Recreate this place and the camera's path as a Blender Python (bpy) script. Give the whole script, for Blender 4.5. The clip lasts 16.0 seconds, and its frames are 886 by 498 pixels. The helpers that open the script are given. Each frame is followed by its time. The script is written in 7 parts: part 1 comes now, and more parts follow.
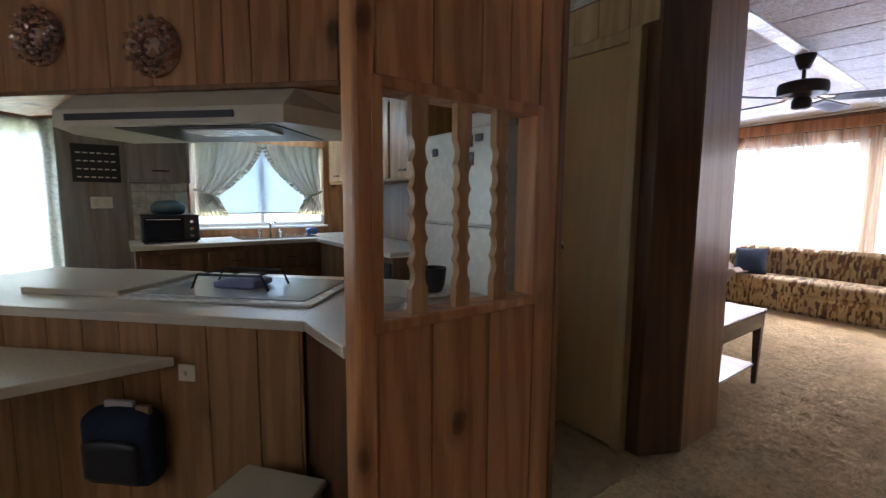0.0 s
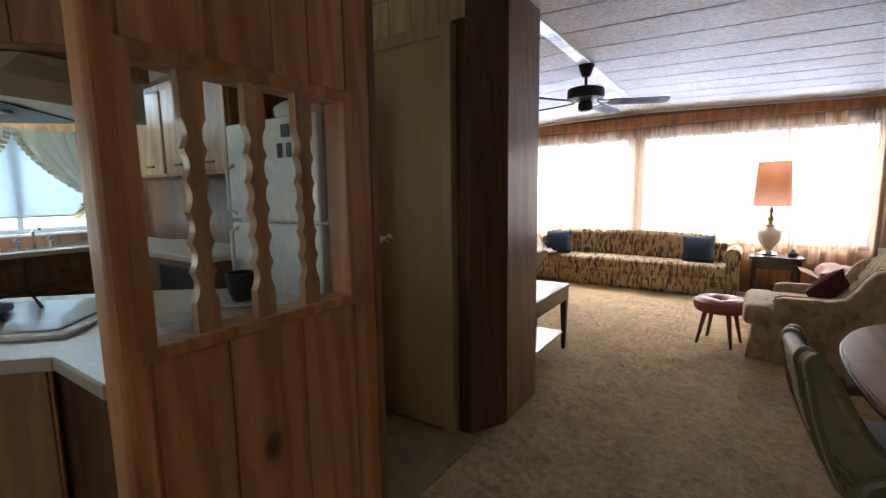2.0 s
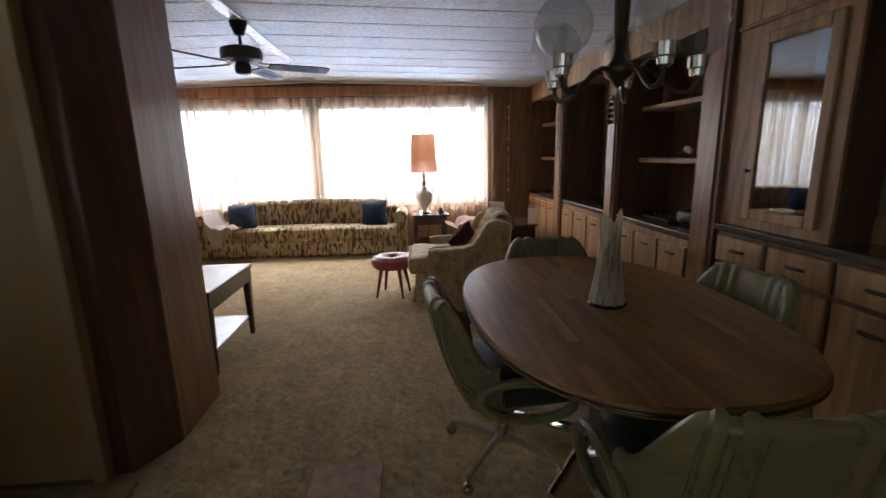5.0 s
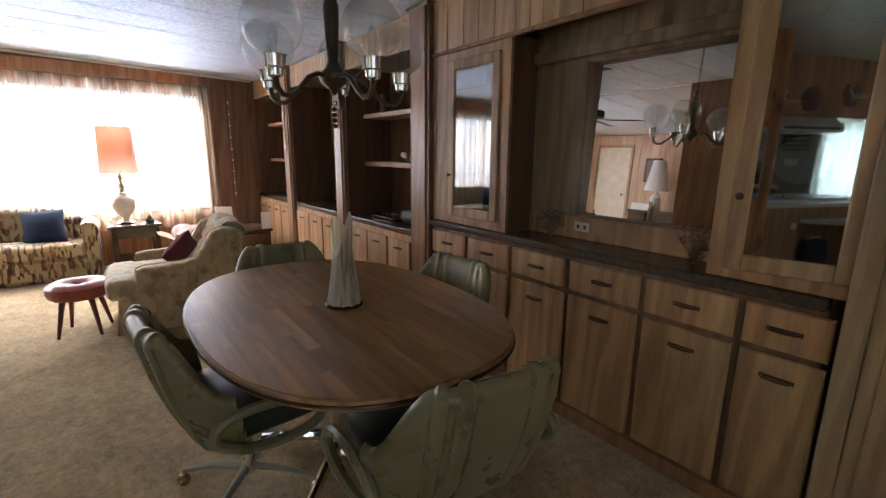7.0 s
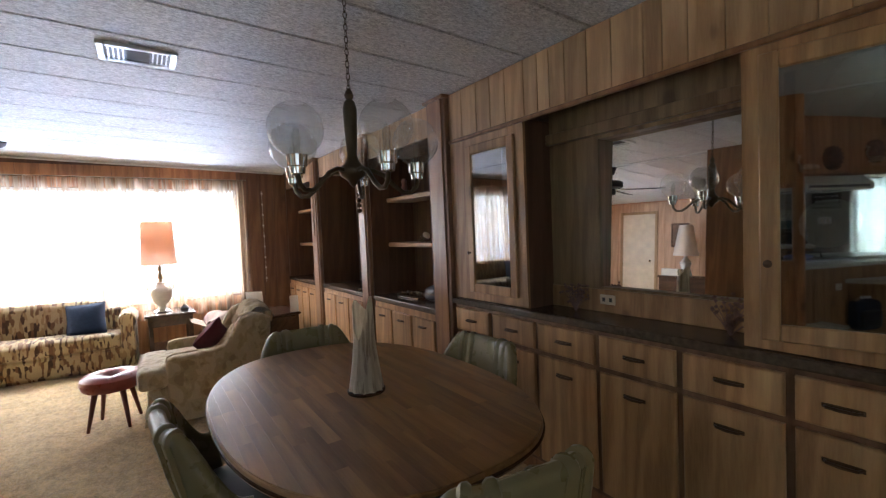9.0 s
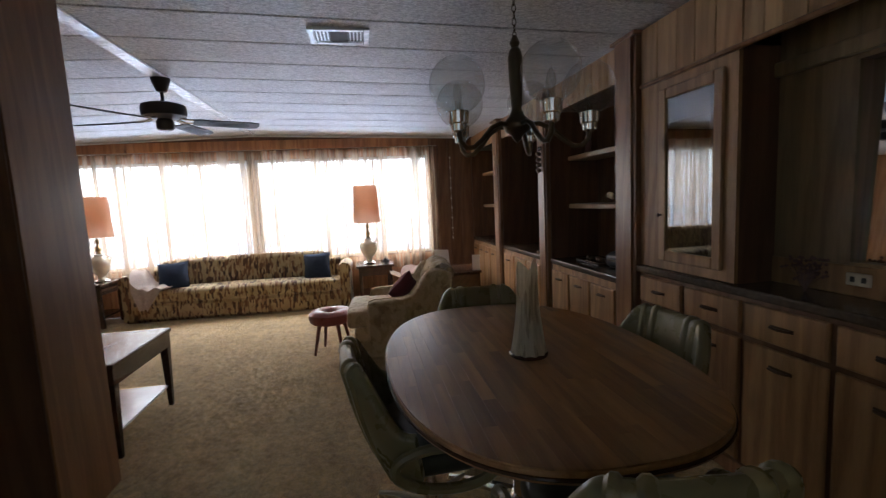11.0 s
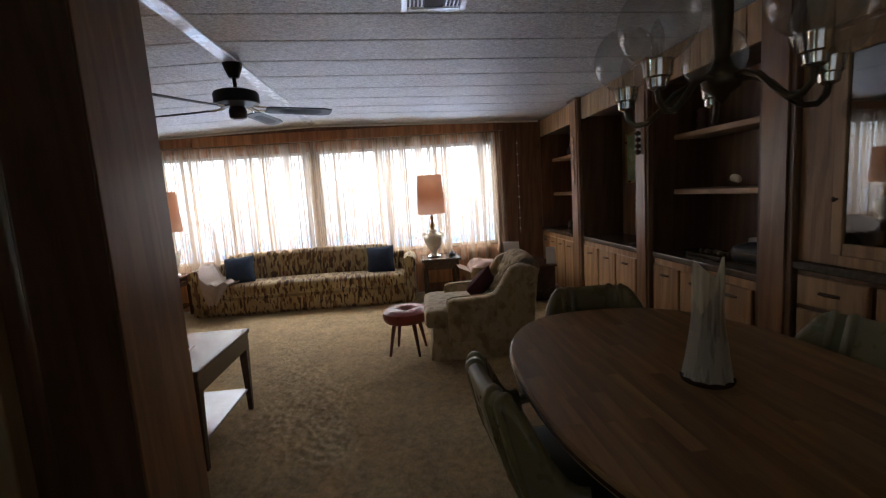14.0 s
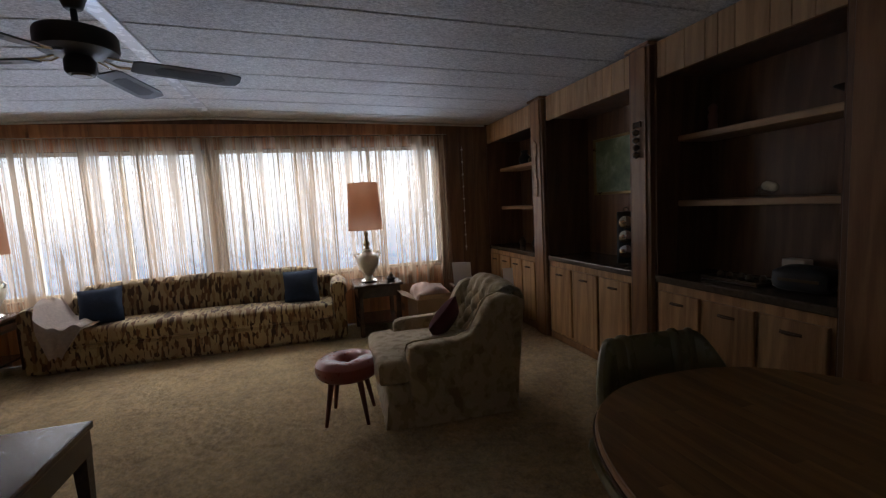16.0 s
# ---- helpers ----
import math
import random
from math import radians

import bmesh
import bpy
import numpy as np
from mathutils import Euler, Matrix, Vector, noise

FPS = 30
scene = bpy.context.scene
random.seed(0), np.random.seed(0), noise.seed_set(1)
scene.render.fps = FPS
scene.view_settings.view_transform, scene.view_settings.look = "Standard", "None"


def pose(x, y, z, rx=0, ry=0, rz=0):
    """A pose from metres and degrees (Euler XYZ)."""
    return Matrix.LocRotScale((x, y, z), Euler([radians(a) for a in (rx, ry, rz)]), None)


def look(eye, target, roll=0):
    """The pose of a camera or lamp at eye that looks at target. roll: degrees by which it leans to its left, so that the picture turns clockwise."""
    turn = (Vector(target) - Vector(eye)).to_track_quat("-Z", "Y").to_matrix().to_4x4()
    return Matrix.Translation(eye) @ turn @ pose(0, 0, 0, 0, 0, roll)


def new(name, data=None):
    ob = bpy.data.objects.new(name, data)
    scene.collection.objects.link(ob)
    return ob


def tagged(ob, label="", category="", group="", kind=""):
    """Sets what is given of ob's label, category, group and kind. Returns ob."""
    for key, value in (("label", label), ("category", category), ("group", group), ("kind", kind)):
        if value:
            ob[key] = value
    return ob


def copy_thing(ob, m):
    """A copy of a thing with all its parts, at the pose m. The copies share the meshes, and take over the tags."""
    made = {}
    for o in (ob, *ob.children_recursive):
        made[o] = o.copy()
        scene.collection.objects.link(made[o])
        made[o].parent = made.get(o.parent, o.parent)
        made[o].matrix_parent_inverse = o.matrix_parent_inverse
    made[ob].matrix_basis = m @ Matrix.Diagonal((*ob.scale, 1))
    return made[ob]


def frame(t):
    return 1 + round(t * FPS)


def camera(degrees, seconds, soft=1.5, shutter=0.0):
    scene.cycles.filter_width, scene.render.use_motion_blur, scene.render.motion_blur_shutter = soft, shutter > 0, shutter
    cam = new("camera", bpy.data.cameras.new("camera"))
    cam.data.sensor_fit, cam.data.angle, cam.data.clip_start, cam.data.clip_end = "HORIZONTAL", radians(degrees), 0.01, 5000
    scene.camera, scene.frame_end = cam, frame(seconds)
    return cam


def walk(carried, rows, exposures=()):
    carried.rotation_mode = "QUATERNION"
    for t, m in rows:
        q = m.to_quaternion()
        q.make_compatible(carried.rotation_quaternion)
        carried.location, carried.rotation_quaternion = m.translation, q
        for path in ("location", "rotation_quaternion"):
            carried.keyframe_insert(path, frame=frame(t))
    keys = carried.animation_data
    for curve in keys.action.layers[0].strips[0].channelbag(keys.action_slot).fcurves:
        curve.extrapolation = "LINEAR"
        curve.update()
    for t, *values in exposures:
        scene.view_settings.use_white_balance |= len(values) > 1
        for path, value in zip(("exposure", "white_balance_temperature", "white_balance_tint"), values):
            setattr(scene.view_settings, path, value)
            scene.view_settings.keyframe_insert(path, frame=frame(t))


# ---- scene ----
cam = camera(90.4, 16.0, soft=1.2, shutter=0.25)
PATH = [
    (0, (0.253, 0.168, 1.317), (1.432, 1.768, 1.093), 0.4),
    (0.5, (0.292, 0.171, 1.32), (1.63, 1.641, 1.095), 0.0),
    (1, (0.33, 0.174, 1.318), (1.783, 1.529, 1.087), -0.6),
    (1.5, (0.361, 0.173, 1.315), (1.924, 1.397, 1.072), -0.8),
    (2, (0.389, 0.158, 1.315), (2.04, 1.258, 1.06), -0.8),
    (2.5, (0.413, 0.138, 1.315), (2.182, 1.032, 1.048), -0.9),
    (3, (0.432, 0.128, 1.315), (2.288, 0.817, 1.031), -0.7),
    (3.2, (0.436, 0.118, 1.322), (2.315, 0.736, 1.027), -0.4),
    (5.3, (0.566, 0.003, 1.34), (2.485, -0.346, 0.898), -1.6),
    (5.5, (0.573, -0.018, 1.336), (2.456, -0.52, 0.882), -1.6),
    (6, (0.58, -0.016, 1.336), (2.324, -0.889, 0.894), -0.1),
    (6.5, (0.572, 0.004, 1.343), (2.202, -1.066, 0.902), 0.5),
    (7, (0.567, 0.0, 1.35), (2.113, -1.197, 0.927), 0.5),
    (7.5, (0.557, 0.006, 1.358), (2.074, -1.252, 1.019), 0.2),
    (8, (0.549, 0.005, 1.371), (2.087, -1.261, 1.19), -0.5),
    (8.2, (0.548, 0.005, 1.376), (2.097, -1.253, 1.237), -1.1),
    (10.3, (0.568, -0.116, 1.371), (2.427, -0.835, 1.216), -2.7),
    (10.5, (0.578, -0.122, 1.368), (2.467, -0.755, 1.19), -2.6),
    (11, (0.583, -0.137, 1.357), (2.541, -0.483, 1.139), -2.8),
    (11.5, (0.556, -0.148, 1.348), (2.537, -0.308, 1.127), -2.1),
    (12, (0.549, -0.149, 1.34), (2.534, -0.231, 1.105), -1.9),
    (12.5, (0.573, -0.097, 1.331), (2.555, -0.105, 1.064), -1.3),
    (13, (0.697, 0.022, 1.328), (2.68, 0.006, 1.066), -1.9),
    (13.5, (0.82, 0.08, 1.357), (2.802, 0.003, 1.107), -2.7),
    (14, (0.963, 0.157, 1.364), (2.941, 0.0, 1.114), -3.9),
    (14.5, (1.287, 0.202, 1.343), (3.268, -0.008, 1.167), -3.7),
    (15, (1.566, 0.218, 1.34), (3.539, -0.061, 1.172), -3.8),
    (15.5, (1.756, 0.272, 1.344), (3.695, -0.177, 1.152), -3.0),
    (16, (1.923, 0.361, 1.332), (3.833, -0.197, 1.132), -3.2),
]
EXPOSURES = [(0, 0.2, 6000, 24), (2, 0.12, 6200, 18), (2.5, -0.1, 6300, 17), (3.2, -0.16, 6200, 16), (5.5, -0.2, 5900, 15), (6.2, 0.15, 5800, 15), (7, 0.78, 5800, 15), (8.2, 0.92, 5800, 15), (10.3, -0.3, 6000, 15), (11, -0.5, 6000, 15), (12.5, -0.68, 6200, 15), (13.5, -0.75, 6300, 15), (14, -1.08, 6200, 15), (15, -1.6, 6100, 15), (16, -1.82, 6200, 15)]
walk(cam, [(t, look(eye, target, roll)) for t, eye, target, roll in PATH], EXPOSURES)

# ---- world and light ----
world = bpy.data.worlds.new("sky")
scene.world = world
world.use_nodes = True
sky = world.node_tree.nodes.new("ShaderNodeTexSky")
sky.sky_type, sky.sun_disc = "NISHITA", False
sky.sun_elevation, sky.sun_rotation = radians(52), radians(100)
world.node_tree.links.new(sky.outputs[0], world.node_tree.nodes["Background"].inputs[0])
world.node_tree.nodes["Background"].inputs[1].default_value = 0.12
sun = new("sun", bpy.data.lights.new("sun", "SUN"))
sun.data.energy, sun.data.angle, sun.data.color = 2.5, radians(0.6), (1.0, 0.95, 0.86)
sun.matrix_basis = look((0, 0, 30), (-10, 18, 0))
# brightness of the view and high sky outside front, kitchen and added rear windows
DAY_FRONT, DAY_KITCHEN, REAR_FILL = (4.8, 41.0), (4.2, 56.0), (0.9, 2.2)

def mesh_of(bm, name, smooth=False):
    me = bpy.data.meshes.new(name)
    bm.normal_update()
    bm.to_mesh(me)
    bm.free()
    if smooth:
        me.polygons.foreach_set("use_smooth", [True] * len(me.polygons))
        me.set_sharp_from_angle(angle=radians(40))
    return me


def part(name, bm, mat, parent, label="", smooth=False):
    """One mesh object under a thing or a part."""
    me = mesh_of(bm, name, smooth)
    me.materials.append(mat)
    ob = new(name, me)
    ob.parent = parent
    if label:
        ob["label"] = label
    return ob


def thing(name, label, category, m=None, group="", kind=""):
    ob = new(name)
    ob.empty_display_size = 0.1
    if m is not None:
        ob.matrix_basis = m
    return tagged(ob, label, category, group, kind)


def solid(name, bm, mat, label, category, group="", kind="", smooth=False, m=None):
    """A thing that is one mesh."""
    me = mesh_of(bm, name, smooth)
    me.materials.append(mat)
    ob = new(name, me)
    if m is not None:
        ob.matrix_basis = m
    return tagged(ob, label, category, group, kind)


def box(x0, x1, y0, y1, z0, z1, bev=0.0, bm=None, seg=1):
    own = bmesh.new()
    bmesh.ops.create_cube(own, size=1.0)
    for v in own.verts:
        v.co = Vector((x0 + (v.co.x + 0.5) * (x1 - x0), y0 + (v.co.y + 0.5) * (y1 - y0), z0 + (v.co.z + 0.5) * (z1 - z0)))
    if bev:
        bmesh.ops.bevel(own, geom=own.edges[:], offset=bev, segments=seg, profile=0.5, affect="EDGES")
    return joined(bm, own)


def joined(bm, own):
    if bm is None:
        return own
    me = bpy.data.meshes.new("t")
    own.to_mesh(me)
    own.free()
    bm.from_mesh(me)
    bpy.data.meshes.remove(me)
    return bm


def moved(bm, m):
    bmesh.ops.transform(bm, matrix=m, verts=bm.verts[:])
    return bm


def lathe(profile, seg=24, bm=None, at=(0, 0, 0), tilt=None, cap=True):
    """A turned shape from (radius, z) pairs."""
    own = bmesh.new()
    rings = []
    for r, z in profile:
        rings.append([own.verts.new((r * math.cos(2 * math.pi * i / seg), r * math.sin(2 * math.pi * i / seg), z)) for i in range(seg)])
    for a, b in zip(rings, rings[1:]):
        for i in range(seg):
            own.faces.new((a[i], a[(i + 1) % seg], b[(i + 1) % seg], b[i]))
    if cap:
        if profile[0][0] > 1e-5:
            own.faces.new(rings[0][::-1])
        if profile[-1][0] > 1e-5:
            own.faces.new(rings[-1])
    m = Matrix.Translation(at)
    if tilt is not None:
        m = m @ tilt
    moved(own, m)
    return joined(bm, own)


def tube(points, r, seg=8, bm=None, closed=False):
    """A round bar along points; r is one radius or one for each point."""
    own = bmesh.new()
    pts = [Vector(p) for p in points]
    rings = []
    n = len(pts)
    side = None
    for i, p in enumerate(pts):
        a = pts[(i - 1) % n] if (closed or i) else p
        b = pts[(i + 1) % n] if (closed or i < n - 1) else p
        d = (b - a).normalized()
        if side is None:
            side = d.orthogonal().normalized()
        side = (side - d * side.dot(d)).normalized()
        up = d.cross(side)
        rr = r[i] if isinstance(r, (list, tuple)) else r
        rings.append([own.verts.new(p + rr * (math.cos(2 * math.pi * k / seg) * side + math.sin(2 * math.pi * k / seg) * up)) for k in range(seg)])
    pairs = list(zip(rings, rings[1:])) + ([(rings[-1], rings[0])] if closed else [])
    for a, b in pairs:
        for k in range(seg):
            own.faces.new((a[k], a[(k + 1) % seg], b[(k + 1) % seg], b[k]))
    if not closed:
        own.faces.new(rings[0][::-1])
        own.faces.new(rings[-1])
    return joined(bm, own)


def slab(poly, z0, z1, bev=0.0, bm=None, seg=2):
    """A flat prism over an outline in x and y."""
    own = bmesh.new()
    base = own.faces.new([own.verts.new((x, y, z0)) for x, y in poly])
    up = bmesh.ops.extrude_face_region(own, geom=[base])
    bmesh.ops.translate(own, vec=(0, 0, z1 - z0), verts=[g for g in up["geom"] if isinstance(g, bmesh.types.BMVert)])
    bmesh.ops.recalc_face_normals(own, faces=own.faces[:])
    if bev:
        rim = [e for e in own.edges if abs(e.verts[0].co.z - e.verts[1].co.z) < 1e-6]
        bmesh.ops.bevel(own, geom=rim, offset=bev, segments=seg, profile=0.5, affect="EDGES")
    return joined(bm, own)


def cushion(sx, sy, sz, soft=0.06, puff=0.03, cuts=10, bm=None, at=(0, 0, 0)):
    """A stuffed block with rounded edges and swollen faces, on its base."""
    own = bmesh.new()
    bmesh.ops.create_cube(own, size=1.0)
    bmesh.ops.subdivide_edges(own, edges=own.edges[:], cuts=cuts, use_grid_fill=True)
    h = Vector((sx / 2, sy / 2, sz / 2))
    r = min(soft, *(h * 0.95))
    for v in own.verts:
        u = v.co * 2
        p = Vector((u.x * h.x, u.y * h.y, u.z * h.z))
        core = Vector((max(-h.x + r, min(h.x - r, p.x)), max(-h.y + r, min(h.y - r, p.y)), max(-h.z + r, min(h.z - r, p.z))))
        d = p - core
        if d.length > 1e-6:
            p = core + d.normalized() * r
        swell = (1 - u.x ** 2) * (1 - u.y ** 2)
        p.z += puff * swell * (1 if u.z > 0 else -0.3) * abs(u.z)
        p += 0.004 * noise.noise_vector(p * 9)
        v.co = p + Vector((0, 0, sz / 2))
    moved(own, Matrix.Translation(at))
    return joined(bm, own)


def pillow(s, depth, bm=None):
    """A square knife-edge pillow lying in x and z, thick in y."""
    own = bmesh.new()
    bmesh.ops.create_grid(own, x_segments=14, y_segments=14, size=1.0)
    back = bmesh.ops.duplicate(own, geom=own.verts[:] + own.edges[:] + own.faces[:])
    low = {g for g in back["geom"] if isinstance(g, bmesh.types.BMVert)}
    for v in own.verts:
        x, y = v.co.x, v.co.y
        t = max(0.0, (1 - x * x) * (1 - y * y)) ** 0.45
        pinch = 1 - 0.07 * (1 - abs(x * y))
        v.co = Vector((x * s / 2 * pinch, (1 if v in low else -1) * depth / 2 * t + 0.006 * noise.noise(Vector((x * 2, y * 2, 3.0))), y * s / 2 * pinch))
    bmesh.ops.remove_doubles(own, verts=own.verts[:], dist=1e-4)
    bmesh.ops.recalc_face_normals(own, faces=own.faces[:])
    return joined(bm, own)


# ---- materials ----
def nodes_of(name):
    m = bpy.data.materials.new(name)
    m.use_nodes = True
    t = m.node_tree
    b = t.nodes["Principled BSDF"]
    return m, t, b


def ramp(t, fac, stops):
    r = t.nodes.new("ShaderNodeValToRGB")
    els = r.color_ramp.elements
    while len(els) < len(stops):
        els.new(0.5)
    for e, (p, c) in zip(els, stops):
        e.position, e.color = p, (*c, 1)
    t.links.new(fac, r.inputs[0])
    return r.outputs[0]


def coords(t, scale=(1, 1, 1), vary=True, kind="Object"):
    tc = t.nodes.new("ShaderNodeTexCoord")
    mp = t.nodes.new("ShaderNodeMapping")
    mp.inputs["Scale"].default_value = scale
    t.links.new(tc.outputs[kind], mp.inputs["Vector"])
    if not vary:
        return mp.outputs[0]
    oi = t.nodes.new("ShaderNodeObjectInfo")
    mul = t.nodes.new("ShaderNodeMath")
    mul.operation = "MULTIPLY"
    mul.inputs[1].default_value = 57.0
    t.links.new(oi.outputs["Random"], mul.inputs[0])
    add = t.nodes.new("ShaderNodeVectorMath")
    add.operation = "ADD"
    t.links.new(mp.outputs[0], add.inputs[0])
    t.links.new(mul.outputs[0], add.inputs[1])
    return add.outputs[0]


def tex(t, vec, scale, detail=4.0, rough=0.55, kind="ShaderNodeTexNoise", distortion=0.0):
    n = t.nodes.new(kind)
    n.inputs["Scale"].default_value = scale
    if kind == "ShaderNodeTexNoise":
        n.inputs["Detail"].default_value = detail
        n.inputs["Roughness"].default_value = rough
        n.inputs["Distortion"].default_value = distortion
    t.links.new(vec, n.inputs["Vector"])
    return n.outputs[0]


def mixed(t, fac, a, b, mode="MIX"):
    m = t.nodes.new("ShaderNodeMix")
    m.data_type, m.blend_type = "RGBA", mode
    for sock, val in ((m.inputs[0], fac), (m.inputs[6], a), (m.inputs[7], b)):
        if isinstance(val, (int, float)):
            sock.default_value = val
        elif isinstance(val, tuple):
            sock.default_value = (*val, 1)
        else:
            t.links.new(val, sock)
    return m.outputs[2]


def mixed_tuple(a, b, f):
    return tuple(p * (1 - f) + q * f for p, q in zip(a, b))


def bumped(t, b, height, strength, dist=0.01):
    n = t.nodes.new("ShaderNodeBump")
    n.inputs["Strength"].default_value = strength
    n.inputs["Distance"].default_value = dist
    t.links.new(height, n.inputs["Height"])
    t.links.new(n.outputs[0], b.inputs["Normal"])


def wood(name, dark, mid, light, axis="z", gloss=0.42, spread=0.25, knots=0.4, coat=0.0):
    """Sawn wood: soft growth bands, wandering grain lines, fine pores, and scattered dark knots."""
    m, t, b = nodes_of(name)
    k = {"x": (0.09, 1, 1), "y": (1, 0.09, 1), "z": (1, 1, 0.09)}[axis]
    v = coords(t, k)
    broad = tex(t, v, 5.5, 4, 0.55, distortion=0.8)
    fine = tex(t, v, 150, 3, 0.6)
    wave = t.nodes.new("ShaderNodeTexWave")
    wave.wave_type, wave.bands_direction = "BANDS", "DIAGONAL"
    for key, val in (("Scale", 6.0), ("Distortion", 11.0), ("Detail", 3.0), ("Detail Scale", 1.1), ("Detail Roughness", 0.6)):
        wave.inputs[key].default_value = val
    t.links.new(v, wave.inputs["Vector"])
    col = ramp(t, broad, ((0.30, mixed_tuple(dark, mid, 0.55)), (0.5, mid), (0.70, light)))
    col = mixed(t, 0.30, col, ramp(t, wave.outputs["Fac"], ((0.15, dark), (0.55, mid), (0.9, light))))
    col = mixed(t, 0.16, col, ramp(t, fine, ((0.3, dark), (0.7, light))))
    if knots:
        kv = coords(t, {"x": (0.6, 1, 1), "y": (1, 0.6, 1), "z": (1, 1, 0.6)}[axis])
        warp = t.nodes.new("ShaderNodeVectorMath")
        warp.operation = "MULTIPLY_ADD"
        warp.inputs[1].default_value = (0.03, 0.03, 0.03)
        wn = t.nodes.new("ShaderNodeTexNoise")
        wn.inputs["Scale"].default_value = 14.0
        t.links.new(kv, wn.inputs["Vector"])
        t.links.new(wn.outputs["Color"], warp.inputs[0])
        t.links.new(kv, warp.inputs[2])
        vo = t.nodes.new("ShaderNodeTexVoronoi")
        vo.inputs["Scale"].default_value = 4.6
        t.links.new(warp.outputs[0], vo.inputs["Vector"])
        pick = t.nodes.new("ShaderNodeSeparateColor")
        t.links.new(vo.outputs["Color"], pick.inputs[0])
        some = ramp(t, pick.outputs[0], ((0.50, (0, 0, 0)), (0.54, (1, 1, 1))))
        halo = ramp(t, vo.outputs["Distance"], ((0.07, (1, 1, 1)), (0.12, (0.8, 0.8, 0.8)), (0.16, (0.35, 0.35, 0.35)), (0.30, (0, 0, 0))))
        spot = mixed(t, 1.0, mixed(t, 1.0, halo, some, "MULTIPLY"), (knots, knots, knots), "MULTIPLY")
        col = mixed(t, spot, col, tuple(c * 0.55 for c in dark))
    oi = t.nodes.new("ShaderNodeObjectInfo")
    hs = t.nodes.new("ShaderNodeHueSaturation")
    mr = t.nodes.new("ShaderNodeMapRange")
    mr.inputs["To Min"].default_value, mr.inputs["To Max"].default_value = 1 - spread, 1 + spread
    t.links.new(oi.outputs["Random"], mr.inputs["Value"])
    t.links.new(mr.outputs[0], hs.inputs["Value"])
    t.links.new(col, hs.inputs["Color"])
    t.links.new(hs.outputs[0], b.inputs["Base Color"])
    rg = t.nodes.new("ShaderNodeMapRange")
    rg.inputs["To Min"].default_value, rg.inputs["To Max"].default_value = gloss - 0.08, gloss + 0.14
    t.links.new(tex(t, v, 7, 2), rg.inputs["Value"])
    t.links.new(rg.outputs[0], b.inputs["Roughness"])
    b.inputs["Coat Weight"].default_value = coat
    b.inputs["Coat Roughness"].default_value = 0.2
    bumped(t, b, fine, 0.12, 0.004)
    return m


def plain(name, colour, rough=0.5, metal=0.0, mottled=0.12, scale=6.0, bump=0.0, bscale=60.0, coat=0.0):
    m, t, b = nodes_of(name)
    v = coords(t)
    n = tex(t, v, scale, 5)
    lo, hi = tuple(c * (1 - mottled) for c in colour), tuple(min(1, c * (1 + mottled)) for c in colour)
    t.links.new(ramp(t, n, ((0.3, lo), (0.7, hi))), b.inputs["Base Color"])
    b.inputs["Metallic"].default_value = metal
    rg = t.nodes.new("ShaderNodeMapRange")
    rg.inputs["To Min"].default_value, rg.inputs["To Max"].default_value = max(0.02, rough - 0.07), min(1, rough + 0.1)
    t.links.new(tex(t, v, scale * 3, 3), rg.inputs["Value"])
    t.links.new(rg.outputs[0], b.inputs["Roughness"])
    b.inputs["Coat Weight"].default_value = coat
    if bump:
        bumped(t, b, tex(t, v, bscale, 4), bump, 0.01)
    return m


def glass(name, tint=(0.95, 0.97, 0.97), amount=0.1, rough=0.02):
    """Thin clear glass: mostly seen through, with a gloss that grows at a slant."""
    m, t, b = nodes_of(name)
    t.nodes.remove(b)
    tr = t.nodes.new("ShaderNodeBsdfTransparent")
    tr.inputs[0].default_value = (*tint, 1)
    gl = t.nodes.new("ShaderNodeBsdfGlossy")
    gl.inputs["Roughness"].default_value = rough
    lw = t.nodes.new("ShaderNodeLayerWeight")
    lw.inputs["Blend"].default_value = 0.12
    mr = t.nodes.new("ShaderNodeMapRange")
    mr.inputs["To Min"].default_value = amount * 0.3
    mr.inputs["To Max"].default_value = 0.75
    t.links.new(lw.outputs["Facing"], mr.inputs["Value"])
    mx = t.nodes.new("ShaderNodeMixShader")
    t.links.new(mr.outputs[0], mx.inputs[0])
    t.links.new(tr.outputs[0], mx.inputs[1])
    t.links.new(gl.outputs[0], mx.inputs[2])
    t.links.new(mx.outputs[0], t.nodes["Material Output"].inputs[0])
    return m


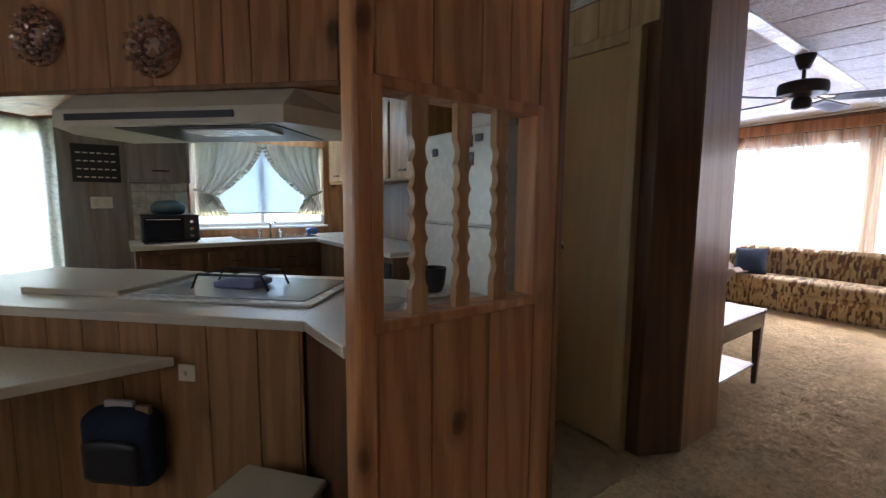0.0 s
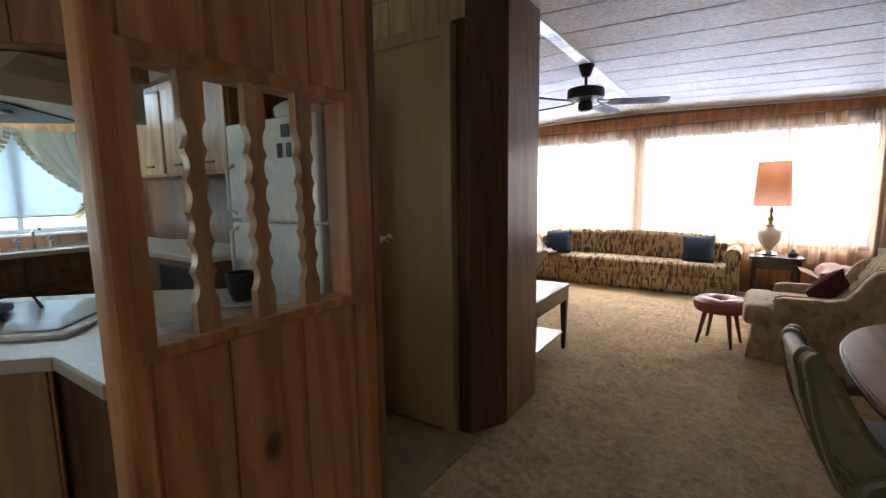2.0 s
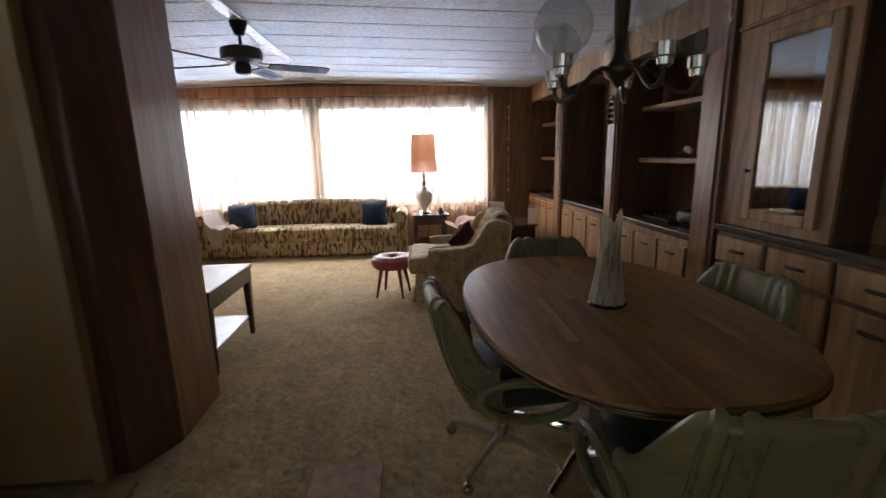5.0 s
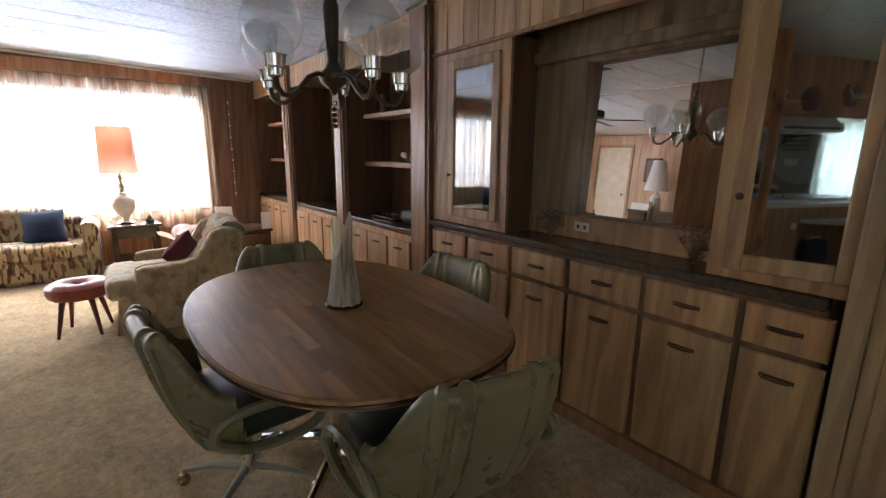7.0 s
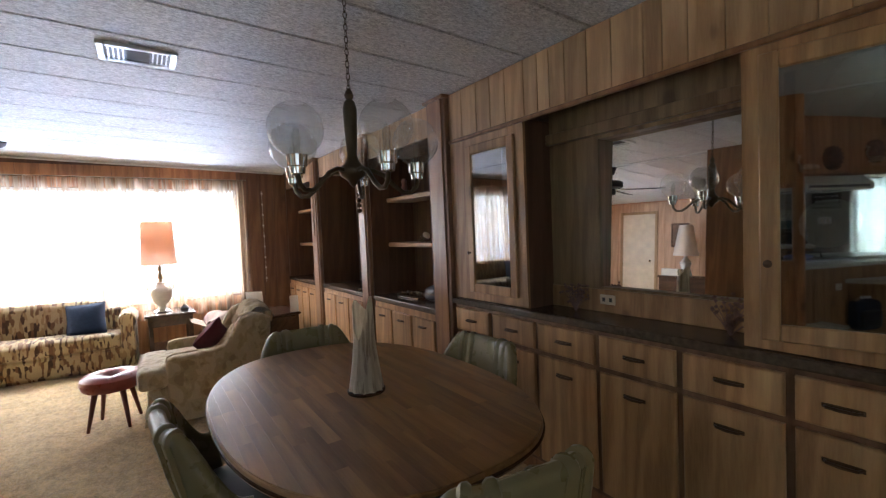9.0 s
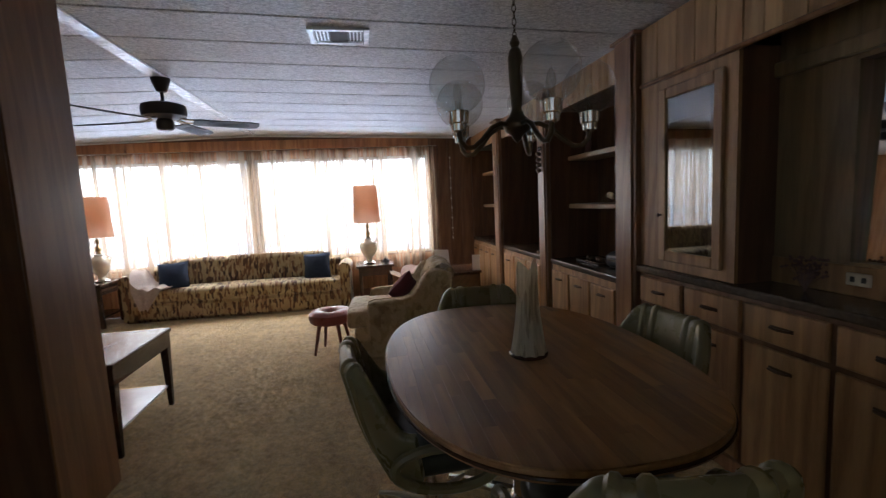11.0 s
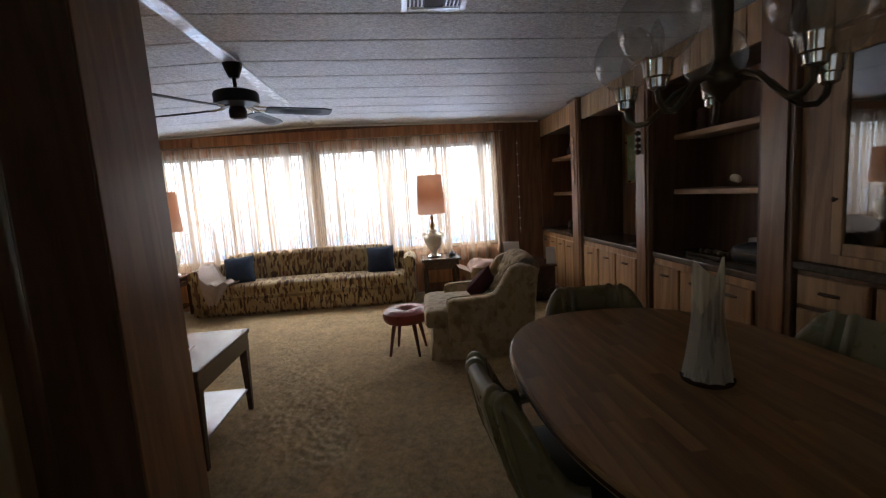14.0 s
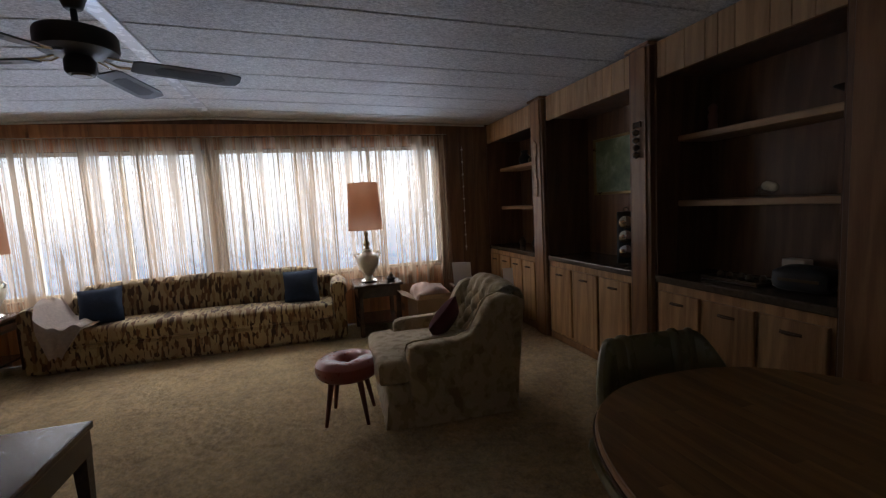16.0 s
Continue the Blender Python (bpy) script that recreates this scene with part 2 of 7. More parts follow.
def sheer(name, colour, open_part=0.3, lace=False):
    """A thin curtain cloth: light passes and is scattered; sheer ones carry painted fold shade."""
    m, t, b = nodes_of(name)
    b.inputs["Roughness"].default_value = 0.9
    v = coords(t, (1, 1, 1))
    weave = tex(t, coords(t, (1, 60, 1)) if not lace else v, 6 if not lace else 38, 4)
    t.links.new(ramp(t, weave, ((0.3, tuple(c * 0.85 for c in colour)), (0.7, colour))), b.inputs["Base Color"])
    tl = t.nodes.new("ShaderNodeBsdfTranslucent")
    tl.inputs[0].default_value = (*colour, 1)
    tr = t.nodes.new("ShaderNodeBsdfTransparent")
    m1 = t.nodes.new("ShaderNodeMixShader")
    m1.inputs[0].default_value = 0.62
    t.links.new(b.outputs[0], m1.inputs[1])
    t.links.new(tl.outputs[0], m1.inputs[2])
    m2 = t.nodes.new("ShaderNodeMixShader")
    if lace:
        t.links.new(ramp(t, weave, ((0.47, (0.03, 0.03, 0.03)), (0.62, (0.34, 0.34, 0.34)))), m2.inputs[0])
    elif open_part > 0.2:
        # pleat shade is put into the cloth: upright streaks, denser and darker
        fold_streak = mixed(t, 0.45, tex(t, coords(t, (1, 34, 0.35)), 1.0, 3, 0.65), tex(t, coords(t, (1, 120, 0.8)), 1.0, 3, 0.7))
        fold_line = t.nodes.new("ShaderNodeMath")
        fold_line.operation = "COMPARE"
        fold_line.inputs[1].default_value, fold_line.inputs[2].default_value = 0.5, 0.014
        t.links.new(tex(t, coords(t, (1, 8, 0.06)), 1.0, 1, 0.4), fold_line.inputs[0])
        # thin wandering fold lines painted on, not tied to the mesh pleats
        fold_streak = mixed(t, fold_line.outputs[0], fold_streak, (0.36, 0.36, 0.36))
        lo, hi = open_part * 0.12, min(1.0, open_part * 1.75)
        t.links.new(ramp(t, fold_streak, ((0.42, (lo, lo, lo)), (0.56, (hi, hi, hi)))), m2.inputs[0])
        t.links.new(ramp(t, fold_streak, ((0.40, tuple(c * 0.22 for c in colour)), (0.56, colour))), tl.inputs[0])
    else:
        m2.inputs[0].default_value = open_part
    t.links.new(m1.outputs[0], m2.inputs[1])
    t.links.new(tr.outputs[0], m2.inputs[2])
    t.links.new(m2.outputs[0], t.nodes["Material Output"].inputs[0])
    return m


def strokes(name, base, tones, k=(14, 14, 3.2), rough=0.85, cover=0.5):
    """Woven upholstery with a printed pattern of upright brush strokes."""
    m, t, b = nodes_of(name)
    v = coords(t, k, vary=False)
    a = tex(t, v, 1.6, 1.5, 0.4, distortion=0.15)
    c = tex(t, coords(t, tuple(q * 1.7 for q in k), vary=False), 1.3, 2, 0.4)
    col = ramp(t, a, ((cover - 0.05, base), (cover, tones[0]), (cover + 0.1, tones[0]), (cover + 0.14, tones[1])))
    col = mixed(t, ramp(t, c, ((0.52, (0, 0, 0)), (0.58, (1, 1, 1)))), col, mixed(t, 0.5, base, tones[2]))
    weave = tex(t, coords(t, vary=False), 420, 2)
    col = mixed(t, 0.25, col, ramp(t, weave, ((0.3, (0.05, 0.04, 0.02)), (0.7, (0.8, 0.7, 0.5)))), "OVERLAY")
    t.links.new(col, b.inputs["Base Color"])
    b.inputs["Roughness"].default_value = rough
    b.inputs["Sheen Weight"].default_value = 0.2
    bumped(t, b, weave, 0.3, 0.003)
    return m


def dabs(name, base, tones, k, rough=0.85):
    """Woven upholstery printed with rows of separate upright dabs."""
    m, t, b = nodes_of(name)
    v = coords(t, vary=False)
    warp = t.nodes.new("ShaderNodeVectorMath")
    warp.operation = "MULTIPLY_ADD"
    warp.inputs[1].default_value = (0.012, 0.012, 0.03)
    n = t.nodes.new("ShaderNodeTexNoise")
    n.inputs["Scale"].default_value = 35.0
    t.links.new(v, n.inputs["Vector"])
    t.links.new(n.outputs["Color"], warp.inputs[0])
    t.links.new(v, warp.inputs[2])
    mp = t.nodes.new("ShaderNodeMapping")
    mp.inputs["Scale"].default_value = k
    t.links.new(warp.outputs[0], mp.inputs["Vector"])
    vo = t.nodes.new("ShaderNodeTexVoronoi")
    vo.inputs["Scale"].default_value = 1.0
    vo.inputs["Randomness"].default_value = 0.75
    t.links.new(mp.outputs[0], vo.inputs["Vector"])
    pick = t.nodes.new("ShaderNodeSeparateColor")
    t.links.new(vo.outputs["Color"], pick.inputs[0])
    col = ramp(t, pick.outputs[0], ((0.46, base), (0.49, tones[2]), (0.60, tones[2]), (0.63, tones[0]), (0.80, tones[0]), (0.83, tones[1])))
    big = tex(t, v, 3.0, 2)
    col = mixed(t, ramp(t, big, ((0.35, (0, 0, 0)), (0.75, (0.5, 0.5, 0.5)))), col, tones[0])
    weave = tex(t, v, 420, 2)
    col = mixed(t, 0.25, col, ramp(t, weave, ((0.3, (0.05, 0.04, 0.02)), (0.7, (0.8, 0.7, 0.5)))), "OVERLAY")
    t.links.new(col, b.inputs["Base Color"])
    b.inputs["Roughness"].default_value = rough
    b.inputs["Sheen Weight"].default_value = 0.2
    bumped(t, b, weave, 0.3, 0.003)
    return m


PARTITION = wood("partition_pine", (0.24, 0.094, 0.034), (0.67, 0.295, 0.118), (0.82, 0.46, 0.215), "z", 0.36, 0.12, knots=0.95)
SPINDLEWOOD = wood("spindle_wood", (0.26, 0.13, 0.06), (0.52, 0.30, 0.15), (0.66, 0.42, 0.23), "z", 0.22, 0.08, knots=False, coat=0.3)
PENPINE = wood("peninsula_pine", (0.13, 0.06, 0.022), (0.33, 0.175, 0.068), (0.47, 0.28, 0.12), "z", 0.38, 0.14, knots=0.9)
KNOTTY = wood("knotty_panel", (0.17, 0.070, 0.026), (0.45, 0.193, 0.076), (0.61, 0.315, 0.14), "z", 0.4, 0.14, knots=0.95)
PANEL_DARK = wood("dark_panel", (0.045, 0.020, 0.010), (0.12, 0.055, 0.027), (0.19, 0.095, 0.048), "z", 0.34, 0.14, coat=0.15)
FASCIA = wood("pine_fascia", (0.20, 0.105, 0.045), (0.42, 0.25, 0.115), (0.55, 0.36, 0.185), "z", 0.45, 0.14, knots=0.8)
FRONT = wood("cabinet_front", (0.13, 0.060, 0.024), (0.39, 0.208, 0.084), (0.58, 0.36, 0.165), "z", 0.40, 0.09, knots=0.7)
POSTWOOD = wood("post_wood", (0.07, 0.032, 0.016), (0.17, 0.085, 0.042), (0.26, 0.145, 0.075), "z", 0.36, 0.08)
# darker than the fronts: the recess's shade is put into this colour
SHADEDRECESS = wood("shaded_recess_wood", (0.085, 0.050, 0.022), (0.22, 0.14, 0.065), (0.34, 0.23, 0.115), "z", 0.42, 0.05, knots=0.6)
# panelling greyed: the kitchen's haze and glare are put into the colour
HAZEPANEL = wood("hazed_panel", (0.16, 0.135, 0.115), (0.27, 0.245, 0.22), (0.36, 0.335, 0.31), "z", 0.35, 0.06, knots=False)
PALEPANEL = wood("pale_panel", (0.36, 0.20, 0.115), (0.56, 0.36, 0.23), (0.66, 0.46, 0.31), "z", 0.4, 0.08, knots=0.5)
SHELFWOOD = wood("shelf_wood", (0.22, 0.125, 0.06), (0.42, 0.26, 0.14), (0.56, 0.38, 0.22), "x", 0.4, 0.08)
TRIM = wood("trim_wood", (0.10, 0.045, 0.018), (0.24, 0.115, 0.05), (0.34, 0.18, 0.08), "z", 0.30, 0.08, knots=False, coat=0.15)
DOORTAN = wood("door_veneer", (0.31, 0.175, 0.064), (0.345, 0.198, 0.074), (0.38, 0.223, 0.088), "z", 0.42, 0.03, knots=False)
CASING = wood("casing", (0.20, 0.12, 0.055), (0.33, 0.21, 0.105), (0.42, 0.29, 0.155), "z", 0.42, 0.05, knots=False)
DARKWOOD = wood("walnut", (0.02, 0.010, 0.006), (0.055, 0.026, 0.014), (0.095, 0.048, 0.026), "x", 0.20, 0.06, knots=False)
BLOCK = wood("butcher_block", (0.12, 0.050, 0.017), (0.29, 0.145, 0.050), (0.43, 0.24, 0.088), "x", 0.32, 0.17, knots=False, coat=0.12)
COUNTERSTONE = plain("counter_laminate", (0.085, 0.060, 0.040), 0.2, mottled=0.3, scale=45)
LAMINATE = plain("almond_laminate", (0.62, 0.56, 0.46), 0.28, mottled=0.06, scale=70)
WHITE = plain("white_enamel", (0.78, 0.79, 0.78), 0.25, mottled=0.03, coat=0.3)
OFFWHITE = plain("hood_enamel", (0.62, 0.58, 0.48), 0.35, mottled=0.06)
BLACKMETAL = plain("black_metal", (0.018, 0.016, 0.015), 0.4, mottled=0.2)
DARKPLASTIC = plain("dark_plastic", (0.02, 0.022, 0.026), 0.35, mottled=0.15)
CHROME = plain("chrome", (0.75, 0.74, 0.70), 0.12, 1.0, 0.05)
BRASS = plain("aged_brass", (0.36, 0.27, 0.13), 0.28, 1.0, 0.2)
PEWTER = plain("dark_bronze", (0.11, 0.085, 0.055), 0.34, 0.9, 0.3)
PULL = plain("dark_pull", (0.10, 0.058, 0.03), 0.4, 0.5, 0.4)
CREAMPLASTIC = plain("cream_plastic", (0.66, 0.60, 0.47), 0.4)
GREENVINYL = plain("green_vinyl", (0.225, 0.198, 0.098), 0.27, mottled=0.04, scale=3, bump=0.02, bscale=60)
# same vinyl, darker: shade inside the chair is put into the seat's colour
SHADEVINYL = plain("shaded_green_vinyl", (0.040, 0.048, 0.034), 0.36, mottled=0.06, scale=3, bump=0.02, bscale=60)
REDVINYL = plain("red_vinyl", (0.30, 0.065, 0.045), 0.28, mottled=0.14, scale=8, bump=0.08, bscale=200)
REDWOOD = wood("stool_leg_wood", (0.09, 0.022, 0.012), (0.17, 0.045, 0.025), (0.24, 0.075, 0.04), "z", 0.3, 0.06, knots=False)
BLUECLOTH = plain("navy_cloth", (0.016, 0.030, 0.060), 0.9, mottled=0.2, scale=30, bump=0.3, bscale=300)
MAROON = plain("maroon_cloth", (0.10, 0.018, 0.028), 0.85, mottled=0.2, bump=0.3, bscale=300)
THROWCLOTH = plain("pale_throw_knit", (0.52, 0.44, 0.38), 0.95, mottled=0.12, scale=40, bump=0.5, bscale=260)
CARDBOARD = plain("cardboard", (0.36, 0.24, 0.145), 0.85, mottled=0.1)
PAPER = plain("paper", (0.72, 0.70, 0.66), 0.8, mottled=0.04)
CERAMIC = plain("cream_ceramic", (0.80, 0.73, 0.57), 0.22, mottled=0.16, scale=9, coat=0.4)
VASEGLAZE = strokes("streaked_glaze", (0.84, 0.78, 0.66), ((0.52, 0.45, 0.35), (0.33, 0.26, 0.18), (0.62, 0.56, 0.47)), (26, 26, 2.0), 0.3, 0.60)
SOFACLOTH = dabs("sofa_print", (0.50, 0.40, 0.225), ((0.17, 0.088, 0.036), (0.055, 0.027, 0.014), (0.36, 0.25, 0.12)), (15, 46, 14))
CHAIRCLOTH = strokes("damask", (0.56, 0.465, 0.31), ((0.44, 0.35, 0.21), (0.32, 0.24, 0.135), (0.50, 0.41, 0.26)), (9, 9, 7), 0.9, 0.5)
GLASSPANE = glass("window_glass")
DARKGLASS = glass("smoked_glass", (0.58, 0.64, 0.67), 0.52)
CABINETGLASS = glass("cabinet_glass", (0.60, 0.68, 0.72), 1.3)
GLOBEGLASS = glass("globe_glass", (0.92, 0.93, 0.92), 0.22, 0.01)
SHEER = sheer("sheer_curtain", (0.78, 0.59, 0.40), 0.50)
LACE = sheer("lace_curtain", (0.25, 0.25, 0.22), 0.4, True)
COTTAGE = sheer("cottage_curtain", (0.48, 0.41, 0.30), 0.02)
BLIND = sheer("roller_blind", (0.36, 0.40, 0.44), 0.02)
TILE = plain("splash_tile", (0.50, 0.47, 0.38), 0.3, mottled=0.3, scale=14)
VINYLFLOOR = plain("vinyl_floor", (0.30, 0.215, 0.12), 0.45, mottled=0.25, scale=12)
LEAF = plain("dry_stems", (0.17, 0.10, 0.085), 0.9, mottled=0.4)
EXTERIOR = plain("outside_wall", (0.5, 0.48, 0.43), 0.8)


def mirror_mat():
    m, t, b = nodes_of("mirror_silver")
    b.inputs["Base Color"].default_value = (0.80, 0.80, 0.76, 1)
    b.inputs["Metallic"].default_value = 1.0
    b.inputs["Roughness"].default_value = 0.015
    return m


def carpet_mat():
    m, t, b = nodes_of("shag_carpet")
    v = coords(t, vary=False)
    big = tex(t, v, 4.5, 6, 0.72)
    mid = tex(t, v, 24, 4, 0.7)
    fine = tex(t, v, 260, 3, 0.7)
    col = ramp(t, big, ((0.38, (0.31, 0.195, 0.076)), (0.62, (0.80, 0.56, 0.25))))
    tuft = tex(t, v, 75, 4, 0.75, distortion=0.8)
    col = mixed(t, 0.42, col, ramp(t, mid, ((0.38, (0.25, 0.155, 0.062)), (0.60, (0.80, 0.56, 0.26)))))
    col = mixed(t, 0.30, col, ramp(t, tuft, ((0.40, (0.13, 0.080, 0.030)), (0.58, (0.74, 0.545, 0.27)))))
    col = mixed(t, 0.12, col, ramp(t, fine, ((0.3, (0.13, 0.09, 0.045)), (0.7, (0.55, 0.43, 0.25)))))
    t.links.new(col, b.inputs["Base Color"])
    b.inputs["Roughness"].default_value = 1.0
    b.inputs["Sheen Weight"].default_value = 0.25
    bumped(t, b, mixed(t, 0.5, tuft, fine), 0.8, 0.02)
    return m


def ceiling_mat():
    m, t, b = nodes_of("textured_ceiling_board")
    v = coords(t, (1, 0.45, 1), vary=False)
    a = tex(t, v, 85, 4, 0.75, distortion=1.2)
    c = tex(t, coords(t, vary=False), 2.5, 4)
    col = ramp(t, a, ((0.40, (0.26, 0.242, 0.215)), (0.5, (0.56, 0.535, 0.49)), (0.60, (0.84, 0.815, 0.765))))
    col = mixed(t, 0.3, col, ramp(t, c, ((0.3, (0.38, 0.36, 0.34)), (0.7, (0.68, 0.67, 0.64)))))
    t.links.new(col, b.inputs["Base Color"])
    b.inputs["Roughness"].default_value = 0.38
    bumped(t, b, a, 0.6, 0.012)
    return m


def day_mat(name, low, high, sky_c, low_c, mid_z, high_z):
    """The bright day outside: blurred foliage, hazy horizon; unseen ground glow and far brighter sky light the room."""
    m, t, b = nodes_of(name)
    t.nodes.remove(b)
    v = coords(t, (1, 1, 1), vary=False)
    sep = t.nodes.new("ShaderNodeSeparateXYZ")
    t.links.new(v, sep.inputs[0])
    add = t.nodes.new("ShaderNodeMath")
    add.operation = "MULTIPLY_ADD"
    add.inputs[1].default_value = 1.6
    t.links.new(tex(t, v, 1.3, 5, 0.6), add.inputs[0])
    t.links.new(sep.outputs[2], add.inputs[2])
    mr = t.nodes.new("ShaderNodeMapRange")
    mr.inputs["From Min"].default_value, mr.inputs["From Max"].default_value = mid_z + 0.3, mid_z + 1.5
    t.links.new(add.outputs[0], mr.inputs["Value"])
    leaves = ramp(t, tex(t, v, 9, 5, 0.8), ((0.35, tuple(c * 0.3 for c in low_c)), (0.65, low_c)))
    col = mixed(t, mr.outputs[0], leaves, sky_c)
    # far brighter above the sight line, to light the room
    st = t.nodes.new("ShaderNodeMapRange")
    st.inputs["From Min"].default_value, st.inputs["From Max"].default_value = high_z, high_z + 1.0
    st.inputs["To Min"].default_value, st.inputs["To Max"].default_value = low, high
    t.links.new(sep.outputs[2], st.inputs["Value"])
    # ground glow added below the sight line to brighten the ceiling
    gr = t.nodes.new("ShaderNodeMapRange")
    gr.inputs["From Min"].default_value, gr.inputs["From Max"].default_value = -0.2, 0.2
    gr.inputs["To Min"].default_value, gr.inputs["To Max"].default_value = high * 1.9, 0.0
    t.links.new(sep.outputs[2], gr.inputs["Value"])
    tot = t.nodes.new("ShaderNodeMath")
    tot.operation = "ADD"
    t.links.new(st.outputs[0], tot.inputs[0])
    t.links.new(gr.outputs[0], tot.inputs[1])
    em = t.nodes.new("ShaderNodeEmission")
    t.links.new(tot.outputs[0], em.inputs[1])
    t.links.new(col, em.inputs[0])
    t.links.new(em.outputs[0], t.nodes["Material Output"].inputs[0])
    return m


MIRROR, CARPET, CEILBOARD = mirror_mat(), carpet_mat(), ceiling_mat()

# ---- the large structure ----
X_WIN, Y_BACK, Y_KIT, X_REAR, RIDGE_Y, RIDGE_Z, FALL = 7.10, -2.25, 4.90, -2.6, 1.28, 2.375, 0.030


def ceil_z(y):
    return RIDGE_Z - FALL * abs(y - RIDGE_Y)


def floor_and_ceiling():
    # shag carpet as a fine uneven sheet
    step = 0.017
    nx, ny = int((X_WIN + 0.9) / step), int((Y_KIT - Y_BACK) / step)
    xs, ys = np.linspace(-0.9, X_WIN, nx), np.linspace(Y_BACK, Y_KIT, ny)
    gx, gy = np.meshgrid(xs, ys, indexing="ij")
    rng = np.random.default_rng(4)
    h = -0.015 * rng.random(gx.shape) - 0.004 * (1 + np.sin(gx * 9 + 2 * np.sin(gy * 5)) * np.sin(gy * 11 + np.sin(gx * 7)))
    co = np.stack([gx + 0.007 * (rng.random(gx.shape) - 0.5), gy + 0.007 * (rng.random(gx.shape) - 0.5), h + 0.004], -1).reshape(-1, 3)
    idx = np.arange(nx * ny).reshape(nx, ny)
    quads = np.stack([idx[:-1, :-1], idx[1:, :-1], idx[1:, 1:], idx[:-1, 1:]], -1).reshape(-1, 4)
    me = bpy.data.meshes.new("floor")
    me.vertices.add(len(co))
    me.vertices.foreach_set("co", co.ravel())
    me.loops.add(quads.size)
    me.loops.foreach_set("vertex_index", quads.ravel())
    me.polygons.add(len(quads))
    me.polygons.foreach_set("loop_start", np.arange(0, quads.size, 4))
    me.update(calc_edges=True)
    me.materials.append(CARPET)
    tagged(new("floor", me), "tan shag carpet over the living and dining room", "carpet", kind="structure")
    solid("floor_slab", box(X_REAR - 0.1, X_WIN + 0.15, Y_BACK - 0.1, Y_KIT + 0.15, -0.12, -0.02), VINYLFLOOR, "plain subfloor under the carpet", "floor", kind="structure")
    bm = slab([(-2.5, 1.36), (1.62, 1.36), (1.68, 1.24), (2.28, 1.24), (2.28, 4.88), (-2.5, 4.88)], -0.02, 0.006)
    solid("floor_kitchen", bm, VINYLFLOOR, "tan patterned vinyl kitchen floor", "floor", kind="structure")
    # ceiling boards across the room, seams between them, in one mesh
    bm = bmesh.new()
    x = X_REAR
    while x < X_WIN:
        x1 = min(x + 0.405, X_WIN + 0.01)
        for ya, yb in ((Y_BACK - 0.05, RIDGE_Y), (RIDGE_Y, Y_KIT + 0.05)):
            za, zb = ceil_z(ya), ceil_z(yb)
            e, d = 0.010, 0.008
            pts = [(x + e, ya, za), (x1 - e, ya, za), (x1 - e, yb, zb), (x + e, yb, zb)]
            lo = [bm.verts.new(p) for p in pts]
            out = [bm.verts.new((px, py, pz + d)) for px, py, pz in ((x, ya, za), (x1, ya, za), (x1, yb, zb), (x, yb, zb))]
            bm.faces.new(lo[::-1])
            bm.faces.new((lo[0], out[0], out[3], lo[3]))
            bm.faces.new((lo[1], lo[2], out[2], out[1]))
        x = x1
    for ya, yb in ((Y_BACK - 0.05, RIDGE_Y), (RIDGE_Y, Y_KIT + 0.05)):
        for k in (0.009, 0.08):
            bm.faces.new([bm.verts.new(p) for p in ((X_REAR, ya, ceil_z(ya) + k), (X_REAR, yb, ceil_z(yb) + k), (X_WIN + 0.1, yb, ceil_z(yb) + k), (X_WIN + 0.1, ya, ceil_z(ya) + k))])
    solid("ceiling", bm, CEILBOARD, "pale textured ceiling boards with dark seams", "ceiling", kind="structure")
    solid("trim_batten", box(X_REAR, X_WIN, RIDGE_Y - 0.045, RIDGE_Y + 0.045, RIDGE_Z - 0.014, RIDGE_Z + 0.004, 0.004), WHITE, "white batten along the ceiling ridge", "trim", kind="structure")


def planks(parent, origin, along, length, z0, z1, mat, face, widths=(0.12, 0.18, 0.15, 0.23), thick=0.006, seed=1):
    """Grooved panelling: upright boards on the wall that starts at origin and runs along; face is the way it looks."""
    rnd = random.Random(seed)
    u, f = Vector(along).normalized(), Vector(face).normalized()
    meshes = {}
    s = 0.0
    while s < length - 1e-4:
        w = min(rnd.choice(widths), length - s)
        if length - s - w < 0.035:
            w = length - s
        key = round(w, 4)
        if key not in meshes:
            bm = box(0.0015, w - 0.0015, 0, thick, z0, z1)
            edge = [e for e in bm.edges if abs(e.verts[0].co.y - thick) < 1e-6 and abs(e.verts[1].co.y - thick) < 1e-6]
            bmesh.ops.bevel(bm, geom=edge, offset=0.0025, segments=1, affect="EDGES")
            meshes[key] = mesh_of(bm, "plank")
            meshes[key].materials.append(mat)
        ob = new("plank", meshes[key])
        o = Vector(origin) + u * s
        m = Matrix(((u.x, f.x, 0, o.x), (u.y, f.y, 0, o.y), (0, 0, 1, 0), (0, 0, 0, 1)))
        ob.matrix_basis = m
        ob.parent = parent
        s += w


def wall(name, bm, mat, label):
    return solid(name, bm, mat, label, "wall", kind="structure")


WIN_SPANS = ((-1.12, 1.29), (1.38, 3.72))
WIN_Z = (0.62, 2.035)


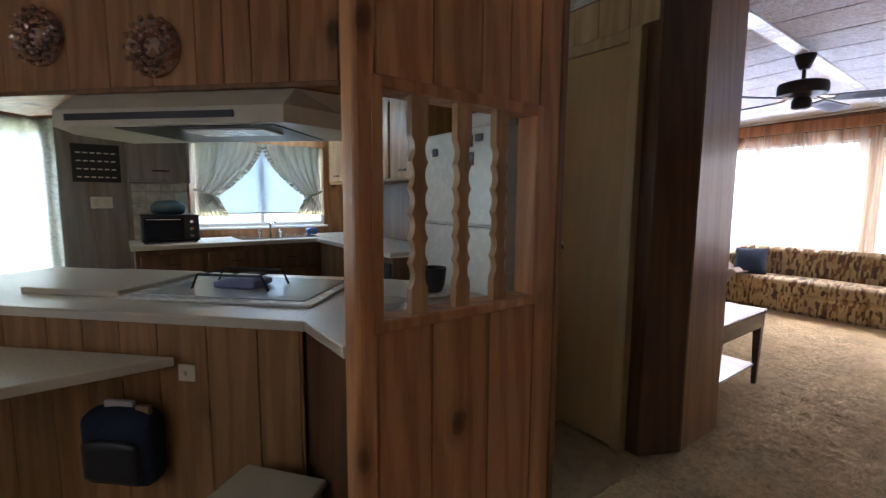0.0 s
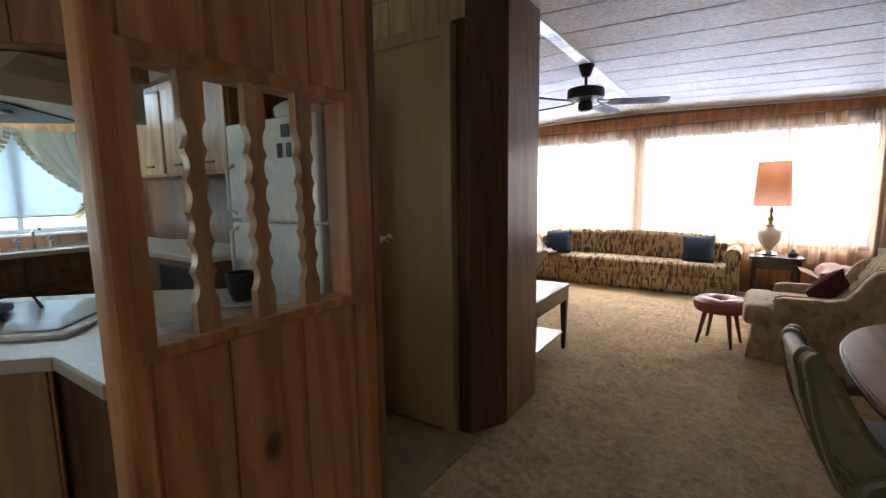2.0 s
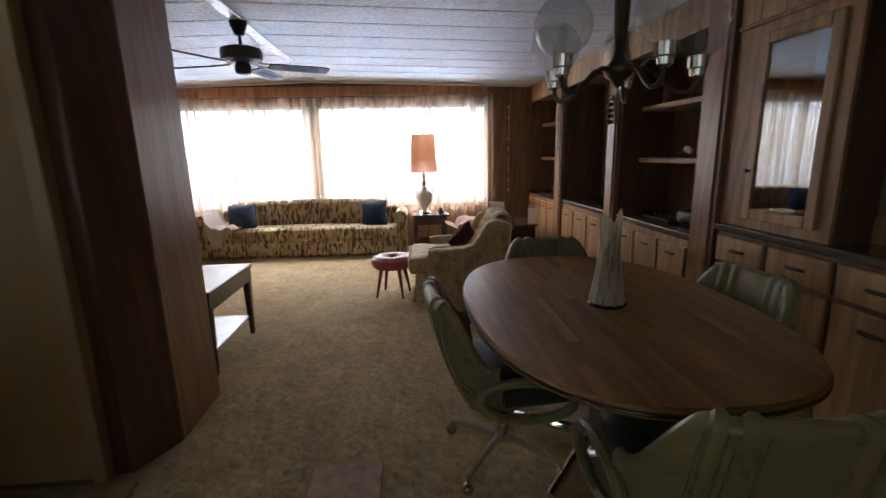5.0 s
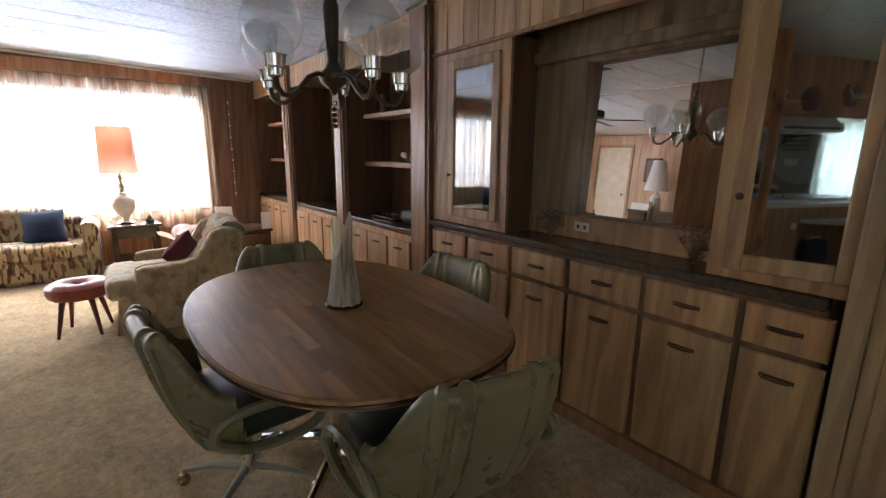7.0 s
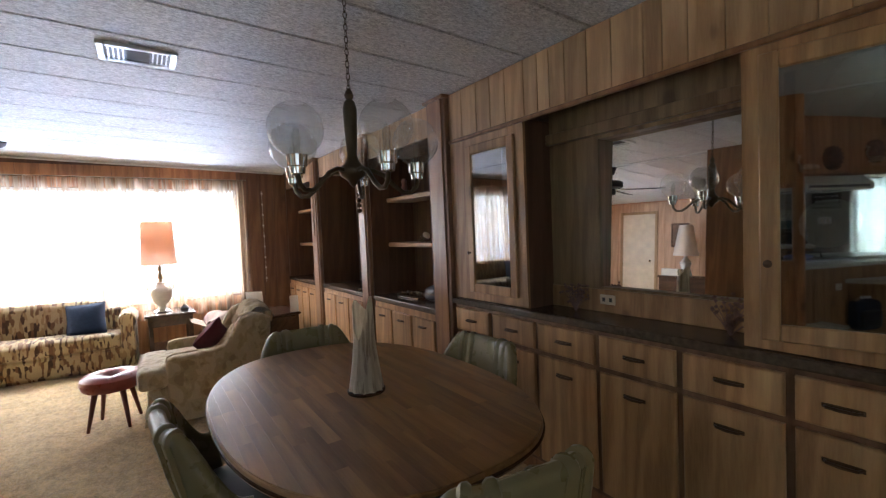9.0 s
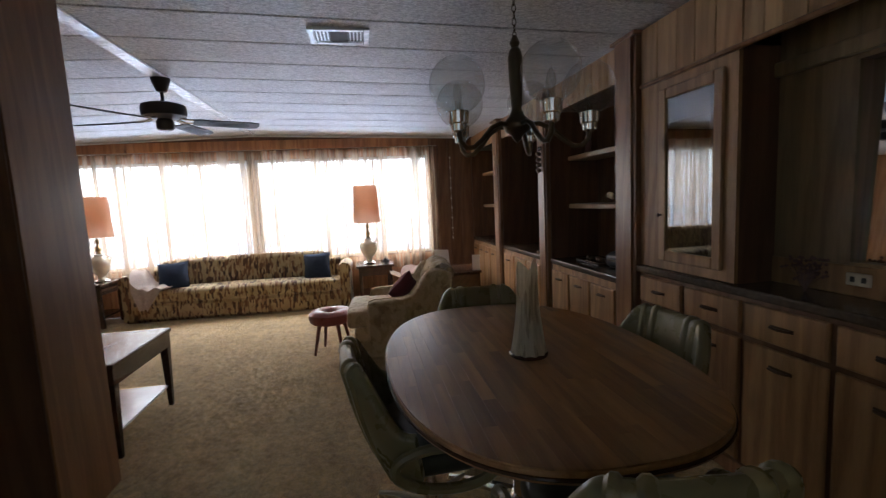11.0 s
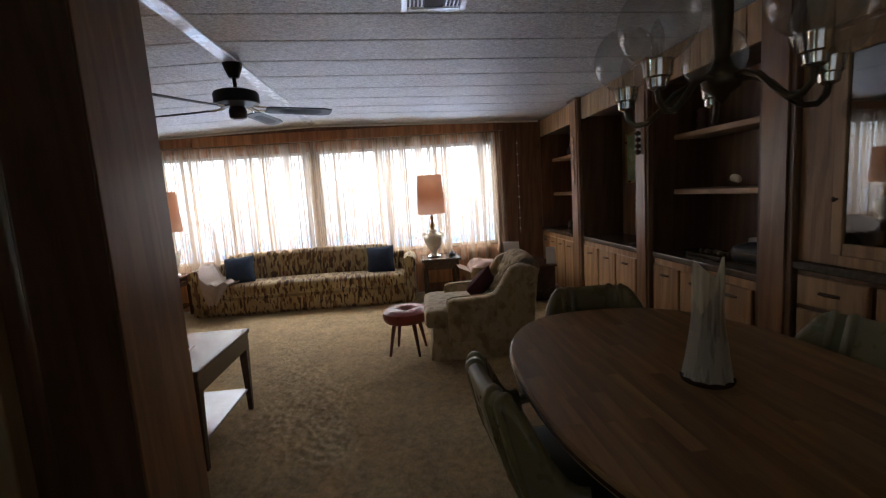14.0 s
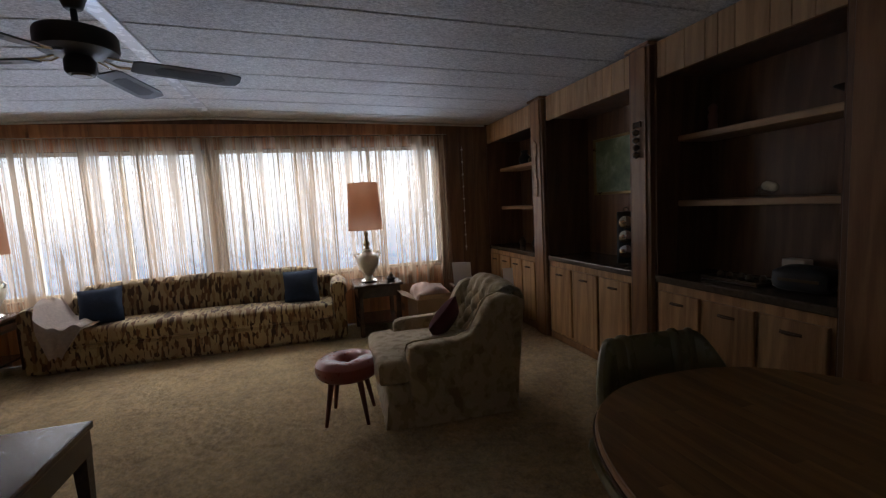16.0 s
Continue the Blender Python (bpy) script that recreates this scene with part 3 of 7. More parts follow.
def outer_walls():
    top = 2.42
    # window wall
    bm = bmesh.new()
    ys = [Y_BACK - 0.1, WIN_SPANS[0][0], WIN_SPANS[0][1], WIN_SPANS[1][0], WIN_SPANS[1][1], Y_KIT + 0.1]
    for a, b in ((ys[0], ys[1]), (ys[2], ys[3]), (ys[4], ys[5])):
        box(X_WIN, X_WIN + 0.12, a, b, 0, top, bm=bm)
    for a, b in WIN_SPANS:
        box(X_WIN, X_WIN + 0.12, a, b, 0, WIN_Z[0], bm=bm)
        box(X_WIN, X_WIN + 0.12, a, b, WIN_Z[1], top, bm=bm)
    w = wall("wall_east", bm, PANEL_DARK, "dark wood wall around the wide front windows")
    planks(w, (X_WIN, -1.78, 0), (0, 1, 0), 0.64, 0, 2.27, POSTWOOD, (-1, 0, 0), seed=3)
    planks(w, (X_WIN, -1.14, 0), (0, 1, 0), 6.0, 2.04, 2.30, KNOTTY, (-1, 0, 0), widths=(0.2, 0.28, 0.16), seed=5)
    planks(w, (X_WIN, -1.14, 0), (0, 1, 0), 6.0, 0, 0.60, KNOTTY, (-1, 0, 0), widths=(0.2, 0.28, 0.16), seed=6)
    planks(w, (X_WIN, 3.74, 0), (0, 1, 0), 1.1, 0.6, 2.0, KNOTTY, (-1, 0, 0), seed=7)
    for ya, yb, nm in ((-1.76, RIDGE_Y, "trim_crown"), (RIDGE_Y, Y_KIT, "trim_crown_2")):
        bm = tube([(X_WIN - 0.012, ya, ceil_z(ya) - 0.014), (X_WIN - 0.012, yb, ceil_z(yb) - 0.014)], 0.013, 6)
        solid(nm, bm, WHITE, "thin white crown moulding under the ceiling", "trim", kind="structure")
    # other outer walls
    wall("wall_south", box(X_REAR, X_WIN, Y_BACK - 0.12, Y_BACK, 0, top), PANEL_DARK, "dark wood wall behind the built-in cabinets")
    bm = box(X_REAR - 0.12, X_REAR, Y_BACK, -0.6, 0, top)
    box(X_REAR - 0.12, X_REAR, 2.4, Y_KIT, 0, top, bm=bm)
    box(X_REAR - 0.12, X_REAR, -0.6, 2.4, 0, 0.85, bm=bm)
    box(X_REAR - 0.12, X_REAR, -0.6, 2.4, 2.0, top, bm=bm)
    wall("wall_west", bm, KNOTTY, "panelled end wall with the added rear window")
    bm = bmesh.new()
    KW = (0.80, 2.10)
    for a, b in ((X_REAR, -2.3), (-0.16, KW[0]), (KW[1], X_WIN)):
        box(a, b, Y_KIT, Y_KIT + 0.12, 0, top, bm=bm)
    box(KW[0], KW[1], Y_KIT, Y_KIT + 0.12, 0, 1.03, bm=bm)
    box(KW[0], KW[1], Y_KIT, Y_KIT + 0.12, 1.86, top, bm=bm)
    box(-2.3, -0.16, Y_KIT, Y_KIT + 0.12, 0, 0.5, bm=bm)
    box(-2.3, -0.16, Y_KIT, Y_KIT + 0.12, 1.86, top, bm=bm)
    w = wall("wall_north", bm, KNOTTY, "panelled wood wall behind the kitchen")
    planks(w, (-0.14, Y_KIT, 0), (1, 0, 0), 0.92, 0.0, 2.25, HAZEPANEL, (0, -1, 0), seed=11)
    planks(w, (3.02, Y_KIT, 0), (1, 0, 0), 4.06, 0.0, 2.25, PALEPANEL, (0, -1, 0), seed=12)


def windows():
    for i, (a, b) in enumerate(WIN_SPANS):
        win = thing(f"window_{i + 1}", "wide front window with thin pale mullions", "window", kind="structure")
        bm = bmesh.new()
        z0, z1 = WIN_Z
        xa, xb = X_WIN + 0.03, X_WIN + 0.075
        for box_ in ((a, b, z0, z0 + 0.035), (a, b, z1 - 0.035, z1), (a, a + 0.035, z0, z1), (b - 0.035, b, z0, z1)):
            box(xa, xb, box_[0], box_[1], box_[2], box_[3], bm=bm)
        part("window_frame", bm, OFFWHITE, win, "thin pale metal frame")
        part("window_sill", box(X_WIN - 0.01, X_WIN + 0.03, a, b, z0 - 0.02, z0 + 0.003, 0.003), TRIM, win)
        n = 3
        for k in range(1, n):
            y = a + (b - a) * k / n
            part("mullion", box(xa, xb, y - 0.014, y + 0.014, z0 + 0.035, z1 - 0.035), OFFWHITE, win)
        for k in range(n):
            ya, yb = a + (b - a) * k / n + 0.02, a + (b - a) * (k + 1) / n - 0.02
            p = part("pane", box(xa + 0.02, xa + 0.024, ya, yb, z0 + 0.03, z1 - 0.03), GLASSPANE, win)
            p.visible_shadow = False
    win = thing("window_3", "kitchen window over the sink", "window", kind="structure")
    bm = bmesh.new()
    for x0, x1, z0, z1 in ((0.80, 2.10, 1.03, 1.07), (0.80, 2.10, 1.82, 1.86), (0.80, 0.84, 1.03, 1.86), (2.06, 2.10, 1.03, 1.86), (1.43, 1.47, 1.07, 1.82)):
        box(x0, x1, Y_KIT + 0.03, Y_KIT + 0.07, z0, z1, bm=bm)
    part("window_frame", bm, WHITE, win)
    for x0, x1 in ((0.84, 1.43), (1.47, 2.06)):
        part("pane", box(x0, x1, Y_KIT + 0.048, Y_KIT + 0.052, 1.07, 1.82), GLASSPANE, win).visible_shadow = False
    part("window_sill", box(0.78, 2.12, Y_KIT - 0.04, Y_KIT + 0.03, 1.01, 1.032, 0.004), WHITE, win)
    win = thing("window_4", "tall kitchen side window behind a lace curtain", "window", kind="structure")
    bm = bmesh.new()
    for x0, x1, z0, z1 in ((-2.3, -0.16, 0.5, 0.54), (-2.3, -0.16, 1.82, 1.86), (-2.3, -2.26, 0.5, 1.86), (-0.2, -0.16, 0.5, 1.86)):
        box(x0, x1, Y_KIT + 0.03, Y_KIT + 0.07, z0, z1, bm=bm)
    part("window_frame", bm, WHITE, win)
    part("pane", box(-2.26, -0.2, Y_KIT + 0.048, Y_KIT + 0.052, 0.54, 1.82), GLASSPANE, win).visible_shadow = False


def drape(name, label, p0, p1, z0, z1, mat, waves, amp, group="", pinch_top=-0.25, seed=1):
    """A pleated curtain between two points of the plan."""
    rnd = random.Random(seed)
    p0, p1 = Vector(p0), Vector(p1)
    d = (p1 - p0)
    n = Vector((-d.y, d.x)).normalized()
    cols, rows = int(waves * 10), 14
    bm = bmesh.new()
    grid = []
    ph = [rnd.uniform(0, 6.28) for _ in range(5)]
    for i in range(cols + 1):
        s = i / cols
        col = []
        for j in range(rows + 1):
            q = j / rows
            a = amp * (1 - pinch_top * (q ** 4))
            u = s + 0.004 * math.sin(s * 40 + ph[0]) * (1 - q)
            off = a * math.sin(2 * math.pi * waves * u + 0.7 * math.sin(s * 13 + ph[1])) * (0.75 + 0.4 * math.sin(s * 29 + ph[2]))
            if q > 0.86:
                off += 0.012 * max(0.0, math.sin(2 * math.pi * waves * 0.5 * s)) ** 8
            pt = p0 + d * u + n * off
            z = z0 + (z1 - z0) * q
            col.append(bm.verts.new((pt.x, pt.y, z)))
        grid.append(col)
    for i in range(cols):
        for j in range(rows):
            bm.faces.new((grid[i][j], grid[i + 1][j], grid[i + 1][j + 1], grid[i][j + 1]))
    return solid(name, bm, mat, label, "curtain", group, smooth=True)


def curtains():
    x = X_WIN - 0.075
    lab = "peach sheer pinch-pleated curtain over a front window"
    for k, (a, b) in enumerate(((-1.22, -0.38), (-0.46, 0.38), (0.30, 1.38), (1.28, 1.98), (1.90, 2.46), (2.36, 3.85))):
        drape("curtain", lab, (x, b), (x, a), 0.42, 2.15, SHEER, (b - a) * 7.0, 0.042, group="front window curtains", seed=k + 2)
    bm = tube([(x - 0.0, -1.25, 2.155), (x, 3.9, 2.155)], 0.009, 6)
    for k in range(30):
        yy = -1.2 + k * 0.172
        box(x - 0.012, X_WIN, yy - 0.004, yy + 0.004, 2.158, 2.168, bm=bm) if k % 7 == 0 else None
    solid("curtain_rod", bm, CHROME, "slim white traverse rod above the curtains", "curtain rod")
    # kitchen cottage curtains tied back, and the blind
    for side in (-1, 1):
        bm = bmesh.new()
        grid = []
        cx = 1.45
        inner_edge = []
        for i in range(41):
            s = i / 40
            col = []
            for j in range(61):
                q = j / 60
                z = 1.86 - 0.72 * q
                if q <= 0.72:
                    inner = 0.03 + 0.42 * (q / 0.72) ** 1.7
                else:
                    inner = 0.45 - 0.10 * ((q - 0.72) / 0.28)
                outer = 0.62
                if i == 0:
                    inner_edge.append((cx + side * inner, z))
                xx = cx + side * (inner + (outer - inner) * s)
                col.append(bm.verts.new((xx, Y_KIT - 0.03 - 0.012 * math.sin(s * 44 + q * 2), z)))
            grid.append(col)
        for i in range(40):
            for j in range(60):
                bm.faces.new((grid[i][j], grid[i + 1][j], grid[i + 1][j + 1], grid[i][j + 1]))
        cur = thing("kitchen_curtain", "cream ruffled cottage curtain tied back at the sink window", "curtain", group="kitchen curtains")
        part("cloth", bm, COTTAGE, cur, smooth=True)
        ruf = bmesh.new()
        last = None
        for k, (px, pz) in enumerate(inner_edge):
            wob = 0.014 * math.sin(k * 2.1)
            here = [ruf.verts.new((px + side * 0.012, Y_KIT - 0.034 + wob * 0.4, pz)), ruf.verts.new((px - side * (0.032 + wob * 0.5), Y_KIT - 0.045 + wob, pz - 0.012))]
            if last:
                ruf.faces.new((last[0], last[1], here[1], here[0]))
            last = here
        part("ruffle", ruf, COTTAGE, cur, "gathered ruffle along the edge", smooth=True)
        tx = cx + side * 0.47
        tie = tube([(tx - side * 0.03, Y_KIT - 0.05, 1.335), (tx + side * 0.06, Y_KIT - 0.056, 1.36), (cx + side * 0.62, Y_KIT - 0.03, 1.40)], 0.012, 6)
        for da in (-0.05, 0.045):
            tube([(tx, Y_KIT - 0.055, 1.335), (tx + da * 0.6, Y_KIT - 0.06, 1.29), (tx + da, Y_KIT - 0.055, 1.245)], [0.012, 0.017, 0.008], 6, bm=tie)
        part("tie", tie, COTTAGE, cur, "tied bow", smooth=True)
    rb = thing("roller_blind", "pale blind half drawn in the kitchen window", "blind")
    part("cloth", box(0.86, 2.04, Y_KIT + 0.008, Y_KIT + 0.012, 1.172, 1.822), BLIND, rb)
    part("hem_bar", box(0.86, 2.04, Y_KIT + 0.004, Y_KIT + 0.016, 1.158, 1.172, 0.003), OFFWHITE, rb)
    part("roller", tube([(0.86, Y_KIT + 0.010, 1.836), (2.04, Y_KIT + 0.010, 1.836)], 0.014, 10), OFFWHITE, rb, smooth=True)
    drape("lace_curtain", "white lace curtain at the tall kitchen window", (-0.12, Y_KIT - 0.06), (-2.35, Y_KIT - 0.06), 0.42, 1.92, LACE, 17, 0.02, seed=9)


def day_outside():
    def sheet(pts):
        bm = bmesh.new()
        bm.faces.new([bm.verts.new(p) for p in pts])
        return bm
    lab = "bright daylight and blurred greenery outside"
    solid("backdrop", sheet(((10.5, -7, -1.6), (10.5, 10, -1.6), (10.5, 10, 10), (10.5, -7, 10))), day_mat("bright_day", *DAY_FRONT, (0.95, 0.97, 1.0), (0.44, 0.57, 0.78), 0.9, 2.6), lab, "backdrop", kind="structure")
    solid("backdrop_2", sheet(((-7, 8.2, -1.6), (7, 8.2, -1.6), (7, 8.2, 9), (-7, 8.2, 9))), day_mat("bright_yard", *DAY_KITCHEN, (0.70, 0.87, 0.97), (0.44, 0.52, 0.36), 0.9, 2.7), lab, "backdrop", kind="structure")
    # glow behind the unseen rear window, added as fill light
    solid("backdrop_3", sheet(((-6.0, -4, -1.6), (-6.0, 7, -1.6), (-6.0, 7, 7), (-6.0, -4, 7))), day_mat("rear_fill_glow", *REAR_FILL, (0.95, 0.98, 1.0), (0.5, 0.6, 0.5), 0.2, 2.6), lab, "backdrop", kind="structure")
    solid("ground", box(-60, 60, -60, 60, -1.75, -1.6), EXTERIOR, "pale dry ground outside", "ground", kind="structure")


def inner_walls():
    # partition with the spindled pass-through
    top, y0, y1 = 2.37, 1.21, 1.292
    x0, x1, a, b, s0, s1 = 0.762, 1.55, 0.815, 1.415, 0.98, 1.605
    bm = bmesh.new()
    box(x0, a - 0.012, y0 + 0.008, y1 - 0.008, 0, top, bm=bm)
    box(b + 0.012, x1, y0 + 0.008, y1 - 0.008, 0, top, bm=bm)
    box(a - 0.012, b + 0.012, y0 + 0.008, y1 - 0.008, 0, s0 - 0.012, bm=bm)
    box(a - 0.012, b + 0.012, y0 + 0.008, y1 - 0.008, s1 + 0.012, top, bm=bm)
    w = wall("wall_partition", bm, PARTITION, "knotty pine partition with a spindled pass-through")
    for yy, f in ((y0 + 0.008, (0, -1, 0)), (y1 - 0.008, (0, 1, 0))):
        o = 1 if f[1] > 0 else -1
        planks(w, (a - 0.01, yy, 0), (1, 0, 0), b - a + 0.02, 0, s0 - 0.03, PARTITION, f, seed=21)
        planks(w, (a - 0.01, yy, 0), (1, 0, 0), b - a + 0.02, s1 + 0.03, top, PARTITION, f, seed=22)
        planks(w, (b + 0.012, yy, 0), (1, 0, 0), x1 - b - 0.03, 0, top, PARTITION, f, seed=23)
    part("corner_post", box(x0 - 0.022, a - 0.014, y0 - 0.006, y1 + 0.008, 0, top, 0.02, seg=3), PARTITION, w, "rounded pine corner post")
    part("end_trim", box(x1 - 0.02, x1 + 0.012, y0 - 0.004, y1 + 0.006, 0, top, 0.004), TRIM, w)
    fr = bmesh.new()
    for q in ((a - 0.03, a + 0.006, s0 - 0.03, s1 + 0.03), (b - 0.006, b + 0.03, s0 - 0.03, s1 + 0.03), (a, b, s0 - 0.03, s0 + 0.004), (a, b, s1 - 0.004, s1 + 0.03)):
        box(q[0], q[1], y0 - 0.006, y1 + 0.006, q[2], q[3], 0.004, bm=fr)
    part("opening_frame", fr, PARTITION, w, "pine frame round the opening")
    # scalloped spindle boards
    for xc in (0.945, 1.105, 1.262):
        left, right = [], []
        nz = 110
        for j in range(nz + 1):
            z = s0 + (s1 - s0) * j / nz
            q = (z - s0) / (s1 - s0)
            wdt = 0.028
            if 0.13 < q < 0.82:
                wdt = 0.0285 - 0.0115 * abs(math.sin((q - 0.13) / 0.69 * math.pi * 6)) ** 0.8
            left.append((xc - wdt, z))
            right.append((xc + wdt, z))
        bm = bmesh.new()
        va = [[bm.verts.new((p[0], yy, p[1])) for p in left] for yy in (1.218, 1.246)]
        vb = [[bm.verts.new((p[0], yy, p[1])) for p in right] for yy in (1.218, 1.246)]
        for j in range(nz):
            bm.faces.new((va[0][j], vb[0][j], vb[0][j + 1], va[0][j + 1]))
            bm.faces.new((va[1][j], va[1][j + 1], vb[1][j + 1], vb[1][j]))
            bm.faces.new((va[0][j], va[0][j + 1], va[1][j + 1], va[1][j]))
            bm.faces.new((vb[0][j], vb[1][j], vb[1][j + 1], vb[0][j + 1]))
        part("spindle", bm, SPINDLEWOOD, w, "scalloped wooden spindle board")
    # closet block between the kitchen and the living room
    bm = slab([(2.345, 1.30), (2.56, 1.19), (2.995, 1.19), (2.995, Y_KIT), (2.345, Y_KIT)], 0, top)
    w = wall("wall_closet", bm, PANEL_DARK, "dark panelled closet wall between hall and living room")
    planks(w, (2.565, 1.19, 0), (1, 0, 0), 0.43, 0, top, TRIM, (0, -1, 0), widths=(0.43,), seed=31)
    planks(w, (2.345, 1.90, 0), (0, 1, 0), 3.0, 2.12, top - 0.02, FASCIA, (-1, 0, 0), seed=32)
    planks(w, (2.345, 1.31, 0), (0, 1, 0), 0.7, 2.16, top - 0.02, FASCIA, (-1, 0, 0), seed=35)
    planks(w, (2.995, 1.22, 0), (0, 1, 0), 3.66, 0, top - 0.03, KNOTTY, (1, 0, 0), seed=33)
    u = Vector((0.215, -0.11, 0)).normalized()
    planks(w, (2.345, 1.30, 0), u, 0.241, 0, top, PANEL_DARK, (u.y, -u.x, 0), widths=(0.241,), seed=34)
    # door in the closet wall
    d = thing("door_1", "flat tan veneer door with a brass knob, closed", "door", kind="structure")
    part("door_leaf", box(2.300, 2.335, 1.425, 1.93, 0.015, 2.08, 0.003), DOORTAN, d)
    c = bmesh.new()
    box(2.285, 2.346, 1.365, 1.425, 0, 2.14, 0.004, bm=c)
    box(2.285, 2.346, 1.93, 1.98, 0, 2.14, 0.004, bm=c)
    box(2.285, 2.346, 1.425, 1.93, 2.08, 2.14, 0.004, bm=c)
    part("door_frame", c, CASING, d)
    k = lathe([(0.026, 0), (0.028, 0.004), (0.012, 0.010), (0.011, 0.03), (0.024, 0.04), (0.027, 0.05), (0.022, 0.06), (0.0, 0.063)], 16, at=(2.301, 1.80, 1.06), tilt=pose(0, 0, 0, 0, -90, 0))
    part("door_knob", k, CHROME, d, "round metal knob", smooth=True)
    # wall that takes over where the hutch ends
    w = wall("wall_entry", box(X_REAR, 0.815, Y_BACK, -1.748, 0, 2.36), FASCIA, "light wood wall at the end of the hutch")
    planks(w, (0.16, -1.748, 0), (1, 0, 0), 0.60, 0, 2.36, FASCIA, (0, 1, 0), widths=(0.12, 0.16), seed=41)
    planks(w, (-2.5, -1.748, 0), (1, 0, 0), 2.66, 0, 2.36, FASCIA, (0, 1, 0), widths=(0.2, 0.26), seed=42)
    part("end_trim", box(0.762, 0.82, -1.75, -1.722, 0, 2.36, 0.006), CASING, w, "light wood corner trim")


floor_and_ceiling()
outer_walls()
windows()
curtains()
day_outside()
inner_walls()

# ---- the built-in wall of shelves and cabinets ----
YF = -1.78      # plane of the cabinet fronts


def pull(parent, x, z, y=YF + 0.022):
    bm = tube([(x - 0.045, y, z), (x - 0.038, y + 0.016, z), (x, y + 0.022, z), (x + 0.038, y + 0.016, z), (x + 0.045, y, z)], [0.004, 0.005, 0.006, 0.005, 0.004], 6)
    box(x - 0.052, x + 0.052, y - 0.002, y + 0.002, z - 0.008, z + 0.008, 0.002, bm=bm)
    return part("handle", bm, PULL, parent, "dark metal pull", smooth=True)


def front(parent, name, x0, x1, z0, z1, handle_z, mat=None, y=YF):
    """A raised cabinet door or drawer front with a routed edge."""
    bm = box(x0, x1, y, y + 0.019, z0, z1)
    edge = [e for e in bm.edges if all(abs(v.co.y - y - 0.019) < 1e-6 for v in e.verts)]
    bmesh.ops.bevel(bm, geom=edge, offset=0.011, segments=3, profile=0.6, affect="EDGES")
    d = part(name, bm, mat or FRONT, parent)
    pull(d, (x0 + x1) / 2, handle_z, y + 0.02)
    return d


def shelf_bay(x0, x1, shelves, doors, name_label):
    unit = thing("shelf_unit", name_label, "shelf unit", group="built-in shelf units")
    top, ctr = 2.05, 0.795
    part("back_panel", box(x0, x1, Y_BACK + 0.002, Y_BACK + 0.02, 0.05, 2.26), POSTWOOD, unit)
    part("side_panel", box(x0, x0 + 0.018, Y_BACK + 0.02, YF, 0.05, 2.26), PANEL_DARK, unit)
    part("side_panel", box(x1 - 0.018, x1, Y_BACK + 0.02, YF, 0.05, 2.26), PANEL_DARK, unit)
    part("top_panel", box(x0 + 0.018, x1 - 0.018, Y_BACK + 0.02, YF - 0.035, top + 0.02, top + 0.04), PANEL_DARK, unit)
    fascia = part("fascia", box(x0, x1, YF - 0.03, YF - 0.012, top, 2.268), FASCIA, unit, "pine fascia board")
    planks(fascia, (x0 + 0.001, YF - 0.012, 0), (1, 0, 0), x1 - x0 - 0.002, top, 2.268, FASCIA, (0, 1, 0), widths=(0.14, 0.1, 0.18, 0.08), seed=int(x0 * 10))
    part("counter", box(x0 + 0.002, x1 - 0.002, Y_BACK + 0.02, YF + 0.012, ctr - 0.045, ctr, 0.008, seg=2), COUNTERSTONE, unit, "dark speckled laminate top")
    part("base_frame", box(x0 + 0.018, x1 - 0.018, YF - 0.03, YF - 0.004, 0.0, ctr - 0.045), FRONT, unit)
    part("toe_board", box(x0 + 0.018, x1 - 0.018, YF - 0.004, YF + 0.006, 0.0, 0.06), TRIM, unit)
    n = doors
    w = (x1 - x0 - 0.05) / n
    for k in range(n):
        a = x0 + 0.025 + k * w
        front(unit, "door", a + 0.012, a + w - 0.012, 0.085, 0.70, 0.635)
    for z in shelves:
        bm = box(x0 + 0.018, x1 - 0.018, Y_BACK + 0.02, -1.945, z - 0.040, z, 0.008, seg=2)
        part("shelf", bm, SHELFWOOD, unit)
    return unit


def post(x0, x1, label="dark wood post between shelf bays"):
    p = thing("post", label, "post", group="built-in posts")
    part("column", box(x0, x1, Y_BACK, YF + 0.03, 0, 2.275, 0.005), POSTWOOD, p)
    part("face_board", box(x0 + 0.03, x1 - 0.03, YF + 0.03, YF + 0.042, 0.0, 2.27, 0.004), TRIM, p)
    part("cap", box(x0 - 0.012, x1 + 0.012, Y_BACK, YF + 0.055, 2.255, 2.279, 0.004), TRIM, p)


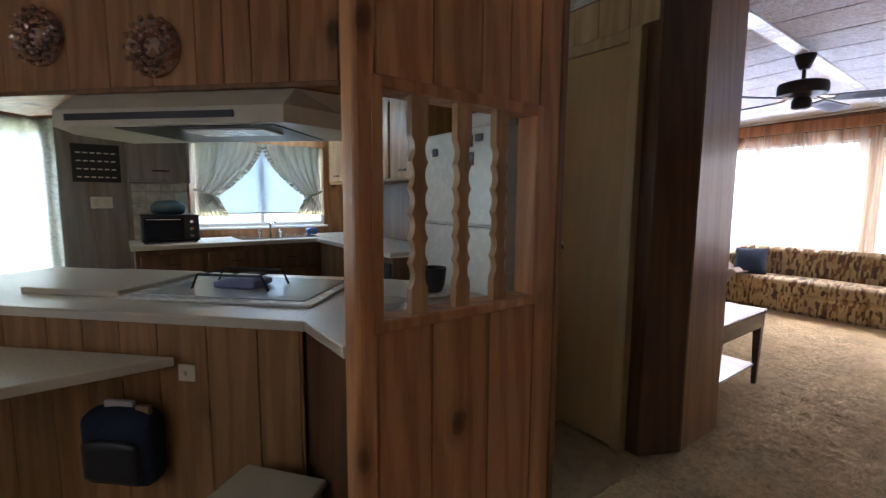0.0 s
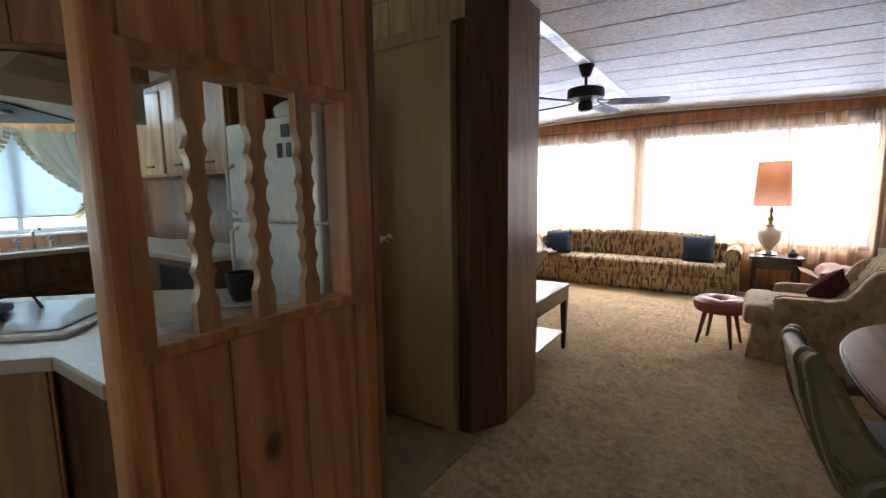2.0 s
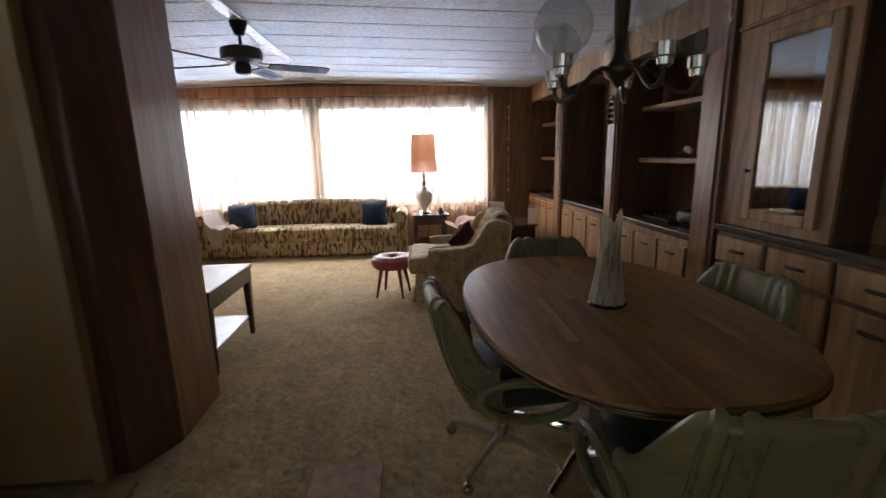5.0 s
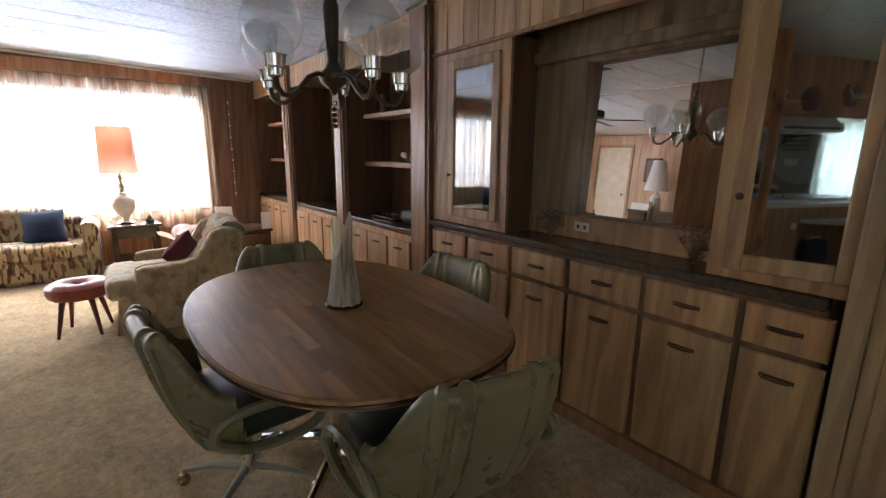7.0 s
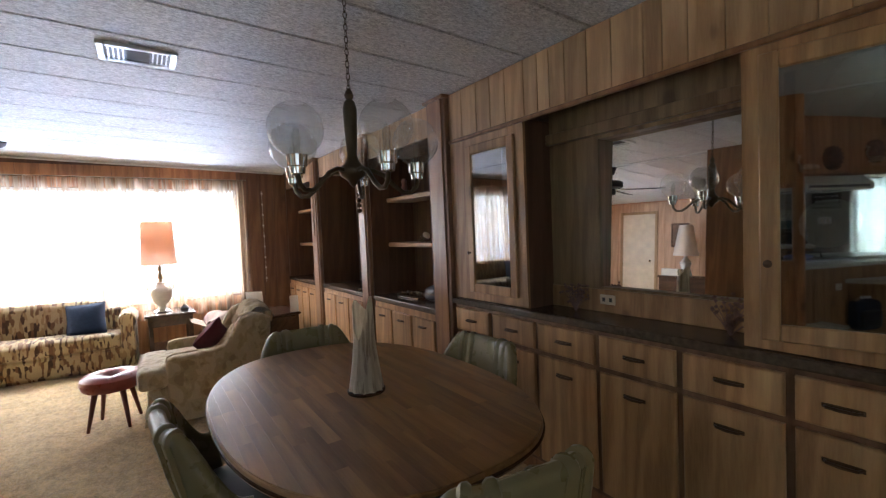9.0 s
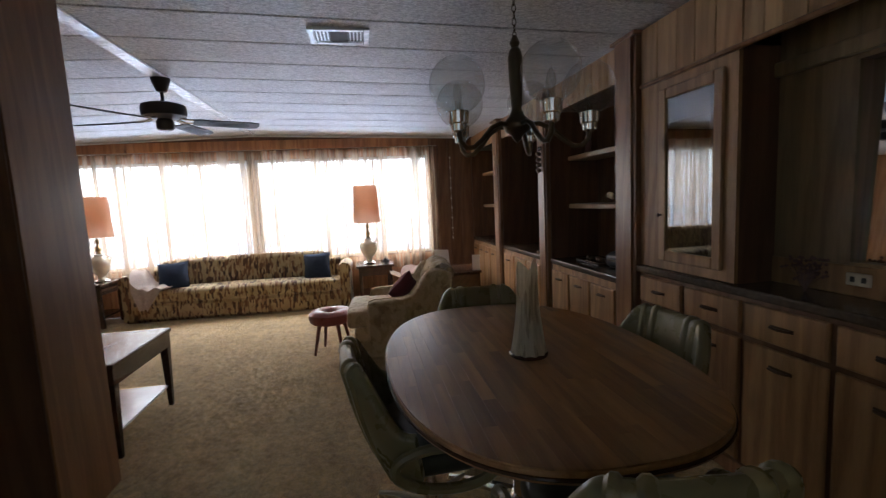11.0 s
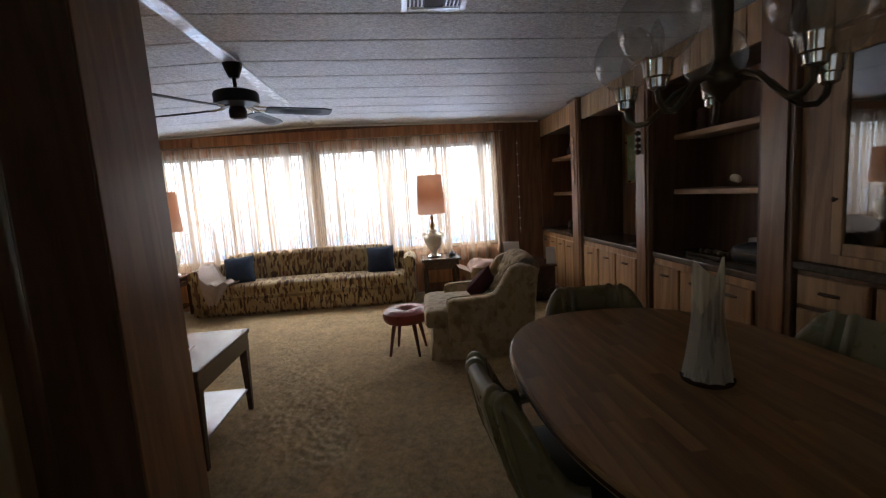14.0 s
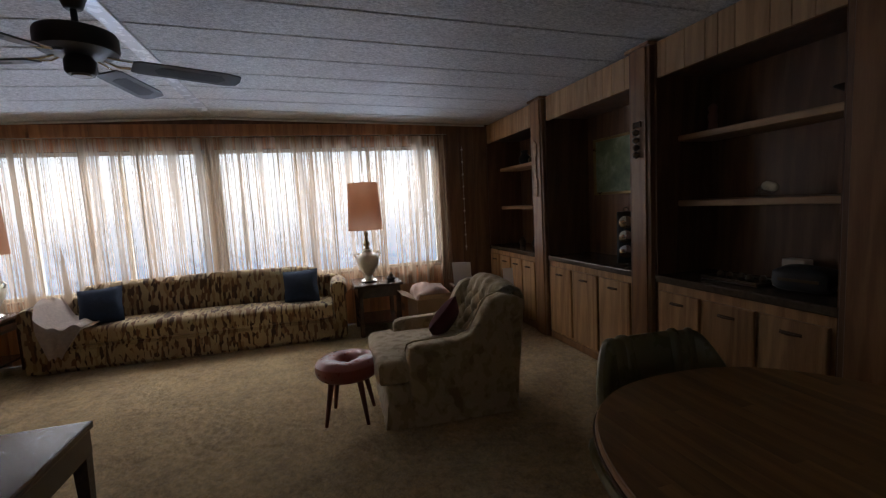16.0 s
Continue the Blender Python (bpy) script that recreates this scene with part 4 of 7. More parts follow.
def hutch():
    x0, x1 = 0.86, 2.985
    h = thing("china_hutch", "built-in wood china hutch with mirror, glass doors and drawers", "hutch")
    part("back_panel", box(x0, x1, Y_BACK + 0.002, Y_BACK + 0.02, 0.05, 2.26), POSTWOOD, h)
    part("top_panel", box(x0, x1, Y_BACK + 0.02, YF - 0.035, 2.03, 2.05), POSTWOOD, h)
    part("side_panel", box(x0, x0 + 0.018, Y_BACK + 0.02, YF - 0.035, 0.05, 2.03), POSTWOOD, h)
    part("side_panel", box(x1 - 0.018, x1, Y_BACK + 0.02, YF - 0.035, 0.05, 2.03), POSTWOOD, h)
    fas = part("fascia", box(x0, x1, YF - 0.03, YF - 0.006, 1.965, 2.275), FASCIA, h, "grooved pine fascia")
    planks(fas, (x0 + 0.001, YF - 0.006, 0), (1, 0, 0), x1 - x0 - 0.002, 1.97, 2.272, FASCIA, (0, 1, 0), widths=(0.1, 0.13, 0.08, 0.15), seed=77)
    part("fascia_trim", box(x0, x1, YF - 0.012, YF + 0.012, 1.945, 1.968, 0.005), TRIM, h)
    part("counter", box(x0 + 0.002, x1 - 0.002, Y_BACK + 0.02, YF + 0.035, 0.872, 0.912, 0.01, seg=2), COUNTERSTONE, h, "dark speckled laminate counter")
    part("base_frame", box(x0 + 0.002, x1 - 0.002, YF - 0.03, YF - 0.002, 0.0, 0.872), POSTWOOD, h, "darker face frame")
    part("toe_board", box(x0 + 0.002, x1 - 0.002, YF - 0.002, YF + 0.004, 0.0, 0.07), TRIM, h)
    edges = [2.980, 2.607, 2.235, 1.848, 1.463, 1.098, 0.824]
    for a, b in zip(edges[1:], edges):
        front(h, "drawer", a + 0.014, b - 0.014, 0.70, 0.848, 0.775)
        front(h, "door", a + 0.014, b - 0.014, 0.095, 0.675, 0.60)
    # upper cabinets with glass
    for a, b, ga, gb in ((2.30, 2.985, 2.42, 2.75), (0.824, 1.235, 0.866, 1.11)):
        cab = part("upper_cabinet", box(a, a + 0.018, Y_BACK + 0.02, YF - 0.022, 0.912, 1.962), PANEL_DARK, h)
        part("side", box(b - 0.018, b, Y_BACK + 0.02, YF - 0.022, 0.912, 1.962), PANEL_DARK, cab)
        part("floor_board", box(a + 0.018, b - 0.018, Y_BACK + 0.02, YF - 0.022, 0.912, 0.93), POSTWOOD, cab)
        fr = bmesh.new()
        for q in ((a, ga, 0.915, 1.955), (gb, b, 0.915, 1.955), (ga, gb, 0.915, 1.02), (ga, gb, 1.84, 1.955)):
            box(q[0], q[1], YF - 0.022, YF - 0.003, q[2], q[3], bm=fr)
        part("face_frame", fr, FRONT, cab)
        dr = bmesh.new()
        for q in ((ga - 0.055, ga, 0.965, 1.895), (gb, gb + 0.055, 0.965, 1.895), (ga, gb, 0.965, 1.022), (ga, gb, 1.838, 1.895)):
            box(q[0], q[1], YF - 0.003, YF + 0.016, q[2], q[3], 0.005, bm=dr)
        ajar = pose(0, 0, 0) if a > 1 else pose(0.811, YF, 0, 0, 0, 11) @ pose(-0.811, -YF, 0)
        door = part("glass_door", moved(dr, ajar), FRONT, cab)
        part("pane", moved(box(ga - 0.004, gb + 0.004, YF + 0.001, YF + 0.005, 1.018, 1.842), ajar), DARKGLASS if a > 1 else CABINETGLASS, door, "smoked glass pane")
        part("knob", moved(lathe([(0.006, 0), (0.006, 0.012), (0.013, 0.018), (0.0, 0.026)], 10, at=(gb + 0.03, YF + 0.016, 1.22), tilt=pose(0, 0, 0, -90, 0, 0)), ajar), PULL, door)
        for z in (1.245, 1.52):
            part("shelf", box(a + 0.02, b - 0.02, Y_BACK + 0.025, YF - 0.03, z - 0.008, z), GLOBEGLASS, cab, "glass shelf")
    # mirror in the recess
    for q in ((1.977, 2.30, 0.912, 2.03), (1.235, 1.262, 0.912, 2.03), (1.262, 1.977, 1.807, 2.03), (1.262, 1.977, 0.912, 1.042)):
        part("recess_panel", box(q[0], q[1], -2.012, -1.995, q[2], q[3]), SHADEDRECESS, h)
    part("recess_header", box(1.235, 2.30, -1.995, -1.96, 1.825, 1.885, 0.004), SHADEDRECESS, h)
    for q in ((1.977, 1.99, 1.03, 1.82), (1.249, 1.262, 1.03, 1.82), (1.262, 1.977, 1.807, 1.82), (1.262, 1.977, 1.029, 1.042)):
        part("mirror_reveal", box(q[0], q[1], -2.10, -2.012, q[2], q[3]), POSTWOOD, h, "dark reveal round the mirror")
    # the mirror leans back a little in its frame
    part("mirror", moved(box(-0.36, 0.36, -0.006, 0.0, -0.40, 0.40), pose(1.62, -2.045, 1.425, 2.0, 0, -0.2)), MIRROR, h, "large mirror")
    part("backsplash", box(1.235, 2.30, -1.995, -1.982, 0.912, 1.030, 0.003), FRONT, h)
    o = part("outlet", box(1.885, 1.975, -1.982, -1.974, 0.955, 1.005, 0.003), CREAMPLASTIC, h, "cream power outlet")
    for k in (-0.02, 0.02):
        part("socket", box(1.93 + k - 0.008, 1.93 + k + 0.008, -1.974, -1.9725, 0.97, 0.99), DARKPLASTIC, o)


shelf_bay(5.885, 7.095, (1.27, 1.74), 4, "built-in dark wood shelves with trinkets over cabinets")
shelf_bay(4.485, 5.655, (), 3, "built-in dark wood alcove with counter over three cabinets")
shelf_bay(3.215, 4.285, (1.275, 1.69), 3, "built-in dark wood shelf bay over three cabinets")
post(5.658, 5.882)
post(4.288, 4.482)
post(2.988, 3.212)
hutch()


# ---- dining set ----
def clip(poly, axis, limit, keep_less):
    out = []
    for i, p in enumerate(poly):
        q = poly[(i + 1) % len(poly)]
        pin = p[axis] <= limit if keep_less else p[axis] >= limit
        qin = q[axis] <= limit if keep_less else q[axis] >= limit
        if pin:
            out.append(p)
        if pin != qin:
            f = (limit - p[axis]) / (q[axis] - p[axis])
            out.append((p[0] + f * (q[0] - p[0]), p[1] + f * (q[1] - p[1])))
    return out


def dining_table():
    cx, cy, ax, ay, zt = 2.28, -0.750, 0.825, 0.560, 0.72
    t = thing("dining_table", "oval butcher-block dining table with a glossy finish", "table", pose(cx, cy, 0))
    oval = []
    for i in range(96):
        a = 2 * math.pi * i / 96
        c, s = math.cos(a), math.sin(a)
        oval.append((ax * abs(c) ** (2 / 2.5) * (1 if c >= 0 else -1), ay * abs(s) ** (2 / 2.5) * (1 if s >= 0 else -1)))
    top = part("tabletop", slab(oval, zt - 0.038, zt - 0.004, 0.008), BLOCK, t)
    rnd = random.Random(8)
    inner = [(x * 0.992, y * 0.989) for x, y in oval]
    rows = 24
    for r in range(rows):
        ya, yb = -ay + 2 * ay * r / rows, -ay + 2 * ay * (r + 1) / rows
        xa = -ax - rnd.uniform(0, 0.35)
        while xa < ax:
            xb = xa + rnd.uniform(0.28, 0.62)
            p = clip(clip(clip(clip(inner, 1, ya + 0.00012, False), 1, yb - 0.00012, True), 0, xa + 0.00012, False), 0, xb - 0.00012, True)
            xa = xb
            if len(p) >= 3 and max(q[0] for q in p) - min(q[0] for q in p) > 0.01:
                part("strip", slab(p, zt - 0.006, zt), BLOCK, top)
    rim = tube([(x, y, zt - 0.022) for x, y in oval], 0.006, 6, closed=True)
    part("edge_band", rim, DARKWOOD, t)
    part("pedestal", lathe([(0.10, 0.03), (0.09, 0.06), (0.055, 0.10), (0.05, 0.60), (0.09, 0.66), (0.16, 0.682)], 20), CHROME, t, smooth=True)
    for k in range(4):
        a = math.radians(45 + 90 * k)
        part("foot", tube([(0.05 * math.cos(a), 0.05 * math.sin(a), 0.07), (0.24 * math.cos(a), 0.24 * math.sin(a), 0.05), (0.40 * math.cos(a), 0.40 * math.sin(a), 0.02)], [0.028, 0.024, 0.018], 8), CHROME, t, smooth=True)


LEGENAMEL = plain("leg_enamel", (0.36, 0.32, 0.23), 0.35, mottled=0.15)


def swivel_chair(m, label):
    """Barrel-backed vinyl chair on a four-star base; it faces -y in its own frame."""
    c = thing("dining_chair", label, "chair", m, "chairs round the table")
    # curved back with scooped sides
    nA, nZ = 48, 8
    span = math.radians(150)
    outer, innr = [], []

    def soft(x):
        x = max(0.0, min(1.0, x))
        return x * x * (3 - 2 * x)

    def rim(a, hx, hy):
        c_, s_ = math.cos(a), math.sin(a)
        return hx * abs(c_) ** 0.72 * (1 if c_ >= 0 else -1), hy * abs(s_) ** 0.72 * (1 if s_ >= 0 else -1)
    for i in range(nA + 1):
        a = math.pi / 2 - span / 2 + span * i / nA
        e = abs(i / nA - 0.5) * 2
        ztop, zbot = 0.775 - 0.205 * soft((e - 0.40) / 0.52), 0.36 + 0.055 * soft((e - 0.3) / 0.7)
        th = 0.056 - 0.018 * e
        rowo, rowi = [], []
        for j in range(nZ + 1):
            z = zbot + (ztop - zbot) * j / nZ
            q = (z - 0.36) / 0.4
            belly = 0.018 * math.sin(math.pi * min(1.0, max(0.0, q)))
            hx, hy = 0.292 + 0.03 * q + belly, 0.185 + 0.135 * q + belly
            rowo.append(Vector((*rim(a, hx, hy), z)))
            rowi.append(Vector((*rim(a, hx - th, hy - th), z)))
        outer.append(rowo)
        innr.append(rowi)

    def lip(o, n, k):
        """A point of the rounded top edge, from the outer skin over to the lining."""
        w = math.pi * k
        return (o + n) / 2 + (o - n) / 2 * math.cos(w) + Vector((0, 0, (o - n).length * 0.55 * math.sin(w)))

    def shell(rows, flip):
        bm = bmesh.new()
        g = [[bm.verts.new(p) for p in r] for r in rows]
        for i in range(len(g) - 1):
            for j in range(len(g[0]) - 1):
                f = (g[i][j], g[i + 1][j], g[i + 1][j + 1], g[i][j + 1])
                bm.faces.new(f if flip else f[::-1])
        return bm
    bo = shell([r + [lip(r[-1], q[-1], k) for k in (0.17, 0.34, 0.5)] for r, q in zip(outer, innr)], True)
    back = part("backrest", bo, GREENVINYL, c, "olive green padded vinyl", smooth=True)
    bi = shell([r + [lip(q[-1], r[-1], k) for k in (0.83, 0.66, 0.5)] for r, q in zip(innr, outer)], False)
    for o, n in ((outer[0], innr[0]), (outer[-1], innr[-1])):
        vo, vn = [bi.verts.new(p) for p in o], [bi.verts.new(p) for p in n]
        for j in range(len(vo) - 1):
            bi.faces.new((vo[j], vn[j], vn[j + 1], vo[j + 1]))
        vt = [bi.verts.new(lip(o[-1], n[-1], k)) for k in (0.17, 0.34, 0.5, 0.66, 0.83)]
        bi.faces.new([vo[-1]] + vt + [vn[-1]])
    part("inner_pad", bi, GREENVINYL, back, "olive vinyl lining", smooth=True)
    # padded bands that run up the back and over its top, in two pairs
    for first_col in (14, 18, 27, 31):
        rows = []
        for k, rise in ((0, -0.004), (1, 0.009), (2, 0.009), (3, -0.004)):
            o, n = outer[first_col + k], innr[first_col + k]
            path = [(p, Vector((p.x, p.y, 0)).normalized()) for p in o]
            path += [(lip(o[-1], n[-1], u), (lip(o[-1], n[-1], u) - (o[-1] + n[-1]) / 2).normalized()) for u in (0.17, 0.34, 0.5, 0.66, 0.83)]
            path += [(p, -Vector((p.x, p.y, 0)).normalized()) for p in n[:3:-1]]
            rows.append([p + d * rise for p, d in path])
        part("strap", shell(rows, True), GREENVINYL, back, smooth=True)
        for k in (0, 3):
            part("welt", tube([p + Vector((p.x, p.y, 0)).normalized() * 0.002 for p in outer[first_col + k]], 0.003, 5), GREENVINYL, back, smooth=True)
    seat = part("seat", moved(cushion(0.49, 0.46, 0.10, 0.045, 0.03, 8), Matrix.Translation((0, -0.075, 0.375))), SHADEVINYL, c, smooth=True)
    part("seat_band", lathe([(0.145, 0.35), (0.16, 0.365), (0.16, 0.385), (0.145, 0.39)], 24), GREENVINYL, seat, smooth=True)
    for s in (-1, 1):
        pts = []
        for k in range(20):
            a = math.pi * 2 * k / 20
            pts.append((s * (0.322 - 0.012 * math.cos(a)), 0.0 + 0.175 * math.cos(a), 0.465 + 0.074 * math.sin(a) + 0.012 * math.cos(a)))
        part("arm", tube(pts, 0.019, 8, closed=True), GREENVINYL, c, "looped green arm", smooth=True)
    part("swivel_post", lathe([(0.03, 0.09), (0.03, 0.2), (0.022, 0.21), (0.022, 0.33), (0.09, 0.355), (0.09, 0.365)], 14), CHROME, c, smooth=True)
    for k in range(4):
        a = math.radians(45 + 90 * k)
        cs, sn = math.cos(a), math.sin(a)
        leg = part("leg", tube([(0.02 * cs, 0.02 * sn, 0.115), (0.15 * cs, 0.15 * sn, 0.105), (0.275 * cs, 0.275 * sn, 0.075)], [0.016, 0.013, 0.010], 8), LEGENAMEL, c, "cream enamelled base leg", smooth=True)
        w = lathe([(0.0, -0.024), (0.014, -0.022), (0.024, -0.012), (0.028, 0.0), (0.024, 0.012), (0.014, 0.022), (0.0, 0.024)], 14, at=(0.28 * cs, 0.28 * sn, 0.029), tilt=pose(0, 0, 0, 90, 0, math.degrees(a)))
        tube([(0.275 * cs, 0.275 * sn, 0.08), (0.278 * cs, 0.278 * sn, 0.035)], 0.007, 6, bm=w)
        part("caster", w, BRASS, leg, smooth=True)
    return c


dining_table()
first = swivel_chair(pose(2.275, -0.335, 0, 0, 0, 4), "olive green vinyl barrel dining chair on a swivel base")
copy_thing(first, pose(2.97, -0.80, 0, 0, 0, -93))
copy_thing(first, pose(1.57, -0.785, 0, 0, 0, 82))
copy_thing(first, pose(2.30, -1.20, 0, 0, 0, 184))


# ---- living room furniture ----
def sofa():
    m = pose(6.515, 0.075, 0, 0, 0, -2.4)
    L, D = 2.86, 0.50
    s = thing("sofa", "long low sofa in brown and cream brush-stroke print", "sofa", m)
    part("base", box(0.02, D, 0.03, L - 0.03, 0.0, 0.235, 0.02, seg=2), SOFACLOTH, s)
    part("seat_cushion", moved(cushion(0.46, L - 0.30, 0.17, 0.05, 0.025, 12), Matrix.Translation((0.225, L / 2, 0.225))), SOFACLOTH, s, smooth=True)
    part("front_rail", box(0.0, 0.03, 0.04, L - 0.04, 0.03, 0.21, 0.01), SOFACLOTH, s)
    b = moved(cushion(0.19, L - 0.62, 0.38, 0.07, 0.02, 12), Matrix.Translation((0.0, 0, 0)))
    moved(b, Matrix.Translation((0.43, L / 2, 0.36)) @ pose(0, 0, 0, 0, 9, 0))
    part("back_cushion", b, SOFACLOTH, s, smooth=True)
    part("back_frame", box(0.42, D + 0.02, 0.06, L - 0.06, 0.1, 0.63, 0.04, seg=3), SOFACLOTH, s)
    for y in (0.0, L - 0.17):
        arm = bmesh.new()
        prof = [(0.02, 0.02), (0.02, 0.46), (0.0, 0.50), (0.0, 0.56), (0.04, 0.605), (0.10, 0.615), (0.15, 0.59), (0.17, 0.54), (0.165, 0.48), (0.15, 0.45), (0.15, 0.02)]
        rings = []
        for x in (0.0, 0.02, D - 0.02, D):
            k = 0.94 if x in (0.0, D) else 1.0
            rings.append([arm.verts.new((x, y + 0.085 + (py - 0.085) * k, 0.02 + (pz - 0.02) * (0.985 if k < 1 else 1))) for py, pz in prof])
        for a, c in zip(rings, rings[1:]):
            for i in range(len(prof)):
                arm.faces.new((a[i], a[(i + 1) % len(prof)], c[(i + 1) % len(prof)], c[i]))
        arm.faces.new(rings[0][::-1])
        arm.faces.new(rings[-1])
        bmesh.ops.recalc_face_normals(arm, faces=arm.faces[:])
        part("arm", arm, SOFACLOTH, s, smooth=True)


def sofa_extras():
    for y, ry, lab in ((0.53, -6, "navy blue square throw pillow on the sofa"), (2.34, 8, "navy blue square throw pillow beside the knit throw")):
        p = solid("throw_pillow", pillow(0.36, 0.15), BLUECLOTH, lab, "pillow", "sofa pillows", smooth=True, m=pose(6.78, y, 0.555, 22, 3, 90 + ry))
    bm = bmesh.new()
    grid = []
    n = 26
    for i in range(n + 1):
        s = i / n
        row = []
        for j in range(n + 1):
            q = j / n
            wide = 0.20 + 0.26 * math.sin(min(1.0, q * 1.3) * math.pi * 0.75) - 0.30 * max(0.0, q - 0.72) / 0.28
            y = 2.90 - 0.30 * q - max(0.06, wide) * s
            x = 6.99 - 0.60 * min(1.0, q / 0.74) + 0.05 * s * q
            rest = 0.640 if y > 2.74 else 0.450 + max(0.0, (y - 2.60) / 0.14) * 0.19
            if q > 0.74:
                x = min(x, 6.50) - 0.01
                rest = 0.46 - (q - 0.74) / 0.26 * 0.27
            z = rest + 0.016 * math.sin(s * 16 + q * 5) * (0.4 + s) + 0.008
            row.append(bm.verts.new((x - 0.010 * math.sin(s * 14 + 1), y, z)))
        grid.append(row)
    for i in range(n):
        for j in range(n):
            bm.faces.new((grid[i][j], grid[i + 1][j], grid[i + 1][j + 1], grid[i][j + 1]))
    bmesh.ops.solidify(bm, geom=bm.faces[:], thickness=0.008)
    solid("throw_blanket", bm, THROWCLOTH, "pale grey knit throw draped over the sofa arm", "blanket", smooth=True)


def end_table(m, label):
    e = thing("end_table", label, "side table", m, "end tables")
    part("tabletop", box(0, 0.56, 0, 0.50, 0.522, 0.549, 0.006, seg=2), DARKWOOD, e, "glossy dark walnut top")
    part("apron", box(0.03, 0.53, 0.03, 0.47, 0.41, 0.522), DARKWOOD, e)
    part("lower_shelf", box(0.03, 0.53, 0.03, 0.47, 0.13, 0.15, 0.004), DARKWOOD, e)
    for x in (0.03, 0.485):
        for y in (0.03, 0.425):
            part("leg", box(x, x + 0.045, y, y + 0.045, 0, 0.52, 0.006), DARKWOOD, e)


def table_lamp(m):
    l = thing("table_lamp", "cream ceramic urn lamp with a tall orange drum shade", "lamp", m, "table lamps")
    part("foot", lathe([(0.085, 0), (0.09, 0.012), (0.075, 0.026), (0.05, 0.036)], 24), CHROME, l, "polished metal foot", smooth=True)
    part("urn", lathe([(0.05, 0.036), (0.04, 0.055), (0.043, 0.075), (0.075, 0.115), (0.105, 0.165), (0.122, 0.225), (0.118, 0.27), (0.09, 0.302), (0.058, 0.318), (0.05, 0.335), (0.058, 0.35), (0.03, 0.356)], 28), CERAMIC, l, "cream glazed urn", smooth=True)
    part("neck", lathe([(0.03, 0.356), (0.022, 0.375), (0.034, 0.395), (0.036, 0.42), (0.018, 0.445), (0.014, 0.48), (0.024, 0.49), (0.024, 0.53), (0.012, 0.535), (0.006, 1.04)], 16), BRASS, l, "aged brass neck", smooth=True)
    for s in (-1, 1):
        pts = [(0, s * 0.085, 0.302), (0, s * 0.122, 0.318), (0, s * 0.138, 0.295), (0, s * 0.121, 0.262)]
        part("urn_handle", tube(pts, 0.010, 8), CERAMIC, l, smooth=True)
    part("shade", lathe([(0.185, 0.56), (0.183, 0.565), (0.158, 1.055), (0.155, 1.06)], 40, cap=False), SHADECLOTH, l, "orange fabric drum shade", smooth=True)
    part("finial", lathe([(0.004, 1.03), (0.010, 1.05), (0.012, 1.07), (0.0, 1.085)], 10), BRASS, l, smooth=True)


SHADECLOTH = sheer("shade_cloth", (0.56, 0.31, 0.18), 0.0)


def coffee_table():
    c = thing("console_table", "low dark wood table with tapered legs and a lower shelf", "table", pose(3.205, 1.275, 0))
    L, D = 0.735, 0.50
    part("tabletop", box(-0.01, L + 0.01, -0.01, D + 0.01, 0.525, 0.555, 0.006, seg=2), DARKWOOD, c, "polished dark top")
    part("apron", box(0.0, L, 0.0, D, 0.425, 0.525, 0.004), DARKWOOD, c)
    part("lower_shelf", box(0.03, L - 0.03, 0.03, D - 0.03, 0.135, 0.152, 0.003), plain("grey_laminate", (0.36, 0.34, 0.37), 0.14), c, "pale grey lower shelf")
    for x in (0.028, L - 0.028):
        for y in (0.028, D - 0.028):
            leg = bmesh.new()
            bmesh.ops.create_cone(leg, cap_ends=True, segments=4, radius1=0.019, radius2=0.036, depth=0.425)
            moved(leg, Matrix.Translation((x, y, 0.2125)) @ pose(0, 0, 0, 0, 0, 45))
            part("leg", leg, DARKWOOD, c)


def footstool():
    f = thing("footstool", "round red vinyl button footstool on splayed wooden legs", "stool", pose(4.74, 0.22, 0))
    prof = [(0.0, 0.335), (0.022, 0.340), (0.045, 0.368), (0.075, 0.394), (0.12, 0.404), (0.17, 0.395), (0.2, 0.37), (0.205, 0.335), (0.195, 0.30), (0.18, 0.285), (0.0, 0.285)]
    top = lathe(prof[::-1], 36)
    for v in top.verts:
        a = math.atan2(v.co.y, v.co.x)
        r = math.hypot(v.co.x, v.co.y)
        if v.co.z > 0.36 and r > 0.03:
            v.co.z -= 0.010 * abs(math.cos(a * 2)) ** 12 * (1 - abs(r - 0.1) / 0.11)
    part("cushion", top, REDVINYL, f, "tufted red vinyl cushion", smooth=True)
    part("button", lathe([(0.018, 0.336), (0.016, 0.346), (0.0, 0.350)], 12), REDVINYL, f, smooth=True)
    for k in range(4):
        a = math.radians(30 + 90 * k)
        part("leg", tube([(0.12 * math.cos(a), 0.12 * math.sin(a), 0.29), (0.185 * math.cos(a), 0.185 * math.sin(a), 0.0)], [0.021, 0.011], 10), REDWOOD, f, smooth=True)


